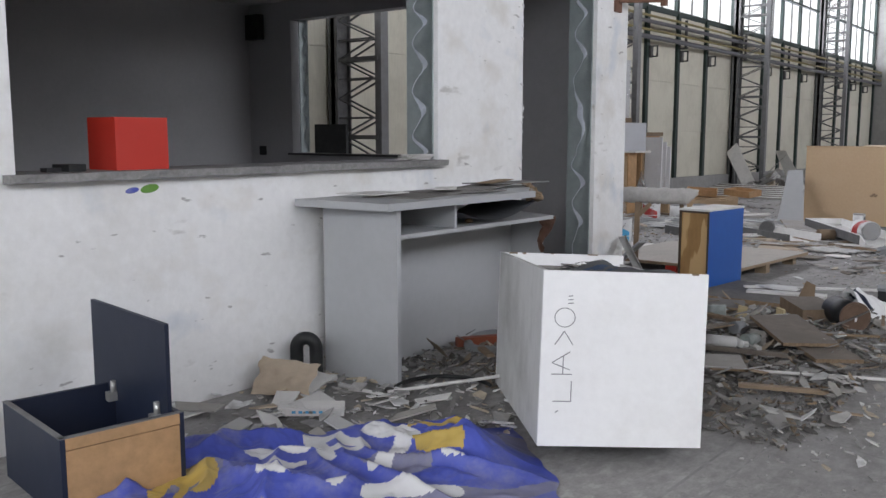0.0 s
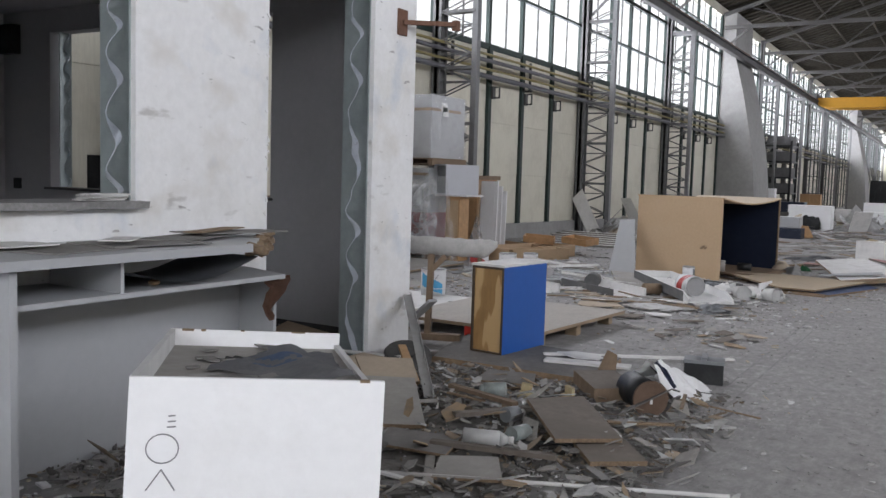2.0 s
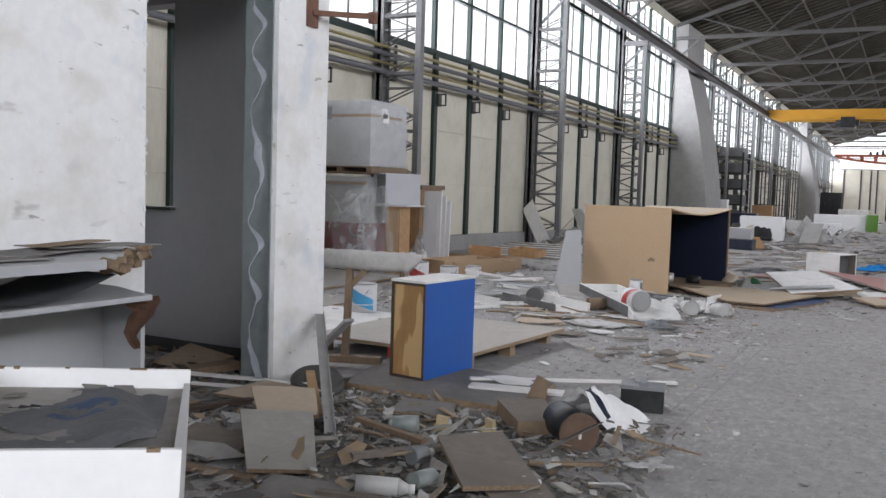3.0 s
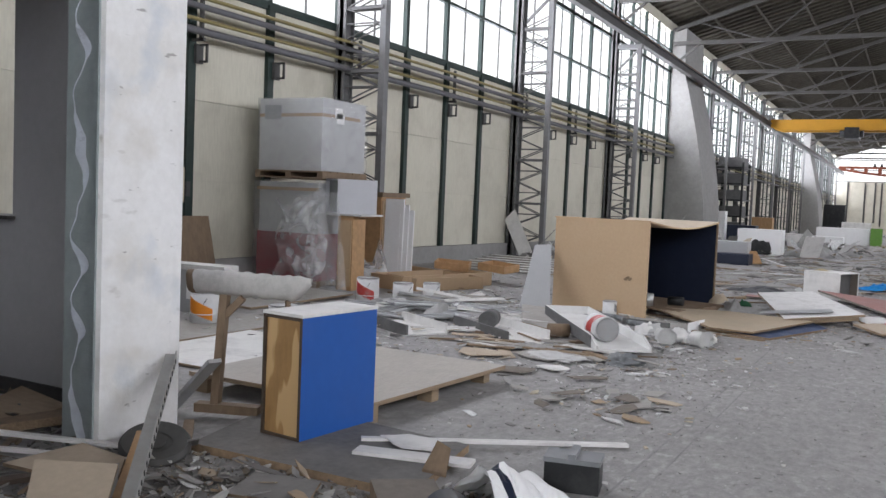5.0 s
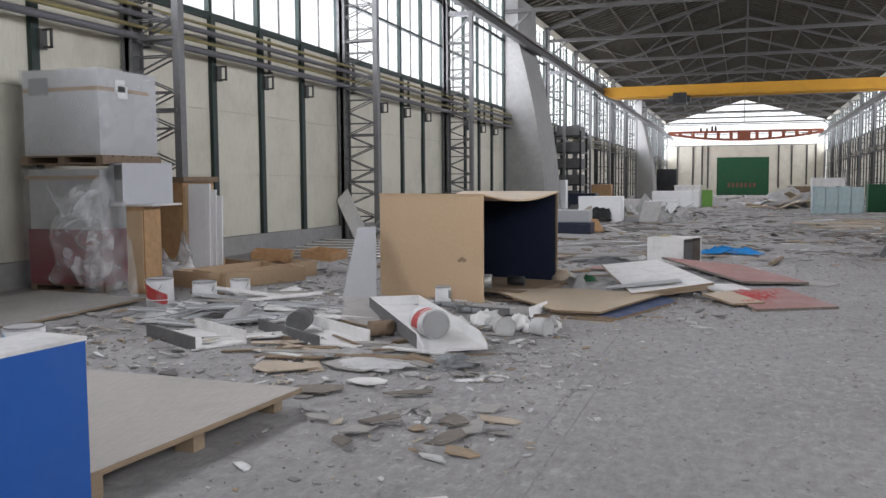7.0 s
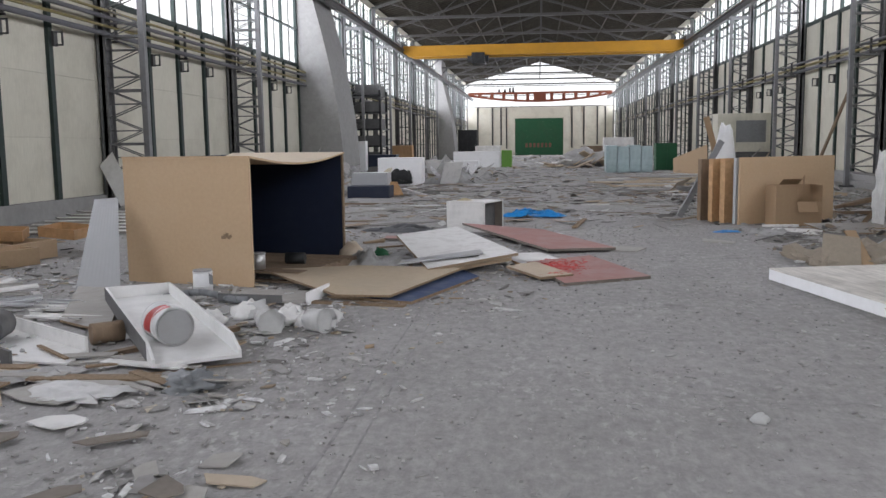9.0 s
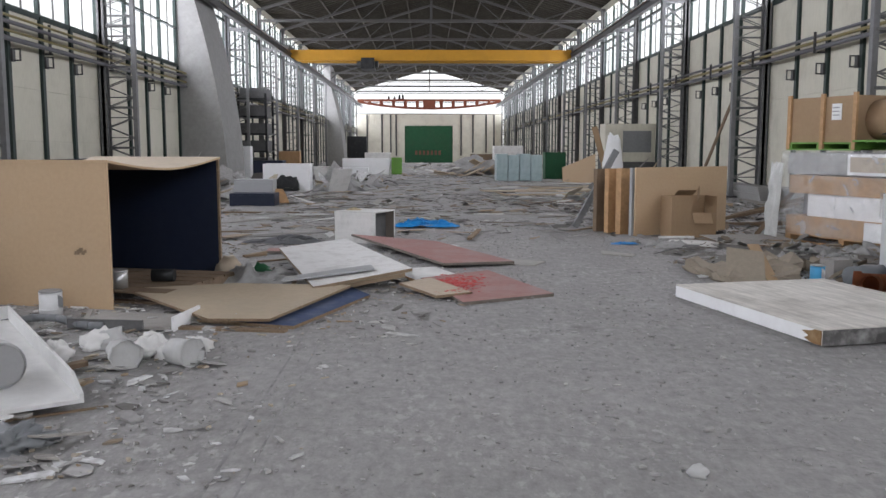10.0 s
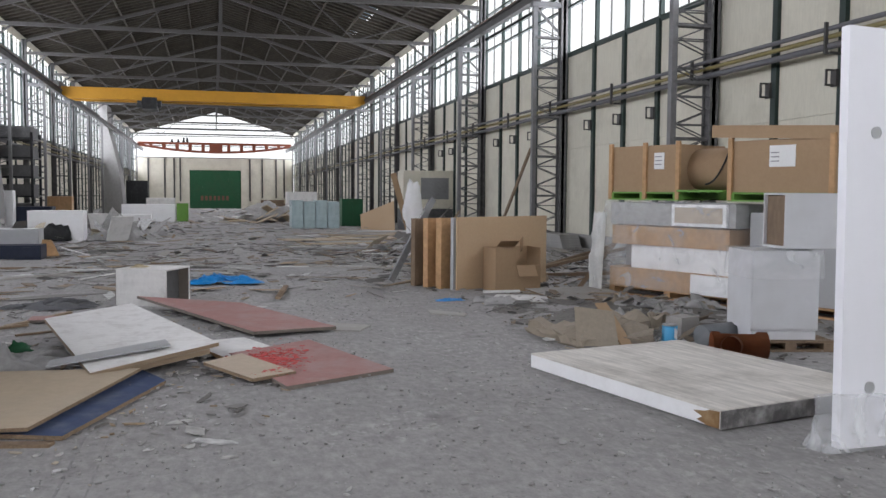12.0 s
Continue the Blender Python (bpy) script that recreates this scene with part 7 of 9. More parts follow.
M_TRAY = surface("dusty_white_enamel", (0.7, 0.695, 0.68), 0.55, grain=12, amount=0.05, stain=2.0, dirt=0.45, dirt_col=(0.42, 0.41, 0.39), bump=0.05)


def flat_boards():
    def flat_sheet(name, pts, th, mats, label):
        """A many-cornered sheet lying on the floor, given by its corners (x, y, z)."""
        c = sum((Vector(p) for p in pts), Vector()) / len(pts)
        c.z = min(p[2] for p in pts)
        bm = bmesh.new()
        lo = [bm.verts.new(Vector(p) - c) for p in pts]
        hi = [bm.verts.new(v.co + Vector((0, 0, th))) for v in lo]
        n = len(pts)
        bm.faces.new(hi)
        bm.faces.new(lo[::-1]).material_index = 1
        for i in range(n):
            bm.faces.new((lo[i], lo[(i + 1) % n], hi[(i + 1) % n], hi[i])).material_index = 1
        single(name, bm, mats, Matrix.Translation(c), label, "board")
    flat_sheet("hardboard_sheet", [(-3.66, 14.83, 0.085), (-2.62, 13.61, 0.05), (-2.14, 13.59, 0.05), (-1.65, 15.16, 0.06), (-2.71, 15.05, 0.1)], 0.022, [M_DUSTPALE2, M_CHIP], "dusty tan board with cut corners on the floor")
    flat_sheet("blue_board", [(-2.75, 13.8, 0.004), (-1.95, 13.52, 0.004), (-1.46, 14.92, 0.004), (-1.67, 15.39, 0.004), (-2.6, 15.0, 0.004)], 0.026, [M_BLUEDUST, M_CHIP], "dusty dark blue board under the tan one")
    board("brown_lath", [(-2.95, 13.56, 0.0), (-2.0, 13.4, 0.0), (-1.98, 13.47, 0.0), (-2.94, 13.64, 0.0)], 0.02, [M_OLDWOOD, M_CHIP], "narrow brown lath lying before the tan board", "lath")
    board("white_board", [(-1.98, 14.95, 0.07), (-1.08, 15.6, 0.15), (-1.95, 17.95, 0.2), (-2.62, 16.95, 0.2)], 0.03, [M_WHITEPRINT, M_PLY], "dusty white board with streaks on the scrap heap", "board")
    board("white_board", [(-1.95, 15.05, 0.02), (-1.15, 15.55, 0.1), (-1.6, 16.6, 0.1), (-2.3, 16.2, 0.05)], 0.04, [M_DUSTBOARD, M_PLY], "wood-edged board under the white one", "board")
    board("grey_strip", [(-2.3, 15.1, 0.12), (-1.45, 15.5, 0.18), (-1.5, 15.72, 0.19), (-2.3, 15.3, 0.13)], 0.012, [M_GREYBOX, M_GREYBOX], "grey metal strip lying on the white board", "strip")
    board("red_board", [(-0.62, 14.52, 0.0), (0.24, 14.97, 0.0), (-0.28, 16.3, 0.03), (-1.0, 15.75, 0.03)], 0.03, [M_PINKBOARD, M_OLDBOARD], "dusty red laminate board on the floor", "board")
    board("red_board", [(-0.75, 16.8, 0.04), (0.08, 17.1, 0.02), (-0.8, 18.9, 0.06), (-2.0, 19.3, 0.12)], 0.03, [M_PINKBOARD, M_OLDBOARD], "long dusty red board on the floor", "board")
    board("red_board", [(-3.0, 18.2, 0.02), (-2.1, 18.1, 0.02), (-2.1, 18.35, 0.03), (-3.0, 18.45, 0.03)], 0.025, [M_PINKBOARD, M_OLDBOARD], "narrow red board edge beside the heap", "board")
    board("tan_board", [(-1.2, 15.28, 0.06), (-0.85, 14.72, 0.03), (-0.52, 14.92, 0.03), (-0.9, 15.6, 0.06)], 0.025, [M_CARDPALE, M_CHIP], "small tan board leaning on the heap", "board")
    board("white_board", [(-0.98, 15.5, 0.02), (-0.5, 15.75, 0.02), (-0.85, 16.5, 0.04), (-1.35, 16.25, 0.05)], 0.03, [M_WHITE_DUSTY, M_PINE], "small dusty white board in the heap", "board")
    board("grey_tile", [(-0.12, 17.2, 0.0), (0.3, 17.0, 0.0), (0.48, 17.35, 0.0), (0.05, 17.6, 0.0)], 0.015, [M_DUSTBOARD, M_DUSTBOARD], "grey square board on the open floor", "board")
    board("grey_tile", [(1.3, 18.1, 0.0), (1.62, 17.8, 0.0), (1.72, 18.0, 0.0), (1.35, 18.4, 0.0)], 0.015, [M_DUSTBOARD, M_DUSTBOARD], "small grey board on the open floor", "board")
    t = thing("white_cube", pose(-2.27, 19.65, 0.0, 0, 0, -25), "dusty white open-ended box on the floor", "box")
    # end and linings are coloured dark for the shade inside the open box
    for nm, b, mt in (("side", (0, 0, 0, 0.66, 0.02, 0.45), M_WHITE_DUSTY), ("side", (0, 0.6, 0, 0.66, 0.62, 0.45), M_WHITE_DUSTY), ("top", (0, 0.02, 0.43, 0.66, 0.6, 0.45), M_WHITE_DUSTY), ("bottom", (0, 0.02, 0, 0.66, 0.6, 0.02), M_WHITE_DUSTY), ("end", (0.5, 0.02, 0.02, 0.52, 0.6, 0.43), M_GREYSIDE), ("lining", (0.521, 0.021, 0.021, 0.65, 0.026, 0.43), M_OLDBOARD), ("lining", (0.521, 0.594, 0.021, 0.65, 0.599, 0.43), M_OLDBOARD)):
        bm = bmesh.new()
        bx(bm, *b)
        part(nm, bm, mt, t)
    bm = bmesh.new()
    crumple(bm, 0.22, 0.14, 0.03, 2, 10)
    single("yellow_rag", bm, M_CANORANGE2, pose(-2.0, 19.75, 0.45), "yellow rag on the white box", "rag")
    bm = bmesh.new()
    crumple(bm, 0.85, 0.6, 0.13, 6, 30, 0.45, 9)
    single("blue_film", bm, M_BLUEFILM, pose(-1.02, 22.1, 0.0, 0, 0, 10), "crumpled bright blue plastic film on the floor", "film")
    bm = bmesh.new()
    crumple(bm, 0.4, 0.2, 0.03, 9, 14, 0.2, 5)
    single("blue_film", bm, M_BLUEFILM, pose(1.85, 19.3, 0.0), "flat scrap of bright blue film", "film")
    bm = bmesh.new()
    crumple(bm, 0.95, 0.5, 0.09, 12, 26, 0.3, 6)
    single("dark_rag", bm, M_CLOTH, pose(-3.0, 19.6, 0.0), "dark crumpled cloth beside the white box", "cloth")
    bm = bmesh.new()
    crumple(bm, 0.95, 0.75, 0.13, 4.4, 34, 0.3, 7)
    single("grey_sack", bm, M_PILEGREY, pose(-2.65, 16.0, 0.0), "grey dusty sack with a dark opening", "sack")
    bm = bmesh.new()
    blob(bm, 0.09, 0.07, 0.06, 3.3, 0.6, 14)
    single("green_net", bm, M_GATE, pose(-2.62, 15.85, 0.12, 0, 0, 0), "dark green bundle in the sack mouth", "bundle")
    bm = bmesh.new()
    blob(bm, 0.16, 0.14, 0.16, 9.4, 0.2, 14)
    single("tan_sack", bm, M_CARDPALE, pose(-3.05, 16.3, 0.0), "small tan cloth sack on the floor", "sack")


M_DUSTPALE2 = surface("tan_board_dusty", (0.47, 0.385, 0.28), 0.85, grain=16, amount=0.07, stain=1.2, dirt=0.45, dirt_col=(0.38, 0.34, 0.29), bump=0.08)
M_BLUEDUST = surface("dusty_blue_board", (0.05, 0.075, 0.15), 0.7, grain=16, amount=0.15, stain=5, dirt=0.5, dirt_col=(0.25, 0.26, 0.28), bump=0.1)
M_WHITEPRINT = surface("streaked_white_board", (0.75, 0.74, 0.72), 0.7, grain=7, amount=0.1, stain=6, dirt=0.55, dirt_col=(0.36, 0.33, 0.3), bump=0.05, stretch=(3, 12, 1))

plywood_deck()
tan_box()
tray_field()
flat_boards()

# ---- west wall: stacked furniture ----
def film_over(parent, x0, y0, z0, x1, y1, z1, seed, material, name="plastic_wrap", amp=0.035, skirt=0.0, n=14):
    """Loose film round a box: crumpled shell, open below."""
    bm = bmesh.new()
    cx, cy = (x0 + x1) / 2, (y0 + y1) / 2
    rows = []
    peri = [(x0 + (x1 - x0) * i / n, y0) for i in range(n)] + [(x1, y0 + (y1 - y0) * i / n) for i in range(n)] + [(x1 - (x1 - x0) * i / n, y1) for i in range(n)] + [(x0, y1 - (y1 - y0) * i / n) for i in range(n)]
    m = 14
    for j in range(m + 1):
        v = j / m
        z = z0 + (z1 - z0) * v
        row = []
        for i, (px, py) in enumerate(peri):
            k = noise.fractal(Vector((px * 4, py * 4, z * 3 + seed)), 0.9, 2.0, 3)
            s = 1 + skirt * max(0, 0.3 - v) + amp * (0.6 + k) / max(x1 - x0, 0.3)
            row.append(bm.verts.new((cx + (px - cx) * s, cy + (py - cy) * s, max(0.006, z + amp * 0.5 * k))))
        rows.append(row)
    for a, b in zip(rows, rows[1:]):
        for i in range(len(peri)):
            bm.faces.new((a[i], a[(i + 1) % len(peri)], b[(i + 1) % len(peri)], b[i])).smooth = True
    top = bm.faces.new(rows[-1])
    return part(name, bm, material, parent, "crumpled clear plastic wrap")


def west_stack():
    # lower wrapped cabinet: dark red and white under film
    t = thing("wrapped_cabinet", pose(-9.74, 13.9, 0), "dark red and white cabinet wrapped in torn plastic film", "cabinet")
    bm = bmesh.new()
    bx(bm, 0, 0, 0.1, 1.18, 1.0, 0.82)
    soften(bm, 0.01)
    part("red_body", bm, M_DARKRED, t, "dark red laminate body")
    bm = bmesh.new()
    bx(bm, 0.02, 0.02, 0.82, 1.16, 0.98, 1.6)
    soften(bm, 0.01)
    part("white_body", bm, M_GREYBOX, t, "pale grey upper body")
    bm = bmesh.new()
    bx(bm, -0.005, -0.03, 1.47, 1.19, -0.022, 1.52)
    part("tape_band", bm, M_TAPE, t, "brown packing tape")
    film_over(t, -0.03, -0.03, 0.12, 1.24, 1.04, 1.62, 3.0, M_FILM_THIN, amp=0.05)
    bm = bmesh.new()
    crumple(bm, 0.75, 1.25, 0.3, 31, 26, 0.2, 5)
    ob = part("loose_wrap", bm, M_FILM_THICK, t, "loose hanging plastic film")
    ob.matrix_basis = pose(0.98, -0.14, 0.72, 84, 0, 14)
    pallet("pallet", pose(-9.74, 13.9, 0), 1.18, 1.0, M_OLDWOOD, "wooden pallet under the wrapped cabinet", 5, 0.098)
    # upper grey box on its pallet
    pallet("pallet", pose(-9.78, 13.86, 1.66), 1.3, 1.2, M_OLDWOOD, "wooden pallet between the stacked boxes", 6, 0.12)
    t = thing("wrapped_box", pose(-9.74, 13.9, 1.782), "large grey wrapped box on top of the stack", "box")
    bm = bmesh.new()
    bx(bm, 0, 0, 0, 1.2, 1.16, 1.1)
    soften(bm, 0.015)
    part("body", bm, M_GREYBOX, t)
    for z in (0.82,):
        bm = bmesh.new()
        bx(bm, -0.004, -0.006, z, 1.206, -0.001, z + 0.05)
        bx(bm, 1.2005, -0.006, z, 1.206, 1.0, z + 0.05)
        part("tape_band", bm, M_TAPE, t)
    bm = bmesh.new()
    bx(bm, 0.1, -0.01, 0.78, 0.42, -0.007, 1.0)
    part("label", bm, M_GREYPLASTIC, t, "grey label patch")
    for y, z in ((0.35, 0.9), (0.3, 0.98)):
        bm = bmesh.new()
        bx(bm, 1.212, y, z - 0.16, 1.216, y + 0.2, z)
        part("label", bm, M_PAPER, t, "white paper label")
    film_over(t, -0.015, -0.015, 0.02, 1.225, 1.18, 1.11, 9.0, M_FILM_THIN, amp=0.03)
    # small white cupboard on a tan one
    t = thing("tan_cupboard", pose(-8.26, 14.0, 0), "narrow tan wooden cupboard below a white one", "cupboard")
    bm = bmesh.new()
    bx(bm, 0, 0, 0, 0.27, 0.34, 1.12)
    soften(bm, 0.006)
    part("body", bm, M_PINE, t)
    bm = bmesh.new()
    bx(bm, 0.02, -0.018, 0.06, 0.25, 0, 1.06)
    part("door", bm, M_HARDBOARD, t)
    bm = bmesh.new()
    bx(bm, -0.22, -0.02, 1.122, 0.42, 0.6, 1.15)
    part("top", bm, M_WHITE_DUSTY, t)
    t = thing("white_wall_cupboard", pose(-8.2, 13.88, 1.152, 0, 0, 60), "white open wall cupboard lying on the stack", "cupboard")
    # back set near the open end, its grey painting in the interior's shade
    for nm, b, mt in (("side", (0, 0, 0, 0.66, 0.018, 0.52), M_PALEBLUE), ("side", (0, 0.43, 0, 0.66, 0.448, 0.52), M_PALEBLUE), ("top", (0, 0.018, 0.5, 0.66, 0.43, 0.52), M_PALEBLUE), ("bottom", (0, 0.018, 0, 0.66, 0.43, 0.018), M_PALEBLUE), ("back", (0.06, 0.018, 0.018, 0.075, 0.43, 0.5), M_GREYSIDE2)):
        bm = bmesh.new()
        bx(bm, *b)
        part(nm, bm, mt, t)
    # wardrobe and white doors leaning by the column
    t = thing("tan_wardrobe", pose(-9.27, 15.6, 0), "tall tan wooden wardrobe beside the steel column", "wardrobe")
    bm = bmesh.new()
    bx(bm, 0, 0, 0, 0.75, 0.8, 1.42)
    soften(bm, 0.006)
    part("body", bm, M_PINE, t)
    for k in range(2):
        bm = bmesh.new()
        bx(bm, 0.752, 0.03 + 0.385 * k, 0.05, 0.77, 0.385 + 0.385 * k, 1.36)
        part("door", bm, M_HARDBOARD, t)
    bm = bmesh.new()
    bx(bm, -0.02, -0.04, 1.42, 0.8, 0.86, 1.5)
    part("cornice", bm, M_OLDWOOD, t)
    for k in range(3):
        bm = bmesh.new()
        bx(bm, 0, 0, 0, 0.36 + 0.05 * k, 0.03, 1.4 - 0.09 * k)
        for zz in (0.2, 0.75):
            bx(bm, 0.07, -0.004, zz, 0.3 + 0.05 * k, 0, zz + 0.4)
        single("white_door_leaf", bm, M_WHITE, pose(-8.47 + 0.02 * k, 15.62 + 0.05 * k, 0, -2, 0, 0), "white panelled door leaf leaning upright", "door leaf", "leaning door leaves")
    t = thing("film_lump", pose(-8.7, 15.3, 0), "heap of crumpled clear film beside the wardrobe", "film")
    bm = bmesh.new()
    crumple(bm, 0.9, 0.8, 0.5, 14, 24, 0.2, 5)
    part("film", bm, M_FILM_THICK, t)
    # long shallow drawer frames
    t = thing("shallow_wooden_crate", frame_pose((-9.15, 15.6), (-7.3, 14.75), 0), "long shallow tan wooden frame on the floor", "frame")
    for b in ((0, 0, 0, 2.05, 0.03, 0.2), (0, 1.3, 0, 2.05, 1.33, 0.2), (0, 0.03, 0, 0.03, 1.3, 0.2), (2.02, 0.03, 0, 2.05, 1.3, 0.2)):
        bm = bmesh.new()
        bx(bm, *b)
        part("rail", bm, M_HARDBOARD, t)
    t = thing("shallow_wooden_crate", frame_pose((-7.45, 14.6), (-6.9, 16.6), 0), "long shallow tan wooden frame on the floor", "frame")
    for b in ((0, 0, 0, 2.1, 0.03, 0.22), (0, 0.7, 0, 2.1, 0.73, 0.22), (0, 0.03, 0, 0.03, 0.7, 0.22), (2.07, 0.03, 0, 2.1, 0.7, 0.22)):
        bm = bmesh.new()
        bx(bm, *b)
        part("rail", bm, M_HARDBOARD, t)
    for x, y, z, rz in ((-7.9, 16.4, 0.22, 20), (-7.3, 16.9, 0.22, -15), (-8.3, 16.0, 0.0, 35)):
        t = thing("drawer_box", pose(x, y, z, 4, 3, rz), "small tan wooden drawer dropped on the frames", "drawer", "dropped drawers")
        for b in ((0, 0, 0.002, 0.6, 0.015, 0.13), (0, 0.4, 0.002, 0.6, 0.415, 0.13), (0, 0.015, 0.002, 0.015, 0.4, 0.13), (0.585, 0.015, 0.002, 0.6, 0.4, 0.13), (0.015, 0.015, 0.002, 0.585, 0.4, 0.012)):
            bm = bmesh.new()
            bx(bm, *b)
            part("side", bm, M_PINE, t)
    board("plywood_sheet", [(-9.4, 11.5, 0.06), (-7.6, 11.3, 0.06), (-7.5, 13.35, 0.08), (-9.3, 13.6, 0.08)], 0.025, [M_DUSTBOARD, M_PLY], "large dusty plywood sheet on the floor", "board", z=-0.05)
    board("plywood_sheet", [(-6.5, 8.3, 0.03), (-5.2, 8.3, 0.03), (-5.2, 9.9, 0.03), (-6.5, 10.0, 0.03)], 0.02, [M_WHITE_DUSTY, M_PLY], "dusty pale sheet on the floor", "board", z=-0.02)
    board("plywood_sheet", [(-7.4, 8.9, 0.02), (-6.6, 8.9, 0.02), (-6.5, 10.9, 0.02), (-7.5, 10.9, 0.02)], 0.02, [M_DUSTBOARD, M_PLY], "dusty pale sheet on the floor", "board", z=-0.015)
    for x, y, h, w, tilt, mt, lab in ((-9.55, 11.05, 1.12, 0.6, -16, M_OLDWOOD, "dark brown hardboard panel leaning on the wall"), (-9.5, 11.72, 1.1, 0.26, -15, M_PLY, "narrow tan board leaning on the wall"), (-9.6, 12.05, 1.06, 0.84, -13, M_OLDWOOD, "dark brown hardboard panel leaning on the wall")):
        bm = bmesh.new()
        bx(bm, 0, 0, 0, 0.02, w, h)
        single("hardboard_sheet", bm, mt, pose(x, y, 0.006, 0, tilt, 0), lab, "panel", "panels leaning on the west wall")
    t = thing("switch_box", pose(-10.1, 12.15, 1.24), "grimy cream switch box on the wall", "switch box")
    bm = bmesh.new()
    bx(bm, 0.0, 0, 0, 0.16, 0.36, 0.5)
    soften(bm, 0.01)
    part("body", bm, M_CARDPALE, t)
    bm = bmesh.new()
    bx(bm, 0.16, 0.04, 0.1, 0.17, 0.2, 0.4)
    bx(bm, 0.1, 0.36, 0.08, 0.2, 0.44, 0.3)
    part("cover", bm, M_DARKSTEEL, t)
    bm = bmesh.new()
    tube(bm, (0.04, 0.2, 0.5), (0.04, 0.2, 2.4), 0.02, 8)
    part("conduit", bm, M_STEEL, t)
    t = thing("white_drawer_box", pose(-8.4, 10.6, 0, 0, 0, 6), "grey drawer box with a white front and a loose top rail", "drawer box")
    bm = bmesh.new()
    bx(bm, 0, 0, 0, 0.52, 0.6, 0.5)
    soften(bm, 0.006)
    part("body", bm, M_GREYBOX, t)
    bm = bmesh.new()
    bx(bm, 0.4, -0.02, 0.16, 0.86, -0.002, 0.5)
    soften(bm, 0.004)
    part("front", bm, M_WHITE, t)
    bm = bmesh.new()
    bx(bm, -0.1, -0.06, 0.505, 0.95, 0.22, 0.57)
    soften(bm, 0.004)
    part("top_rail", bm, M_WHITE_DUSTY, t)
    # long film hanging over the corner of the stack down to the floor
    bm = bmesh.new()
    nx, nz = 26, 40
    g = []
    for i in range(nx + 1):
        row = []
        for j in range(nz + 1):
            u, v = i / nx, j / nz
            fold = 0.06 * math.sin(u * 26 + 2.0 * noise.noise(Vector((u * 2, v * 1.2, 1)))) * (1.2 - v) + 0.03 * noise.noise(Vector((u * 9, v * 3, 4)))
            row.append(bm.verts.new((-0.5 + (0.45 + 0.35 * (1 - v)) * u + 0.06 * noise.noise(Vector((u * 3, v * 6, 7))), -0.08 - 0.2 * (1 - v) + fold, 0.012 + 1.45 * v)))
        g.append(row)
    for i in range(nx):
        for j in range(nz):
            if noise.noise(Vector((i * 0.16, j * 0.1, 9))) < 0.42:
                bm.faces.new((g[i][j], g[i + 1][j], g[i + 1][j + 1], g[i][j + 1])).smooth = True
    bmesh.ops.delete(bm, geom=[v for v in bm.verts if not v.link_faces], context="VERTS")
    single("hanging_film", bm, M_FILM, pose(-8.06, 13.8, 0), "torn clear film hanging from the stack to the floor", "film")
    paint_can(pose(-6.99, 12.93, 0, 0, 0, -40), 0.15, 0.34, M_CANWHITE, M_CANRED, "white and red plastic paint bucket with lid")
    paint_can(pose(-6.72, 13.4, 0, 0, 0, 0), 0.14, 0.26, M_CANWHITE, None, "plain white paint bucket, dusty")
    paint_can(pose(-6.55, 13.9, 0, 0, 0, 0), 0.12, 0.24, M_CANWHITE, None, "plain white paint bucket, dusty")
    paint_can(pose(-5.95, 9.85, 0, 0, 0, -30), 0.15, 0.34, M_CANWHITE, M_CANBLUE, "white paint bucket with a light blue label")
    paint_can(pose(-7.24, 10.12, 0, 0, 0, -30), 0.15, 0.34, M_CANWHITE, M_CANORANGE, "white paint bucket with an orange label")
    # boards and slabs at the second column
    board("leaning_slab", [(-9.3, 23.4, 0.0), (-8.92, 23.45, 0.0), (-9.72, 23.9, 1.2), (-9.98, 23.85, 0.92)], 0.03, [M_WHITE_DUSTY, M_WHITE_DUSTY], "white slab leaning at the steel column", "slab", "leaning slabs")
    board("leaning_slab", [(-8.6, 25.2, 0.0), (-8.1, 24.9, 0.0), (-8.9, 25.6, 0.95), (-9.3, 25.9, 0.95)], 0.03, [M_WHITE_DUSTY, M_WHITE_DUSTY], "white slab leaning at the steel column", "slab", "leaning slabs")
    for k in range(7):
        board("white_plank", [(-9.2 + 0.05 * k, 19.0 + 0.35 * k, 0.02 + 0.03 * k), (-6.9, 19.3 + 0.3 * k, 0.02 + 0.03 * k), (-6.9, 19.5 + 0.3 * k, 0.02 + 0.03 * k), (-9.2, 19.25 + 0.35 * k, 0.02 + 0.03 * k)], 0.025, [M_WHITE_DUSTY, M_DUSTBOARD], "dusty white plank in a low pile", "plank", "low plank pile", z=-0.03 * k + 0.026 * k)
    for k, (x, y) in enumerate(((-9.2, 26.3), (-8.7, 27.0), (-9.3, 28.0))):
        bm = bmesh.new()
        blob(bm, 0.5, 0.45, 0.32, 20 + k, 0.5, 18)
        single("grey_heap", bm, M_PILEGREY, pose(x, y, fall(y)), "grey heap of film and rags by the column", "heap", "heaps by the column")


west_stack()


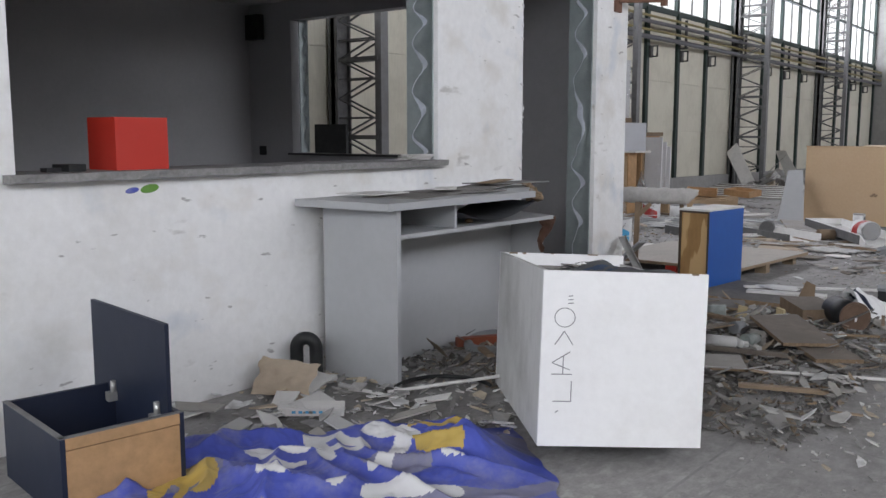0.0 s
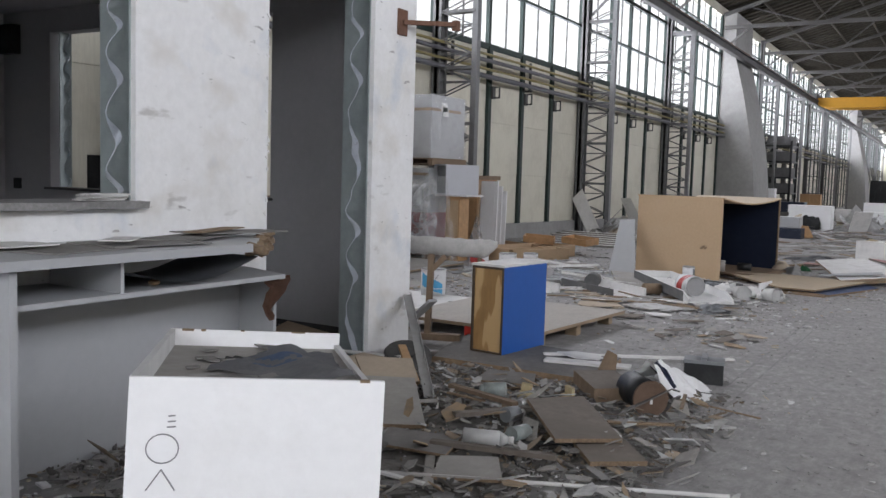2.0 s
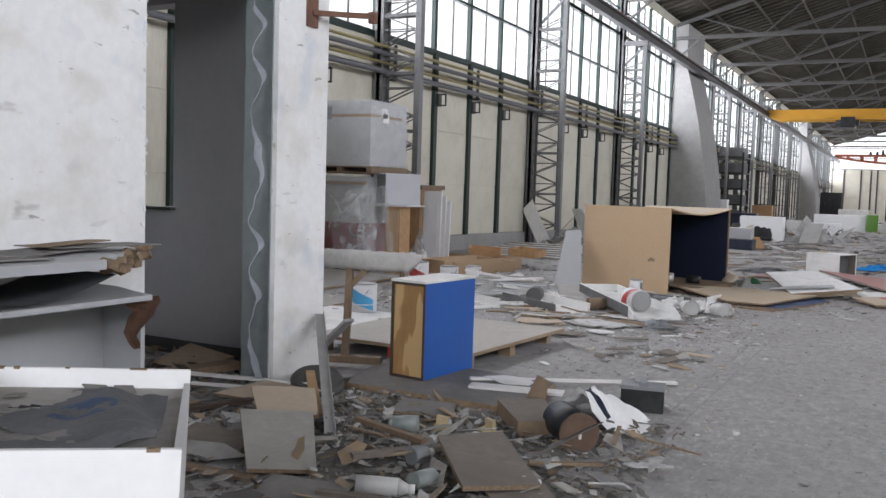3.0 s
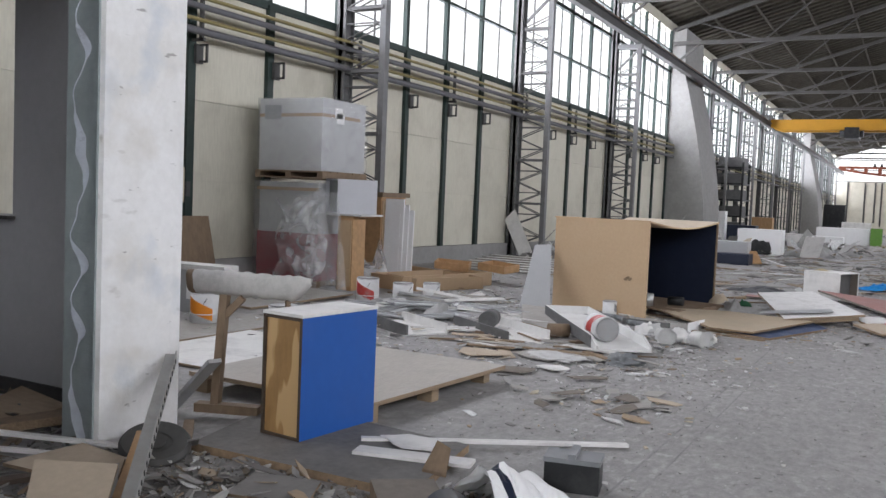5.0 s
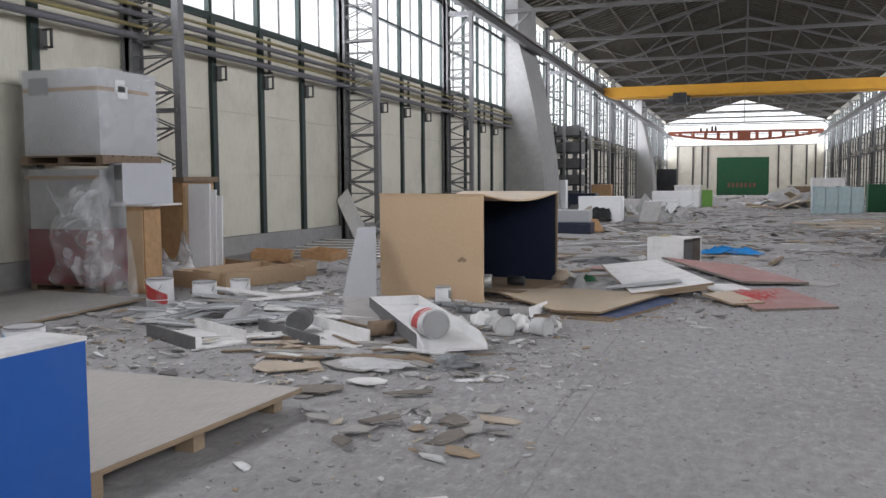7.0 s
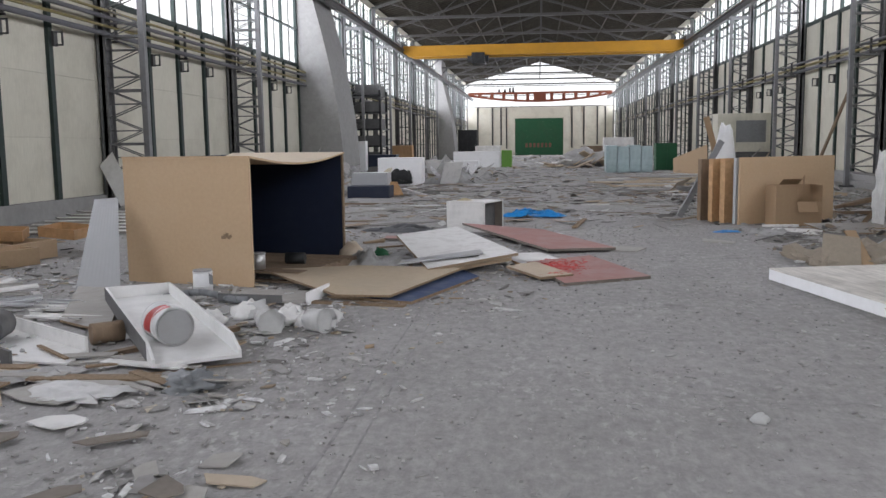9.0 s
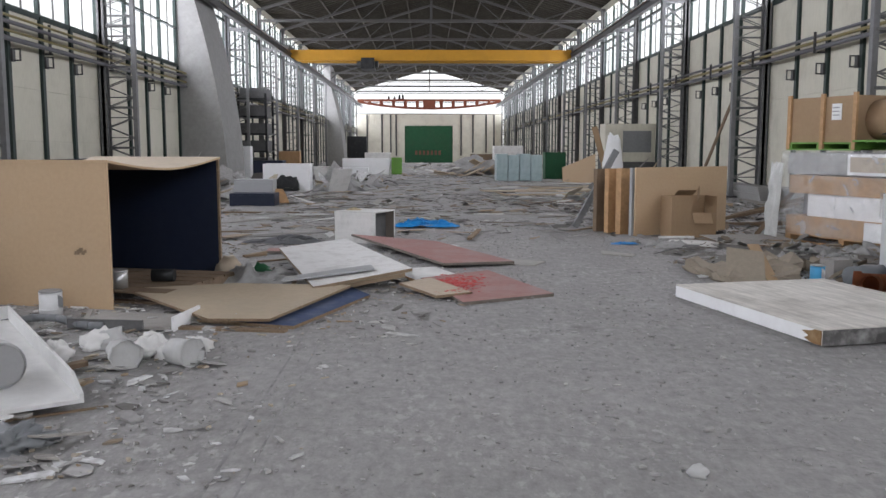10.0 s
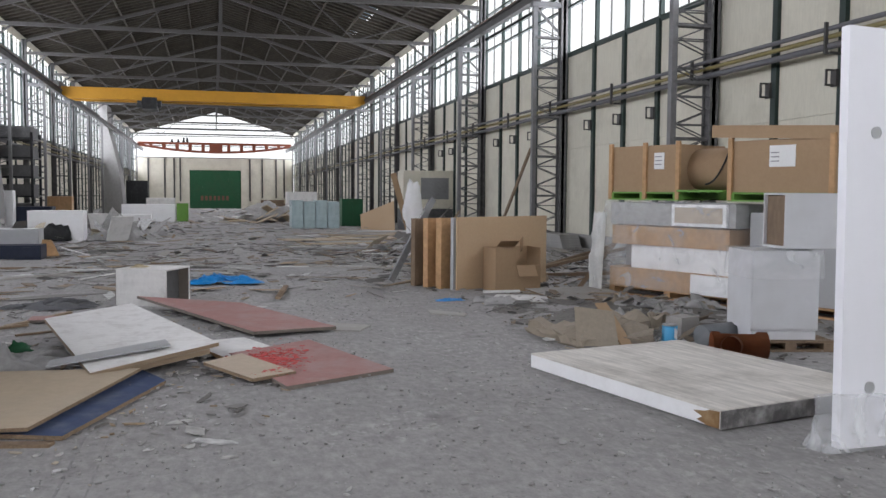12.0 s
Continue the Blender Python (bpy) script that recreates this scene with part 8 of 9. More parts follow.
# ---- east side ----
def east_side():
    rnd = random.Random(41)
    # thick white slab on the floor
    t = thing("foam_slab", pose(1.8, 12.86, 0.012, 0, 0, 12.5), "thick white panel with dirty top lying on the floor", "panel")
    W, L_, th = 1.55, 2.08, 0.1
    bm = bmesh.new()
    bx(bm, 0, 0, 0, W, L_, th)
    bmesh.ops.subdivide_edges(bm, edges=bm.edges[:], cuts=3, use_grid_fill=True)
    for v in bm.verts:
        v.co += Vector((0.006 * noise.noise(v.co * 6), 0.006 * noise.noise(v.co * 7), 0))
    part("core", bm, M_WHITE, t, "white edge")
    bm = bmesh.new()
    bx(bm, 0.0, 0.0, th + 0.001, W, L_, th + 0.012)
    part("top_sheet", bm, M_SLABTOP, t, "grey-brown scraped top skin")
    bm = bmesh.new()
    bx(bm, 0.0, -0.012, 0.0, W, -0.001, th + 0.008)
    part("end_strip", bm, M_GREYEND, t, "grimy grey end strip")
    bm = bmesh.new()
    rs = random.Random(8)
    vs = prism(bm, [(0.002, 0.002), (0.1, 0.0), (0.19, 0.02), (0.14, 0.045), (0.22, 0.07), (0.12, 0.085), (0.08, 0.1), (0.002, 0.104)], 0, 0.005)
    for v in vs:
        v.co = Vector((-0.001 - v.co.z, v.co.x + rs.uniform(0, 0.008), v.co.y))
    part("stain_patch", bm, M_OCHRE, t, "ochre glue stain")
    # tall white panel with holes, wrapped at its foot
    t = thing("tall_white_panel", pose(2.17, 12.28, 0.03, -2, 1.2, 6), "tall smooth white panel with bolt holes, standing upright", "panel")
    bm = bmesh.new()
    W, Hh, th = 1.1, 2.3, 0.06
    bx(bm, 0, 0, 0, W, th, Hh)
    soften(bm, 0.006)
    part("panel", bm, M_SMOOTHWHITE, t)
    for z in (0.33, 1.73):
        bm = bmesh.new()
        tube(bm, (0.2, -0.003, z), (0.2, 0.01, z), 0.032, 20)
        hole = part("hole", bm, M_GREYBOX, t)
        bm = bmesh.new()
        tube(bm, (0.2, -0.004, z), (0.2, 0.0, z), 0.036, 20, caps=False)
        part("hole_rim", bm, M_TIN, hole)
    film_over(t, -0.06, -0.07, -0.02, W + 0.06, 0.12, 0.3, 5.0, M_FILM_THICK, amp=0.09, skirt=0.3)
    # wrapped stack in a row along the wall, crates on top
    O = pose(4.35, 19.8, 0, 0, 0, -69.5)
    pallet("pallet", O @ pose(0, 0, 0), 2.1, 1.0, M_PINE, "raw wooden pallet under the wrapped stack", 6, 0.12)
    t = thing("wrapped_stack", O @ pose(0.0, 0, 0.122), "stack of wooden boards and white foam under torn plastic wrap", "stack")
    for nm, b, mt, lab in (("wood_layer", (0.0, 0.0, 0.0, 2.05, 0.95, 0.26), M_PINE, "raw wood layer"), ("white_layer", (0.35, 0.06, 0.262, 2.05, 0.95, 0.58), M_WHITE, "white foam layer"), ("white_layer", (0.02, 0.3, 0.262, 0.345, 0.9, 0.58), M_GREYBOX, "grey block"),
                           ("wood_layer", (0.02, 0.02, 0.582, 2.0, 0.95, 0.84), M_PINE, "raw wood layer"), ("grey_layer", (0.0, 0.0, 0.86, 2.1, 0.98, 1.16), M_PILEGREY, "dusty grey layer")):
        bm = bmesh.new()
        bx(bm, *b)
        soften(bm, 0.012)
        part(nm, bm, mt, t, lab)
    bm = bmesh.new()
    bx(bm, 1.45, -0.03, 0.0, 2.06, 0.0, 0.25)
    part("white_end", bm, M_WHITE, t, "white board end")
    bm = bmesh.new()
    bx(bm, 1.15, -0.06, 0.87, 2.0, -0.01, 1.15)
    part("white_tray", bm, M_WHITE, t, "white shallow tray")
    bm = bmesh.new()
    bx(bm, 1.2, -0.065, 0.91, 1.95, -0.0605, 1.11)
    part("tray_inset", bm, M_CARDPALE, t)
    film_over(t, -0.03, -0.08, 0.0, 2.14, 1.0, 1.19, 7.0, M_FILM, amp=0.06)
    bm = bmesh.new()
    crumple(bm, 0.27, 1.15, 0.1, 21, 22, 0.03, 3)
    ob = finish("white_sack", bm, M_CURTAIN)
    ob.matrix_basis = O @ pose(-0.12, -0.12, 0.56, 86, 0, -4)
    tagged(ob, "creased white sack hanging on the wrapped stack", "sack")
    # green pallets and crates
    for k, (x, w) in enumerate(((0.0, 1.25), (2.0, 1.4))):
        pallet("green_pallet", O @ pose(x, -0.05, 1.32), w, 1.0, M_GREENPAL, "bright green painted pallet under a crate", 5, 0.11, "green pallets")
        t = thing("cardboard_crate", O @ pose(x, -0.05, 1.432), "cardboard crate with raw wood posts and a paper label", "crate", "crates on green pallets")
        bm = bmesh.new()
        bx(bm, 0.02, 0.03, 0, w - 0.02, 0.95, 0.62)
        soften(bm, 0.008)
        part("body", bm, M_CARD, t)
        for px in (0.0, w * 0.5, w - 0.06) if k == 0 else (0.0, w - 0.06):
            bm = bmesh.new()
            bx(bm, px, -0.01, -0.1, px + 0.06, 0.028, 0.66)
            part("post", bm, M_PINE, t)
        bm = bmesh.new()
        lx = w * 0.64 if k == 0 else w * 0.4
        bx(bm, lx, 0.024, 0.3, lx + (0.17 if k == 0 else 0.34), 0.0295, 0.52 if k == 0 else 0.55)
        sheet = part("label", bm, M_PAPER, t, "white paper label")
        for j in range(3):
            bm = bmesh.new()
            bx(bm, lx + 0.02, 0.0215, 0.36 + 0.05 * j, lx + 0.13, 0.0238, 0.372 + 0.05 * j)
            part("print_line", bm, M_INK, sheet)
    t = thing("cardboard_roll", O @ pose(1.25, 0.3, 1.47), "large brown cardboard tube between the crates", "tube")
    bm = bmesh.new()
    tube(bm, (-0.05, 0.1, 0.26), (0.8, 0.1, 0.26), 0.27, 30, caps=True)
    part("tube", bm, M_CARD, t)
    bm = bmesh.new()
    bx(bm, 0, -0.4, -0.04, 0.72, 0.5, -0.012)
    part("cradle", bm, M_GREENPAL, t)
    bm = bmesh.new()
    for a, b in zip([(0.3 + 0.06 * i, -0.2, 0.06 + 0.012 * i * i) for i in range(7)], [(0.3 + 0.06 * (i + 1), -0.2, 0.06 + 0.012 * (i + 1) ** 2) for i in range(7)]):
        tube(bm, a, b, 0.012, 6)
    part("strap", bm, M_BLACK, t)
    bm = bmesh.new()
    bx(bm, -0.15, -0.05, 0, 1.5, 1.0, 0.03)
    bx(bm, -0.15, -0.05, -0.12, 1.5, -0.03, 0.0)
    single("crate_lid", bm, M_CARD, O @ pose(1.95, -0.06, 2.22, 2, 3, 3), "loose brown crate lid askew on top", "lid")
    bm = bmesh.new()
    tube(bm, (0, 0, 0.26), (0.6, 0.2, 0.26), 0.26, 24)
    single("dark_roll", bm, M_GREYSIDE, O @ pose(3.5, 0.5, 1.2), "dark grey roll behind the crate", "roll")
    pallet("pallet", O @ pose(2.2, 0.1, 0), 1.4, 1.0, M_PINE, "raw wooden pallet behind the white cupboard", 6, 0.12)
    bm = bmesh.new()
    bx(bm, 0, 0, 0, 1.35, 0.9, 1.06)
    soften(bm, 0.01)
    single("grey_carton", bm, M_GREYBOX, O @ pose(2.2, 0.15, 0.122), "tall grey carton behind the white cupboard", "carton")
    # white cupboards in front
    pallet("pallet", pose(3.5, 15.15, 0, 0, 0, -12), 0.8, 0.7, M_OLDWOOD, "small worn pallet under the white cupboard", 4, 0.1)
    t = thing("white_cupboard", pose(3.56, 15.2, 0.102, 0, 0, -12), "white kitchen base cupboard wrapped in film", "cupboard")
    bm = bmesh.new()
    bx(bm, 0, 0, 0.08, 0.62, 0.58, 0.8)
    soften(bm, 0.005)
    part("body", bm, M_CUPBOARD, t)
    bm = bmesh.new()
    bx(bm, 0.005, -0.02, 0.1, 0.5, -0.001, 0.79)
    soften(bm, 0.004)
    part("door", bm, M_CUPBOARD, t)
    bm = bmesh.new()
    bx(bm, 0.02, 0.0, 0, 0.6, 0.56, 0.078)
    part("plinth", bm, M_CUPBOARD, t)
    film_over(t, -0.015, -0.04, 0.55, 0.64, 0.6, 0.815, 12.0, M_FILM, amp=0.02)
    t = thing("white_wall_unit", pose(3.85, 15.15, 0.925, 0, 0, -8), "white wall unit with an open end on the cupboard", "cupboard")
    for nm, b, mt in (("side", (0, 0, 0, 0.5, 0.018, 0.5), M_CUPBOARD), ("side", (0, 0.4, 0, 0.5, 0.418, 0.5), M_CUPBOARD), ("top", (0, 0.018, 0.482, 0.5, 0.4, 0.5), M_CUPBOARD), ("bottom", (0, 0.018, 0, 0.5, 0.4, 0.018), M_CUPBOARD), ("back", (0.482, 0.018, 0.018, 0.5, 0.4, 0.482), M_CUPBOARD), ("inside", (0.03, 0.02, 0.02, 0.05, 0.398, 0.48), M_OLDWOOD)):
        bm = bmesh.new()
        bx(bm, *b)
        part(nm, bm, mt, t)
    # pipe fittings and tins
    t = thing("pipe_fitting", pose(3.05, 15.0, 0.11, 0, 0, -20), "orange-brown plastic pipe junction on the floor", "pipe fitting")
    bm = bmesh.new()
    tube(bm, (0, 0, 0), (0.42, 0, 0), 0.1, 24, caps=False)
    tube(bm, (0.38, 0, 0), (0.46, 0, 0), 0.118, 24, caps=False)
    tube(bm, (0.0, 0, 0), (0.06, 0, 0), 0.118, 24, caps=False)
    bmesh.ops.solidify(bm, geom=bm.faces[:], thickness=0.008)
    part("barrel", bm, M_COPPER, t)
    bm = bmesh.new()
    tube(bm, (0.18, -0.02, 0.0), (0.1, -0.26, 0.03), 0.085, 24, caps=False)
    bmesh.ops.solidify(bm, geom=bm.faces[:], thickness=0.008)
    part("branch", bm, M_COPPER, t)
    bm = bmesh.new()
    tube(bm, (0, 0, 0), (0.45, 0.15, 0), 0.1, 22)
    single("grey_pipe", bm, M_GREYPLASTIC, pose(3.25, 15.5, 0.1), "short grey plastic pipe behind the fitting", "pipe")
    paint_can(pose(2.95, 15.55, 0, 0, 0, 10), 0.07, 0.2, M_CANBLUE, M_CANWHITE, "small light blue tin standing on the floor", True, False)
    bm = bmesh.new()
    bx(bm, 0, 0, 0, 0.26, 0.2, 0.2)
    soften(bm, 0.01)
    single("small_carton", bm, M_DUSTBOARD, pose(3.3, 15.95, 0, 0, 0, 20), "small dusty carton on the floor", "carton")
    # folded cartons and paper bags
    def crushed_carton(x, y, z, rx, ry, rz, w, l, h, seed):
        rc = random.Random(seed)
        bm = bmesh.new()
        bx(bm, -w / 2, -l / 2, 0, w / 2, l / 2, h)
        bmesh.ops.subdivide_edges(bm, edges=bm.edges[:], cuts=2, use_grid_fill=True)
        for v in bm.verts:
            dent = 0.5 + 0.5 * noise.noise(v.co * 4 + Vector((seed, 0, 0)))
            v.co = Vector((v.co.x + rc.uniform(-0.03, 0.03), v.co.y + rc.uniform(-0.03, 0.03), v.co.z * dent + (rc.uniform(-0.02, 0.03) if v.co.z > 0.01 else 0)))
        single("crushed_carton", bm, M_SACKPAPER, pose(x, y, z, rx, ry, rz), "crushed grey-brown cardboard carton on the rubble", "carton", "crushed cartons")
    for k, (x, y, rz, w, l, h) in enumerate(((2.3, 15.85, 10, 0.5, 0.42, 0.3), (2.62, 15.75, -18, 0.42, 0.36, 0.26), (2.2, 16.35, 30, 0.6, 0.4, 0.22), (2.75, 16.3, 5, 0.46, 0.5, 0.34), (3.2, 16.6, 40, 0.4, 0.4, 0.24))):
        crushed_carton(x, y, 0.01, 3 * (k % 3), -4 + 3 * k, rz, w, l, h, 50 + k)
    board("folded_cardboard", [(2.05, 15.6, 0.02), (2.42, 15.5, 0.02), (2.5, 15.8, 0.3), (2.15, 15.9, 0.34)], 0.012, [M_SACKPAPER, M_SACKPAPER], "folded brown cardboard propped on the cartons", "cardboard")
    board("folded_cardboard", [(2.45, 15.5, 0.02), (2.56, 15.5, 0.02), (2.5, 15.95, 0.36), (2.38, 15.95, 0.36)], 0.015, [M_CARD, M_CARD], "narrow brown cardboard strip propped on the cartons", "cardboard")
    for k in range(14):
        x, y = rnd.uniform(2.2, 4.9), rnd.uniform(15.6, 19.2)
        if x > 3.4 and y < 16.4:
            continue
        bm = bmesh.new()
        s = rnd.uniform(0.14, 0.34)
        crumple(bm, s * 2.3, s * 1.8, s * 0.38, 60 + k, 24, 0.35, 8)
        single("film_clump", bm, rnd.choice([M_PILEGREY, M_SACKPAPER, M_PILEGREY, M_FILM_THICK]), pose(x, y, 0.0, 0, 0, rnd.uniform(0, 360)), "clump of dusty plastic film on the floor", "film", "film clumps on the east side")
    # upright boards with a carton
    F = pose(2.26, 20.41, 0, 0, 0, 27)
    for k, (dy, th, mt, lab) in enumerate(((0.0, 0.03, M_HARDBOARD, "tan hardboard sheet standing upright"), (0.06, 0.06, M_GREYBOX, "grey-edged sheet standing upright"), (0.3, 0.12, M_PINE, "thick wooden panel standing upright"), (0.58, 0.1, M_PINE, "thick wooden panel standing upright"), (0.85, 0.09, M_OLDWOOD, "thick wooden panel standing upright"))):
        bm = bmesh.new()
        bx(bm, 0 - 0.02 * k, dy, 0, 1.9 - 0.05 * k, dy + th, 1.05 - 0.01 * k)
        soften(bm, 0.004)
        single("upright_panel", bm, mt, F, lab, "panel", "upright panels")
    t = thing("cardboard_box", pose(2.74, 20.1, 0, 0, 0, 8), "open brown cardboard box with raised flaps", "box")
    w, d, h, e = 0.72, 0.42, 0.62, 0.006
    for b in ((0, 0, 0, w * 0.45, e, h), (0, d - e, 0, w, d, h), (0, e, 0, e, d - e, h), (w - e, e, 0, w, d - e, h), (e, e, 0, w - e, d - e, e)):
        bm = bmesh.new()
        bx(bm, *b)
        part("side", bm, M_CARD, t)
    bm = bmesh.new()
    bx(bm, w * 0.45, 0, 0, w, e, h * 0.6)
    part("side", bm, M_CARD, t)
    for m2 in (pose(w * 0.62, 0.02, h - 0.02, 0, 12, 70), pose(w * 0.3, d, h - 0.005, 60, 0, 0), pose(w * 0.45, 0, h * 0.6, 150, 0, 0)):
        bm = bmesh.new()
        bx(bm, 0, 0, 0, 0.3, e, 0.18)
        ob = part("flap", bm, M_CARD, t)
        ob.matrix_basis = m2
    bm = bmesh.new()
    bar(bm, (0, 0, 0), (0.72, 0.2, 1.28), 0.1, 0.05)
    single("grey_post", bm, M_GREYSIDE2, pose(1.55, 21.7, 0.02), "grey metal post leaning beside the panels", "post")
    bm = bmesh.new()
    bar(bm, (0, 0, 0), (0.5, -1.9, 2.9), 0.1, 0.05)
    single("wood_plank", bm, M_OLDWOOD, pose(8.0, 36.3, fall(36)), "long brown plank leaning on the wall", "plank")
    for a, b in (((4.1, 20.3, 0.02), (4.55, 19.9, 0.8)), ((4.7, 23.5, 0.02), (6.9, 24.5, 0.3)), ((5.0, 24.0, 0.02), (7.3, 26.0, 0.25)), ((4.2, 22.2, 0.02), (6.0, 22.0, 0.06))):
        bm = bmesh.new()
        a, b = Vector(a), Vector(b)
        bar(bm, (0, 0, 0), b - a, 0.06, 0.05)
        single("wood_batten", bm, M_OLDWOOD, Matrix.Translation(a), "rough wooden batten among the rubbish", "batten", "battens on the east side")
    board("dirty_board", [(3.2, 18.9, 0.02), (4.3, 18.9, 0.02), (4.3, 20.0, 0.06), (3.1, 19.9, 0.06)], 0.02, [M_DUSTBOARD, M_CHIP], "dirty board among the film", "board", z=-0.01)
    board("dirty_board", [(2.3, 19.0, 0.01), (3.0, 18.7, 0.01), (3.2, 19.3, 0.02), (2.6, 19.6, 0.02)], 0.015, [M_WHITE_DUSTY, M_DUSTBOARD], "dusty white board on the floor", "board")
    # stacked timber against the east wall
    for k in range(6):
        bm = bmesh.new()
        bx(bm, 0, 0, 0, 0.55, 2.2, 0.06)
        single("stone_slab", bm, M_CONCRETE, pose(7.9, 30.2 + 0.05 * k, fall(31) + 0.062 * k, 0, 0, rnd.uniform(-2, 2)), "rough concrete slab stacked at the wall", "slab", "slabs stacked at the east wall")


M_CUPBOARD = surface("dusty_white_cupboard_paint", (0.6, 0.605, 0.62), 0.5, grain=16, amount=0.04, stain=2.0, dirt=0.45, dirt_col=(0.42, 0.41, 0.4), bump=0.04)
M_SLABTOP = surface("scraped_grey_skin", (0.62, 0.59, 0.54), 0.85, grain=3.2, amount=0.3, stain=1.1, dirt=1.0, dirt_col=(0.26, 0.235, 0.2), bump=0.3, stretch=(9, 0.8, 1))
M_GREYEND = surface("grimy_grey_end", (0.13, 0.125, 0.12), 0.8, grain=12, amount=0.3, stain=5, dirt=1.0, dirt_col=(0.5, 0.49, 0.47), bump=0.2)
M_OCHRE = surface("ochre_glue", (0.24, 0.14, 0.06), 0.7, grain=14, amount=0.2, stain=8, dirt=0.5, dirt_col=(0.5, 0.4, 0.25), bump=0.3)
M_SMOOTHWHITE = surface("smooth_white_plastic", (0.84, 0.84, 0.87), 0.4, grain=6, amount=0.015, stain=1.0, dirt=0.08, dirt_col=(0.6, 0.6, 0.6), bump=0.01)
M_SACKPAPER = surface("grey_brown_paper", (0.3, 0.255, 0.2), 0.95, grain=24, amount=0.12, stain=4, dirt=0.5, dirt_col=(0.2, 0.18, 0.155), bump=0.3)

east_side()


# ---- far part of the hall ----
def simple_cabinet(name, x, y, w, d, h, mt, label, cat="cabinet", doors=2, rz=0.0, front=None):
    t = thing(name, pose(x, y, fall(y), 0, 0, rz), label, cat)
    bm = bmesh.new()
    bx(bm, 0, 0, 0, w, d, h)
    soften(bm, 0.01)
    part("body", bm, mt, t)
    for k in range(doors):
        bm = bmesh.new()
        bx(bm, w * k / doors + 0.02, -0.02, 0.06, w * (k + 1) / doors - 0.02, -0.001, h - 0.04)
        part("door", bm, front or mt, t)
    return t


HEAPS = []


def far_hall():
    rnd = random.Random(77)
    simple_cabinet("navy_drawer_unit", -5.7, 28.3, 1.08, 0.7, 0.3, M_NAVY, "low navy drawer unit lying on the floor", doors=1)
    simple_cabinet("grey_drawer_unit", -5.72, 28.95, 0.95, 0.6, 0.62, M_GREYBOX, "pale grey cabinet lying behind the navy one", doors=1)
    board("pine_board", [(-4.9, 28.8, -0.05), (-4.4, 29.2, -0.06), (-4.6, 29.5, 0.25), (-5.2, 29.1, 0.3)], 0.03, [M_PINE, M_PINE], "raw pine board leaning on the cabinet", "board")
    t = simple_cabinet("white_chest", -6.25, 35.7, 1.5, 0.8, 0.92, M_WHITE, "white chest with a torn dark opening", doors=1)
    # no real hole: a black lump gives the dark of the torn opening
    bm = bmesh.new()
    blob(bm, 0.42, 0.1, 0.34, 3.0, 0.5, 14)
    ob = part("hole_shade", bm, M_BLACK, t, "black lump standing for the shaded inside of a torn opening")
    ob.matrix_basis = pose(0.75, -0.05, 0.05)
    for k, (x, y, sx, h) in enumerate(((-7.4, 30.5, 1.0, 0.8), (-7.0, 33.5, 1.2, 0.9), (-4.0, 37.5, 1.1, 0.6), (-4.3, 40.5, 1.3, 0.8), (-5.6, 42.0, 1.2, 0.9), (-3.3, 41.0, 0.9, 0.45), (-6.6, 46.0, 1.4, 1.0), (4.6, 27.5, 0.9, 0.4), (5.3, 29.5, 1.2, 0.5), (4.0, 30.5, 0.9, 0.35), (3.6, 26.2, 0.7, 0.3), (5.8, 33.5, 1.2, 0.5), (-8.0, 21.8, 0.5, 0.3))):
        bm = bmesh.new()
        crumple(bm, sx * 2.1, sx * 1.7, h * 0.6, 90 + k, 30, 0.25, 7)
        HEAPS.append((x, y, sx, h))
        single("film_lump", bm, M_PILEGREY, pose(x, y, fall(y) - 0.01), "grey dusty heap of plastic film and sheets", "heap", "film heaps in the hall")
    for k, (x, y, rz, tilt) in enumerate(((-3.9, 36.4, 30, 30), (-4.6, 39.0, -20, 24), (-5.4, 44, 15, 40), (-6.6, 38.5, 60, 50), (-7.6, 36, 80, 60), (-5.9, 48, 20, 50))):
        bm = bmesh.new()
        bx(bm, -0.34, 0, 0, 0.34, 0.03, 0.85)
        single("grey_sheet", bm, M_WHITE_DUSTY if k < 2 else M_PILEGREY, pose(x, y, fall(y) + 0.01, tilt, 0, rz), "pale sheet leaning in a far heap", "sheet", "sheets in the far heaps")
    simple_cabinet("white_counter", -5.9, 59, 2.8, 0.8, 0.95, M_WHITE, "long white counter in the far hall", "counter", 4)
    simple_cabinet("green_box", -3.02, 58.8, 0.6, 0.8, 1.0, M_GREENPAL, "bright green box at the counter end", "box", 1)
    simple_cabinet("white_crate_far", -6.0, 53.0, 2.0, 0.7, 0.5, M_WHITE, "low white crate in the far hall", "crate", 1)
    simple_cabinet("brown_cupboard", -8.1, 50.0, 1.0, 0.6, 1.35, M_PINE, "brown wooden cupboard by the wall", "cupboard", 2)
    t = thing("dark_rack", pose(-9.6, 48.2, fall(49)), "tall dark storage rack against the wall", "rack")
    for x in (0, 1.25):
        for y in (0, 1.8):
            bm = bmesh.new()
            bx(bm, x - 0.05, y - 0.05, 0, x + 0.05, y + 0.05, 4.0)
            part("post", bm, M_BLACK, t)
    for z in (0.5, 1.3, 2.1, 2.9, 3.7):
        bm = bmesh.new()
        bx(bm, -0.05, -0.05, z, 1.3, 1.85, z + 0.08)
        part("shelf", bm, M_BLACK, t)
        bm = bmesh.new()
        bx(bm, 0.05, 0.05, z + 0.082, 1.2, 1.7, z + 0.55)
        part("dark_load", bm, M_GREYSIDE, t)
    simple_cabinet("navy_box", -8.3, 44.3, 1.3, 0.9, 0.95, M_NAVY, "navy cabinet standing by the concrete pier", "cabinet", 2)
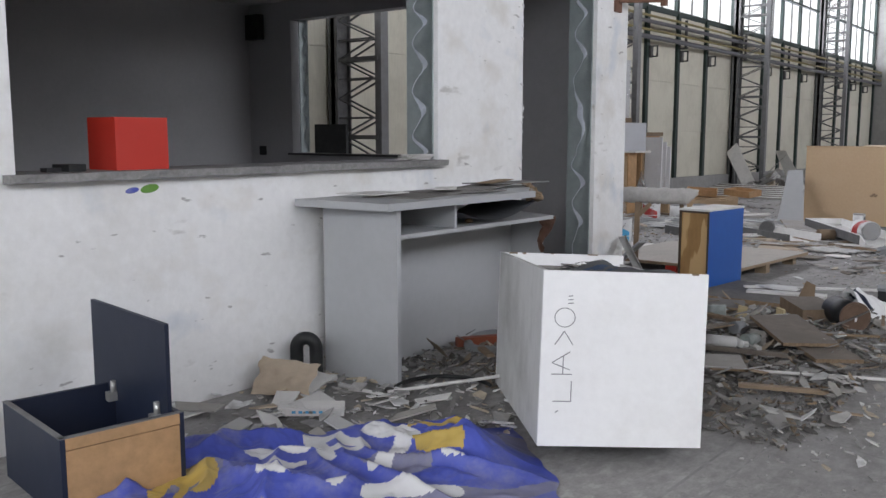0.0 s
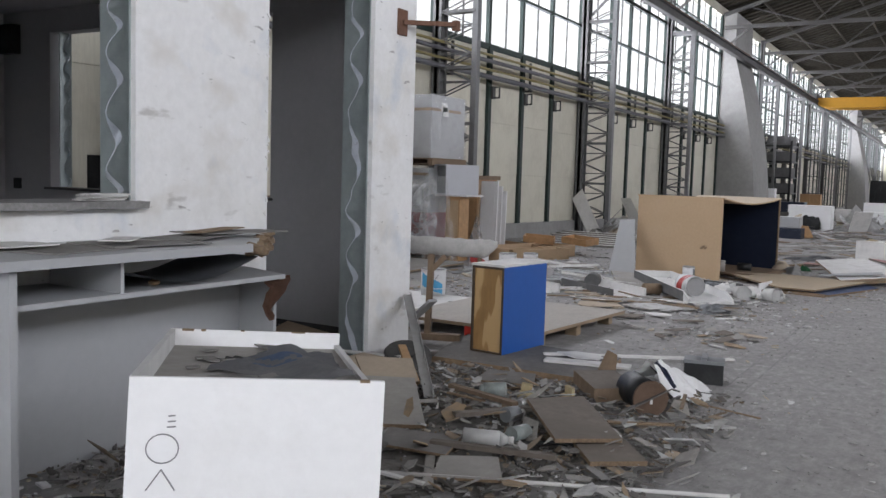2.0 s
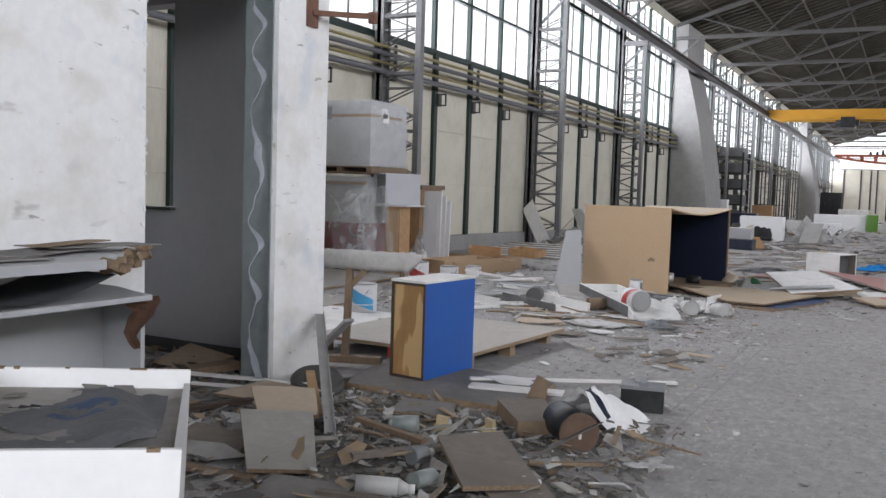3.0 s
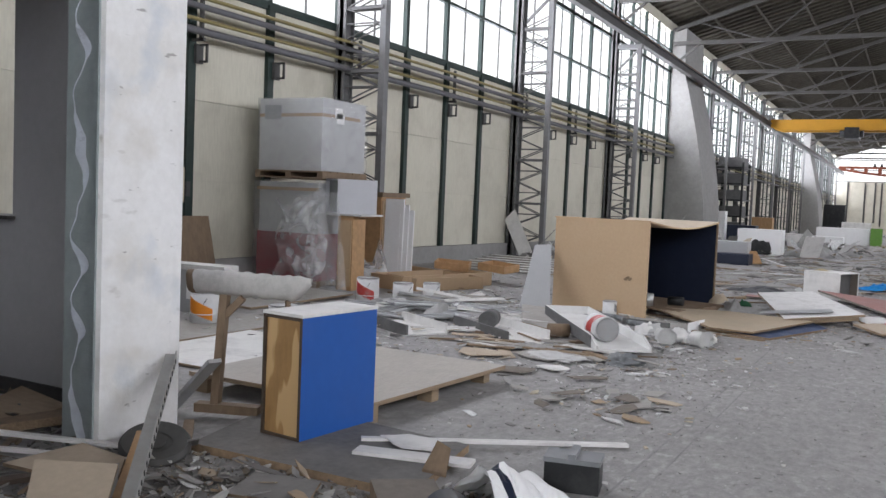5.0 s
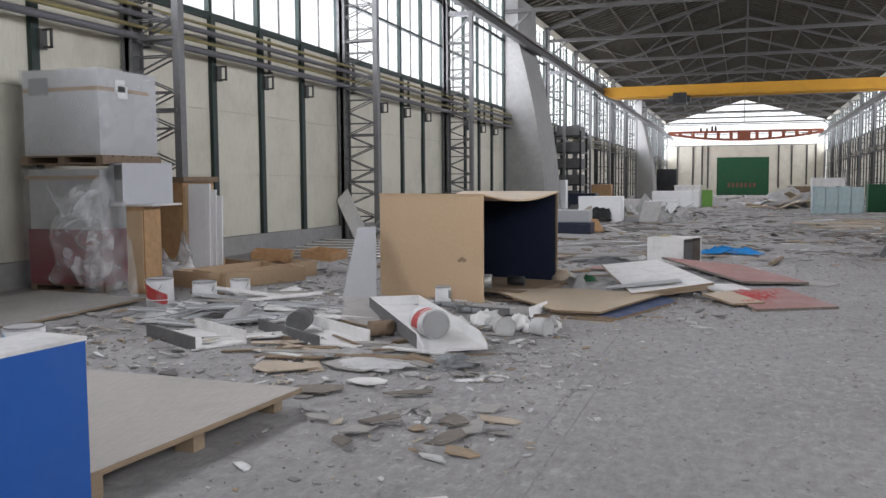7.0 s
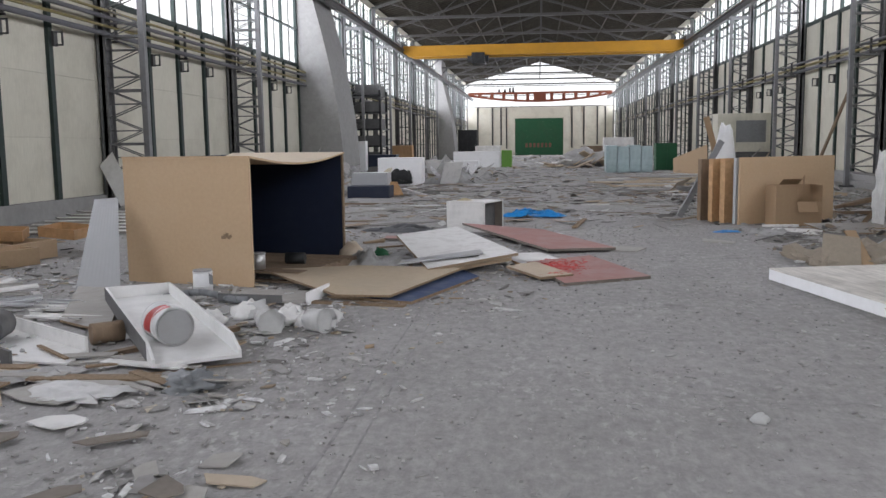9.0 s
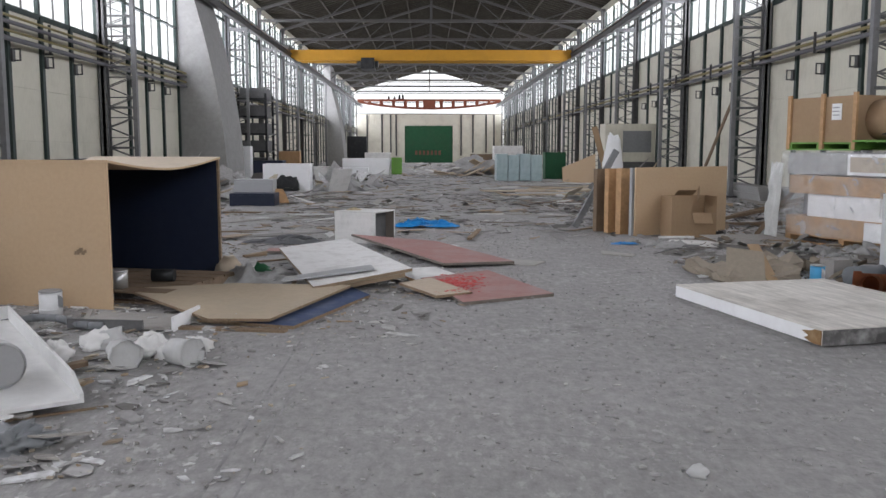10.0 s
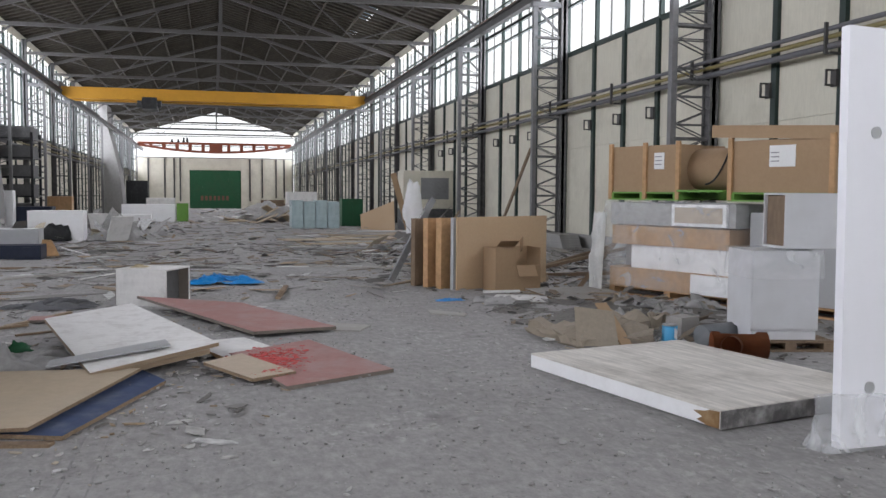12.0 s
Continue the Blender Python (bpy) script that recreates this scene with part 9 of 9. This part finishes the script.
    simple_cabinet("white_box_far", -8.9, 43.6, 0.7, 0.5, 1.55, M_WHITE, "white cabinet by the concrete pier", "cabinet", 1)
    simple_cabinet("dark_sign_cabinet", -8.9, 96, 1.9, 0.8, 2.9, M_BLACK, "dark cabinet by the far pier", "cabinet", 2)
    # east side far
    t = thing("machine_hood", pose(6.6, 44.5, fall(45)), "beige sheet-metal machine with a grey window", "machine")
    bm = bmesh.new()
    prism(bm, [(0, 0), (2.2, 0), (2.2, 1.8), (0.5, 1.8), (0, 1.2)], 0.9, 2.5)
    soften(bm, 0.04)
    part("hood", bm, M_PANEL, t)
    bm = bmesh.new()
    bx(bm, 0.75, -0.03, 1.3, 1.95, -0.001, 2.2)
    part("window_panel", bm, M_GREYSIDE2, t)
    bm = bmesh.new()
    bx(bm, 0.1, 0.05, 0, 2.15, 1.7, 0.88)
    for k in range(3):
        bx(bm, 0.0, -0.1, 0.2 + 0.25 * k, 2.25, 0.05, 0.3 + 0.25 * k)
    part("base", bm, M_GREYSIDE, t)
    for k in range(4):
        simple_cabinet("glass_crate", 2.2 + 0.52 * k, 47.0, 0.5, 1.2, 1.22 - 0.05 * (k % 2), M_BLUEGLASS, "pale blue wrapped crate in a row", "crate", 1)
    simple_cabinet("green_cabinet", 4.8, 50, 1.0, 0.8, 1.3, M_GATE, "dark green metal cabinet", "cabinet", 2)
    board("tan_board_sheet", [(4.9, 45.0, -0.2), (6.1, 43.8, -0.2), (6.1, 44.0, 1.0), (4.9, 45.2, 0.4)], 0.03, [M_HARDBOARD, M_HARDBOARD], "tan panel standing on edge", "panel", z=-0.01)
    bm = bmesh.new()
    blob(bm, 0.35, 0.3, 1.1, 33, 0.3, 20, 0.8)
    single("white_fitting", bm, M_WHITE, pose(6.0, 40.0, fall(40)), "white rounded plastic fitting standing upright", "fitting")
    bm = bmesh.new()
    bar(bm, (0, 0, 0), (-0.6, 0.2, 2.3), 0.22, 0.14)
    single("rusty_crank", bm, M_CARD, pose(6.3, 42.0, fall(42)), "brown machine arm standing upright", "arm")
    for k in range(16):
        y = rnd.uniform(31, 41)
        x = rnd.uniform(1.8, 6.2)
        L2, w = rnd.uniform(1.2, 3.2), rnd.uniform(0.2, 0.8)
        bm = bmesh.new()
        bx(bm, -L2 / 2, -w / 2, 0, L2 / 2, w / 2, 0.04)
        single("loose_sheet", bm, rnd.choice([M_CARDPALE, M_DUSTPALE2, M_WHITE_DUSTY, M_PILEGREY]), pose(x, y, fall(y) + 0.015 + 0.1 * rnd.random() * (x > 3), rnd.uniform(-1, 1), rnd.uniform(-2, 2), rnd.gauss(5, 14)), "long pale sheet lying in the far litter", "sheet", "sheets on the far floor")
    for k in range(40):
        a = rnd.random()
        bm = bmesh.new()
        L2, w = rnd.uniform(0.6, 1.8), rnd.uniform(0.15, 0.6)
        bx(bm, -L2 / 2, -w / 2, 0, L2 / 2, w / 2, 0.06)
        x, y = rnd.gauss(1.9, 0.9), rnd.gauss(58, 2.0)
        z = 1.1 * math.exp(-((x - 1.9) / 1.3) ** 2 - ((y - 58) / 2.6) ** 2) * rnd.uniform(0.2, 0.9)
        single("rubble_board", bm, rnd.choice([M_DUSTPALE2, M_WHITE_DUSTY, M_PILEGREY, M_CARDPALE, M_DUSTBOARD]), pose(x, y, fall(y) + 0.05 + z, rnd.uniform(-25, 25), rnd.uniform(-25, 25), rnd.uniform(0, 180)), "board in a tall rubble heap", "board", "far rubble heap")
    bm = bmesh.new()
    blob(bm, 1.7, 2.2, 0.75, 71, 0.5, 30)
    single("rubble_mound", bm, M_PILEGREY, pose(1.9, 58, fall(58) - 0.02), "tall grey rubble heap on the far floor", "heap")
    simple_cabinet("white_pallet_stack", 3.2, 62, 1.8, 1.2, 1.7, M_WHITE_DUSTY, "stack of dusty white boards", "stack", 1)
    for k in range(14):
        y = rnd.uniform(70, 112)
        x = rnd.choice([-1, 1]) * rnd.uniform(3.0, 6.5) - 0.7
        simple_cabinet("far_crate", x, y, rnd.uniform(0.8, 2.2), rnd.uniform(0.6, 1.5), rnd.uniform(0.4, 1.3), rnd.choice([M_WHITE_DUSTY, M_PILEGREY, M_CARDPALE, M_OLDWOOD]), "dusty crate far down the hall", "crate", 1)


far_hall()

# ---- litter ----
def litter(name, label, count, place, size, material, seed, thick=(0.004, 0.012), tilt=0.22, long=(0.4, 1.6), chips=False):
    """Many thin irregular scraps in one mesh."""
    r = np.random.RandomState(seed)
    verts, faces = [], []
    made = 0
    while made < count:
        x, y, z0 = place(r)
        s = size[0] * (size[1] / size[0]) ** (r.rand() ** 1.8)
        a = r.uniform(*long)
        th = r.uniform(*thick)
        n = r.randint(4, 7)
        ang = np.sort(r.rand(n)) * 2 * math.pi
        if n < 6:
            ang = np.linspace(0, 2 * math.pi, n, endpoint=False) + r.uniform(-0.35, 0.35, n)
        rad = r.uniform(0.65, 1.1, n)
        pts = np.stack([np.cos(ang) * rad * s * a, np.sin(ang) * rad * s / a], 1)
        rz = r.rand() * 2 * math.pi
        c, d = math.cos(rz), math.sin(rz)
        pts = pts @ np.array([[c, d], [-d, c]])
        tx, ty = r.normal(0, tilt, 2)
        base = len(verts)
        zs = pts[:, 0] * tx + pts[:, 1] * ty
        zl = fall(y) + z0 + 0.003 - zs.min() * (0.85 if z0 > 0 else 1)
        for k in range(n):
            verts.append((x + pts[k, 0], y + pts[k, 1], zl + zs[k]))
        for k in range(n):
            verts.append((x + pts[k, 0], y + pts[k, 1], zl + zs[k] + th))
        faces.append(tuple(range(base + n, base + 2 * n)))
        faces.append(tuple(range(base + n - 1, base - 1, -1)))
        for k in range(n):
            q = (k + 1) % n
            faces.append((base + k, base + q, base + n + q, base + n + k))
        made += 1
    me = bpy.data.meshes.new(name)
    me.from_pydata(verts, [], faces)
    me.materials.append(material)
    ob = new(name, me)
    return tagged(ob, label, "litter", "", "stuff")


def box_zone(x0, x1, y0, y1, heap=0.0, cx=0.0, cy=0.0, rad=1.0, soft=True):
    def place(r):
        for _ in range(30):
            x, y = r.uniform(x0, x1), r.uniform(y0, y1)
            if -10 < x < BX1 + 0.03 and y < 7.1:
                continue
            if -2.75 < x < -1.75 and 2.2 < y < 3.2:
                continue
            # clear of the long tray and the plywood platform
            a, b = -(x + 3.2) * 0.539 + (y - 11.16) * 0.842, (x + 3.2) * 0.842 + (y - 11.16) * 0.539
            if -0.05 < a < 2.7 and -0.08 < b < 0.62:
                continue
            if -4.3 < x < -2.6 and 6.62 < y < 7.8:
                continue
            if -5.15 < x < -3.4 and 7.55 < y < 9.6:
                continue
            if -3.35 < x < 0.5 and 7.6 < y < 10.4 and (x + 2.5) ** 2 / 0.3 + (y - 9.3) ** 2 / 0.16 > 1 and r.rand() < 0.75 and soft:
                continue
            k = 0.5 + 0.9 * noise.noise(Vector((x * 0.55, y * 0.55, 3.0)))
            if soft and r.rand() > k:
                continue
            break
        h = heap * math.exp(-((x - cx) ** 2 + (y - cy) ** 2) / rad ** 2) * r.rand() if heap else 0.0
        return x, y, h
    return place


def heap_ground(name, pts, label, material, seed):
    """Low mound of fine dirt and crumbs under the litter."""
    x0, x1, y0, y1, h = pts
    bm = bmesh.new()
    n = 46
    g = []
    for i in range(n + 1):
        row = []
        for j in range(n + 1):
            u, v = i / n, j / n
            x, y = x0 + (x1 - x0) * u, y0 + (y1 - y0) * v
            e = (math.sin(math.pi * u) * math.sin(math.pi * v)) ** 0.6
            k = noise.fractal(Vector((x * 1.6, y * 1.6, seed)), 0.8, 2.0, 5)
            row.append(bm.verts.new((x, y, fall(y) - 0.02 + h * e * (0.55 + 0.75 * k))))
        g.append(row)
    for i in range(n):
        for j in range(n):
            bm.faces.new((g[i][j], g[i + 1][j], g[i + 1][j + 1], g[i][j + 1])).smooth = True
    ob = finish(name, bm, material)
    tagged(ob, label, "dirt", "", "stuff")


M_DUSTDIRT = surface("pale_floor_dust", (0.31, 0.3, 0.285), 0.95, grain=22, amount=0.3, stain=3, dirt=0.6, dirt_col=(0.22, 0.21, 0.2), bump=0.8)
M_DIRT = surface("dark_crumbly_dirt", (0.155, 0.147, 0.135), 0.95, grain=26, amount=0.45, stain=3, dirt=0.6, dirt_col=(0.25, 0.24, 0.225), bump=0.9)
heap_ground("dirt_mound", (-4.35, -1.6, 3.2, 6.72, 0.06), "low mound of dark dirt and crumbs by the booth", M_DIRT, 2.0)
heap_ground("dirt_mound", (-4.35, -2.3, 1.2, 3.3, 0.035), "thin layer of dark dirt along the booth wall", M_DIRT, 5.0)
heap_ground("dirt_mound", (-6.9, -3.0, 10.4, 14.2, 0.03), "thin layer of grey dirt under the strips", M_DUSTDIRT, 8.0)
heap_ground("dirt_mound", (1.9, 5.2, 15.4, 19.9, 0.08), "low mound of grey dirt by the stack", M_DIRT, 11.0)
litter("near_rubble", "dark mixed rubble of board, film and paper scraps", 5200, box_zone(-4.35, -1.6, 3.2, 6.9, 0.05, -2.8, 5.2, 1.4), (0.004, 0.045), M_SCRAP_DARK, 1, tilt=0.3, long=(0.5, 2.2))
litter("near_rubble", "pale scraps among the dark rubble", 560, box_zone(-4.35, -1.2, 3.0, 7.2, 0.06, -2.7, 5.2, 1.4), (0.006, 0.04), M_SCRAP_WHITE, 2, tilt=0.3)
litter("wall_litter", "paper and plaster litter along the booth wall", 500, box_zone(-4.35, -2.6, 1.3, 3.3, 0.03, -3.8, 2.3, 0.8), (0.008, 0.06), M_SCRAP_WHITE, 3, tilt=0.25)
litter("strip_litter", "pale torn strips and flakes on the floor", 900, box_zone(-7.2, -2.4, 8.2, 15.0, 0.08, -5.2, 12.3, 1.5), (0.01, 0.09), M_SCRAP_WHITE, 4, tilt=0.14, long=(0.6, 1.9))
litter("strip_litter", "mixed board scraps on the floor", 800, box_zone(-8.8, -2.0, 7.6, 20.0), (0.012, 0.11), M_SCRAP, 5, tilt=0.1, long=(0.6, 1.8))
litter("door_litter", "pale splinters round the tan carcase", 420, box_zone(-3.9, -0.6, 13.2, 19.5, 0.05, -2.2, 16.5, 1.5), (0.012, 0.1), M_SCRAP, 6, tilt=0.12, long=(0.5, 2.4))
litter("far_litter", "grey litter of boards and sheets down the hall", 2300, box_zone(-8.5, 6.5, 20.0, 60.0), (0.03, 0.32), M_SCRAP, 7, tilt=0.07, long=(0.6, 2.8))
litter("far_litter", "dark litter band across the hall floor", 900, box_zone(-6.5, 4.5, 22.0, 34.0), (0.03, 0.3), M_SCRAP_DARK, 8, tilt=0.06, long=(0.8, 3.0))
litter("far_litter", "pale litter at the far end of the hall", 1300, box_zone(-8.0, 7.0, 50.0, 118.0), (0.06, 0.5), M_SCRAP_WHITE, 9, tilt=0.1, long=(0.6, 2.4))
litter("east_litter", "grey litter of film and board on the east side", 2400, box_zone(1.9, 8.2, 14.6, 30.0, 0.08, 3.8, 18.0, 2.0), (0.012, 0.12), M_SCRAP_DARK, 10, tilt=0.22, long=(0.5, 2.0))
litter("east_litter", "pale scraps on the east side", 600, box_zone(1.9, 8.2, 14.8, 32.0), (0.012, 0.11), M_SCRAP_WHITE, 11, tilt=0.18)
litter("floor_crumbs", "fine pale and dark crumbs strewn over the floor", 11000, box_zone(-4.2, 4.2, 1.0, 24.0, soft=False), (0.003, 0.017), M_CRUMB, 12, thick=(0.002, 0.008), tilt=0.1)
litter("floor_crumbs", "small grey flakes strewn over the floor", 2600, box_zone(-3.2, 3.8, 3.0, 24.0), (0.006, 0.032), M_CRUMB, 13, tilt=0.08, long=(0.6, 1.8))
litter("floor_crumbs", "coarse crumbs beside the channels", 1600, box_zone(-7.0, -1.4, 8.0, 16.5), (0.006, 0.035), M_SCRAP_WHITE, 14, tilt=0.15)


litter("red_powder", "bright red powder spilled over the red board", 420, lambda r: (-0.66 + r.normal(0, 0.13), 15.42 + r.normal(0, 0.24), 0.055), (0.006, 0.04), M_REDSPLASH, 31, thick=(0.002, 0.004), tilt=0.02)


def heap_zone(heaps):
    """Scraps thrown over the film heaps, thicker towards their middles."""
    def place(r):
        x, y, sx, h = heaps[r.randint(len(heaps))]
        a, b = r.normal(0, 0.55 * sx), r.normal(0, 0.5 * sx)
        return x + a, y + b, 0.55 * h * math.exp(-(a * a + b * b) / sx ** 2) * r.uniform(0.3, 1.0)
    return place


litter("heap_litter", "torn pale sheets and film thrown over the heaps", 620, heap_zone(HEAPS), (0.06, 0.4), M_SCRAP_WHITE, 21, tilt=0.45, long=(0.6, 2.2))
litter("heap_litter", "dark board and film scraps among the heaps", 380, heap_zone(HEAPS), (0.05, 0.36), M_SCRAP, 22, tilt=0.4, long=(0.6, 2.4))
litter("near_rubble", "larger torn board and paper pieces among the rubble", 300, box_zone(-4.2, -1.5, 3.5, 6.6, 0.09, -2.7, 5.2, 1.5), (0.03, 0.12), M_SCRAP, 23, tilt=0.28, long=(0.6, 2.0))
litter("doorway_rubble", "dark rubble lying in the doorway of the booth", 700, lambda r: (r.uniform(-6.2, -4.4), r.uniform(5.2, 6.8), 0.03 * r.rand()), (0.01, 0.11), M_SCRAP_DARK, 24, tilt=0.25, long=(0.5, 2.4))


def sticks():
    rnd = random.Random(88)
    for k in range(60):
        zone = rnd.random()
        if zone < 0.25:
            x, y = rnd.uniform(-4.0, -1.6), rnd.uniform(3.6, 6.6)
            l, w, z = rnd.uniform(0.2, 0.6), rnd.uniform(0.015, 0.05), 0.07
        elif zone < 0.55:
            x, y = rnd.uniform(-7.5, -2.0), rnd.uniform(9, 19)
            l, w, z = rnd.uniform(0.3, 1.1), rnd.uniform(0.02, 0.07), 0.02
        elif zone < 0.8:
            x, y = rnd.uniform(-5, 3), rnd.uniform(20.5, 31)
            l, w, z = rnd.uniform(0.8, 2.8), rnd.uniform(0.03, 0.07), 0.02
        else:
            x, y = rnd.uniform(2.2, 6.5), rnd.uniform(18, 28)
            l, w, z = rnd.uniform(0.4, 1.6), rnd.uniform(0.03, 0.08), 0.05
        bm = bmesh.new()
        bx(bm, -l / 2, -w / 2, 0, l / 2, w / 2, w * 0.45)
        soften(bm, 0.002)
        single("wood_splinter", bm, rnd.choice([M_OLDWOOD, M_PLY, M_DUSTBOARD, M_WHITE_DUSTY, M_CHIP]), pose(x, y, fall(y) + z * rnd.random() + 0.004, 0, rnd.uniform(-3, 3), rnd.gauss(10, 50)), "splintered wooden stick lying in the litter", "stick", "sticks in the litter")


sticks()
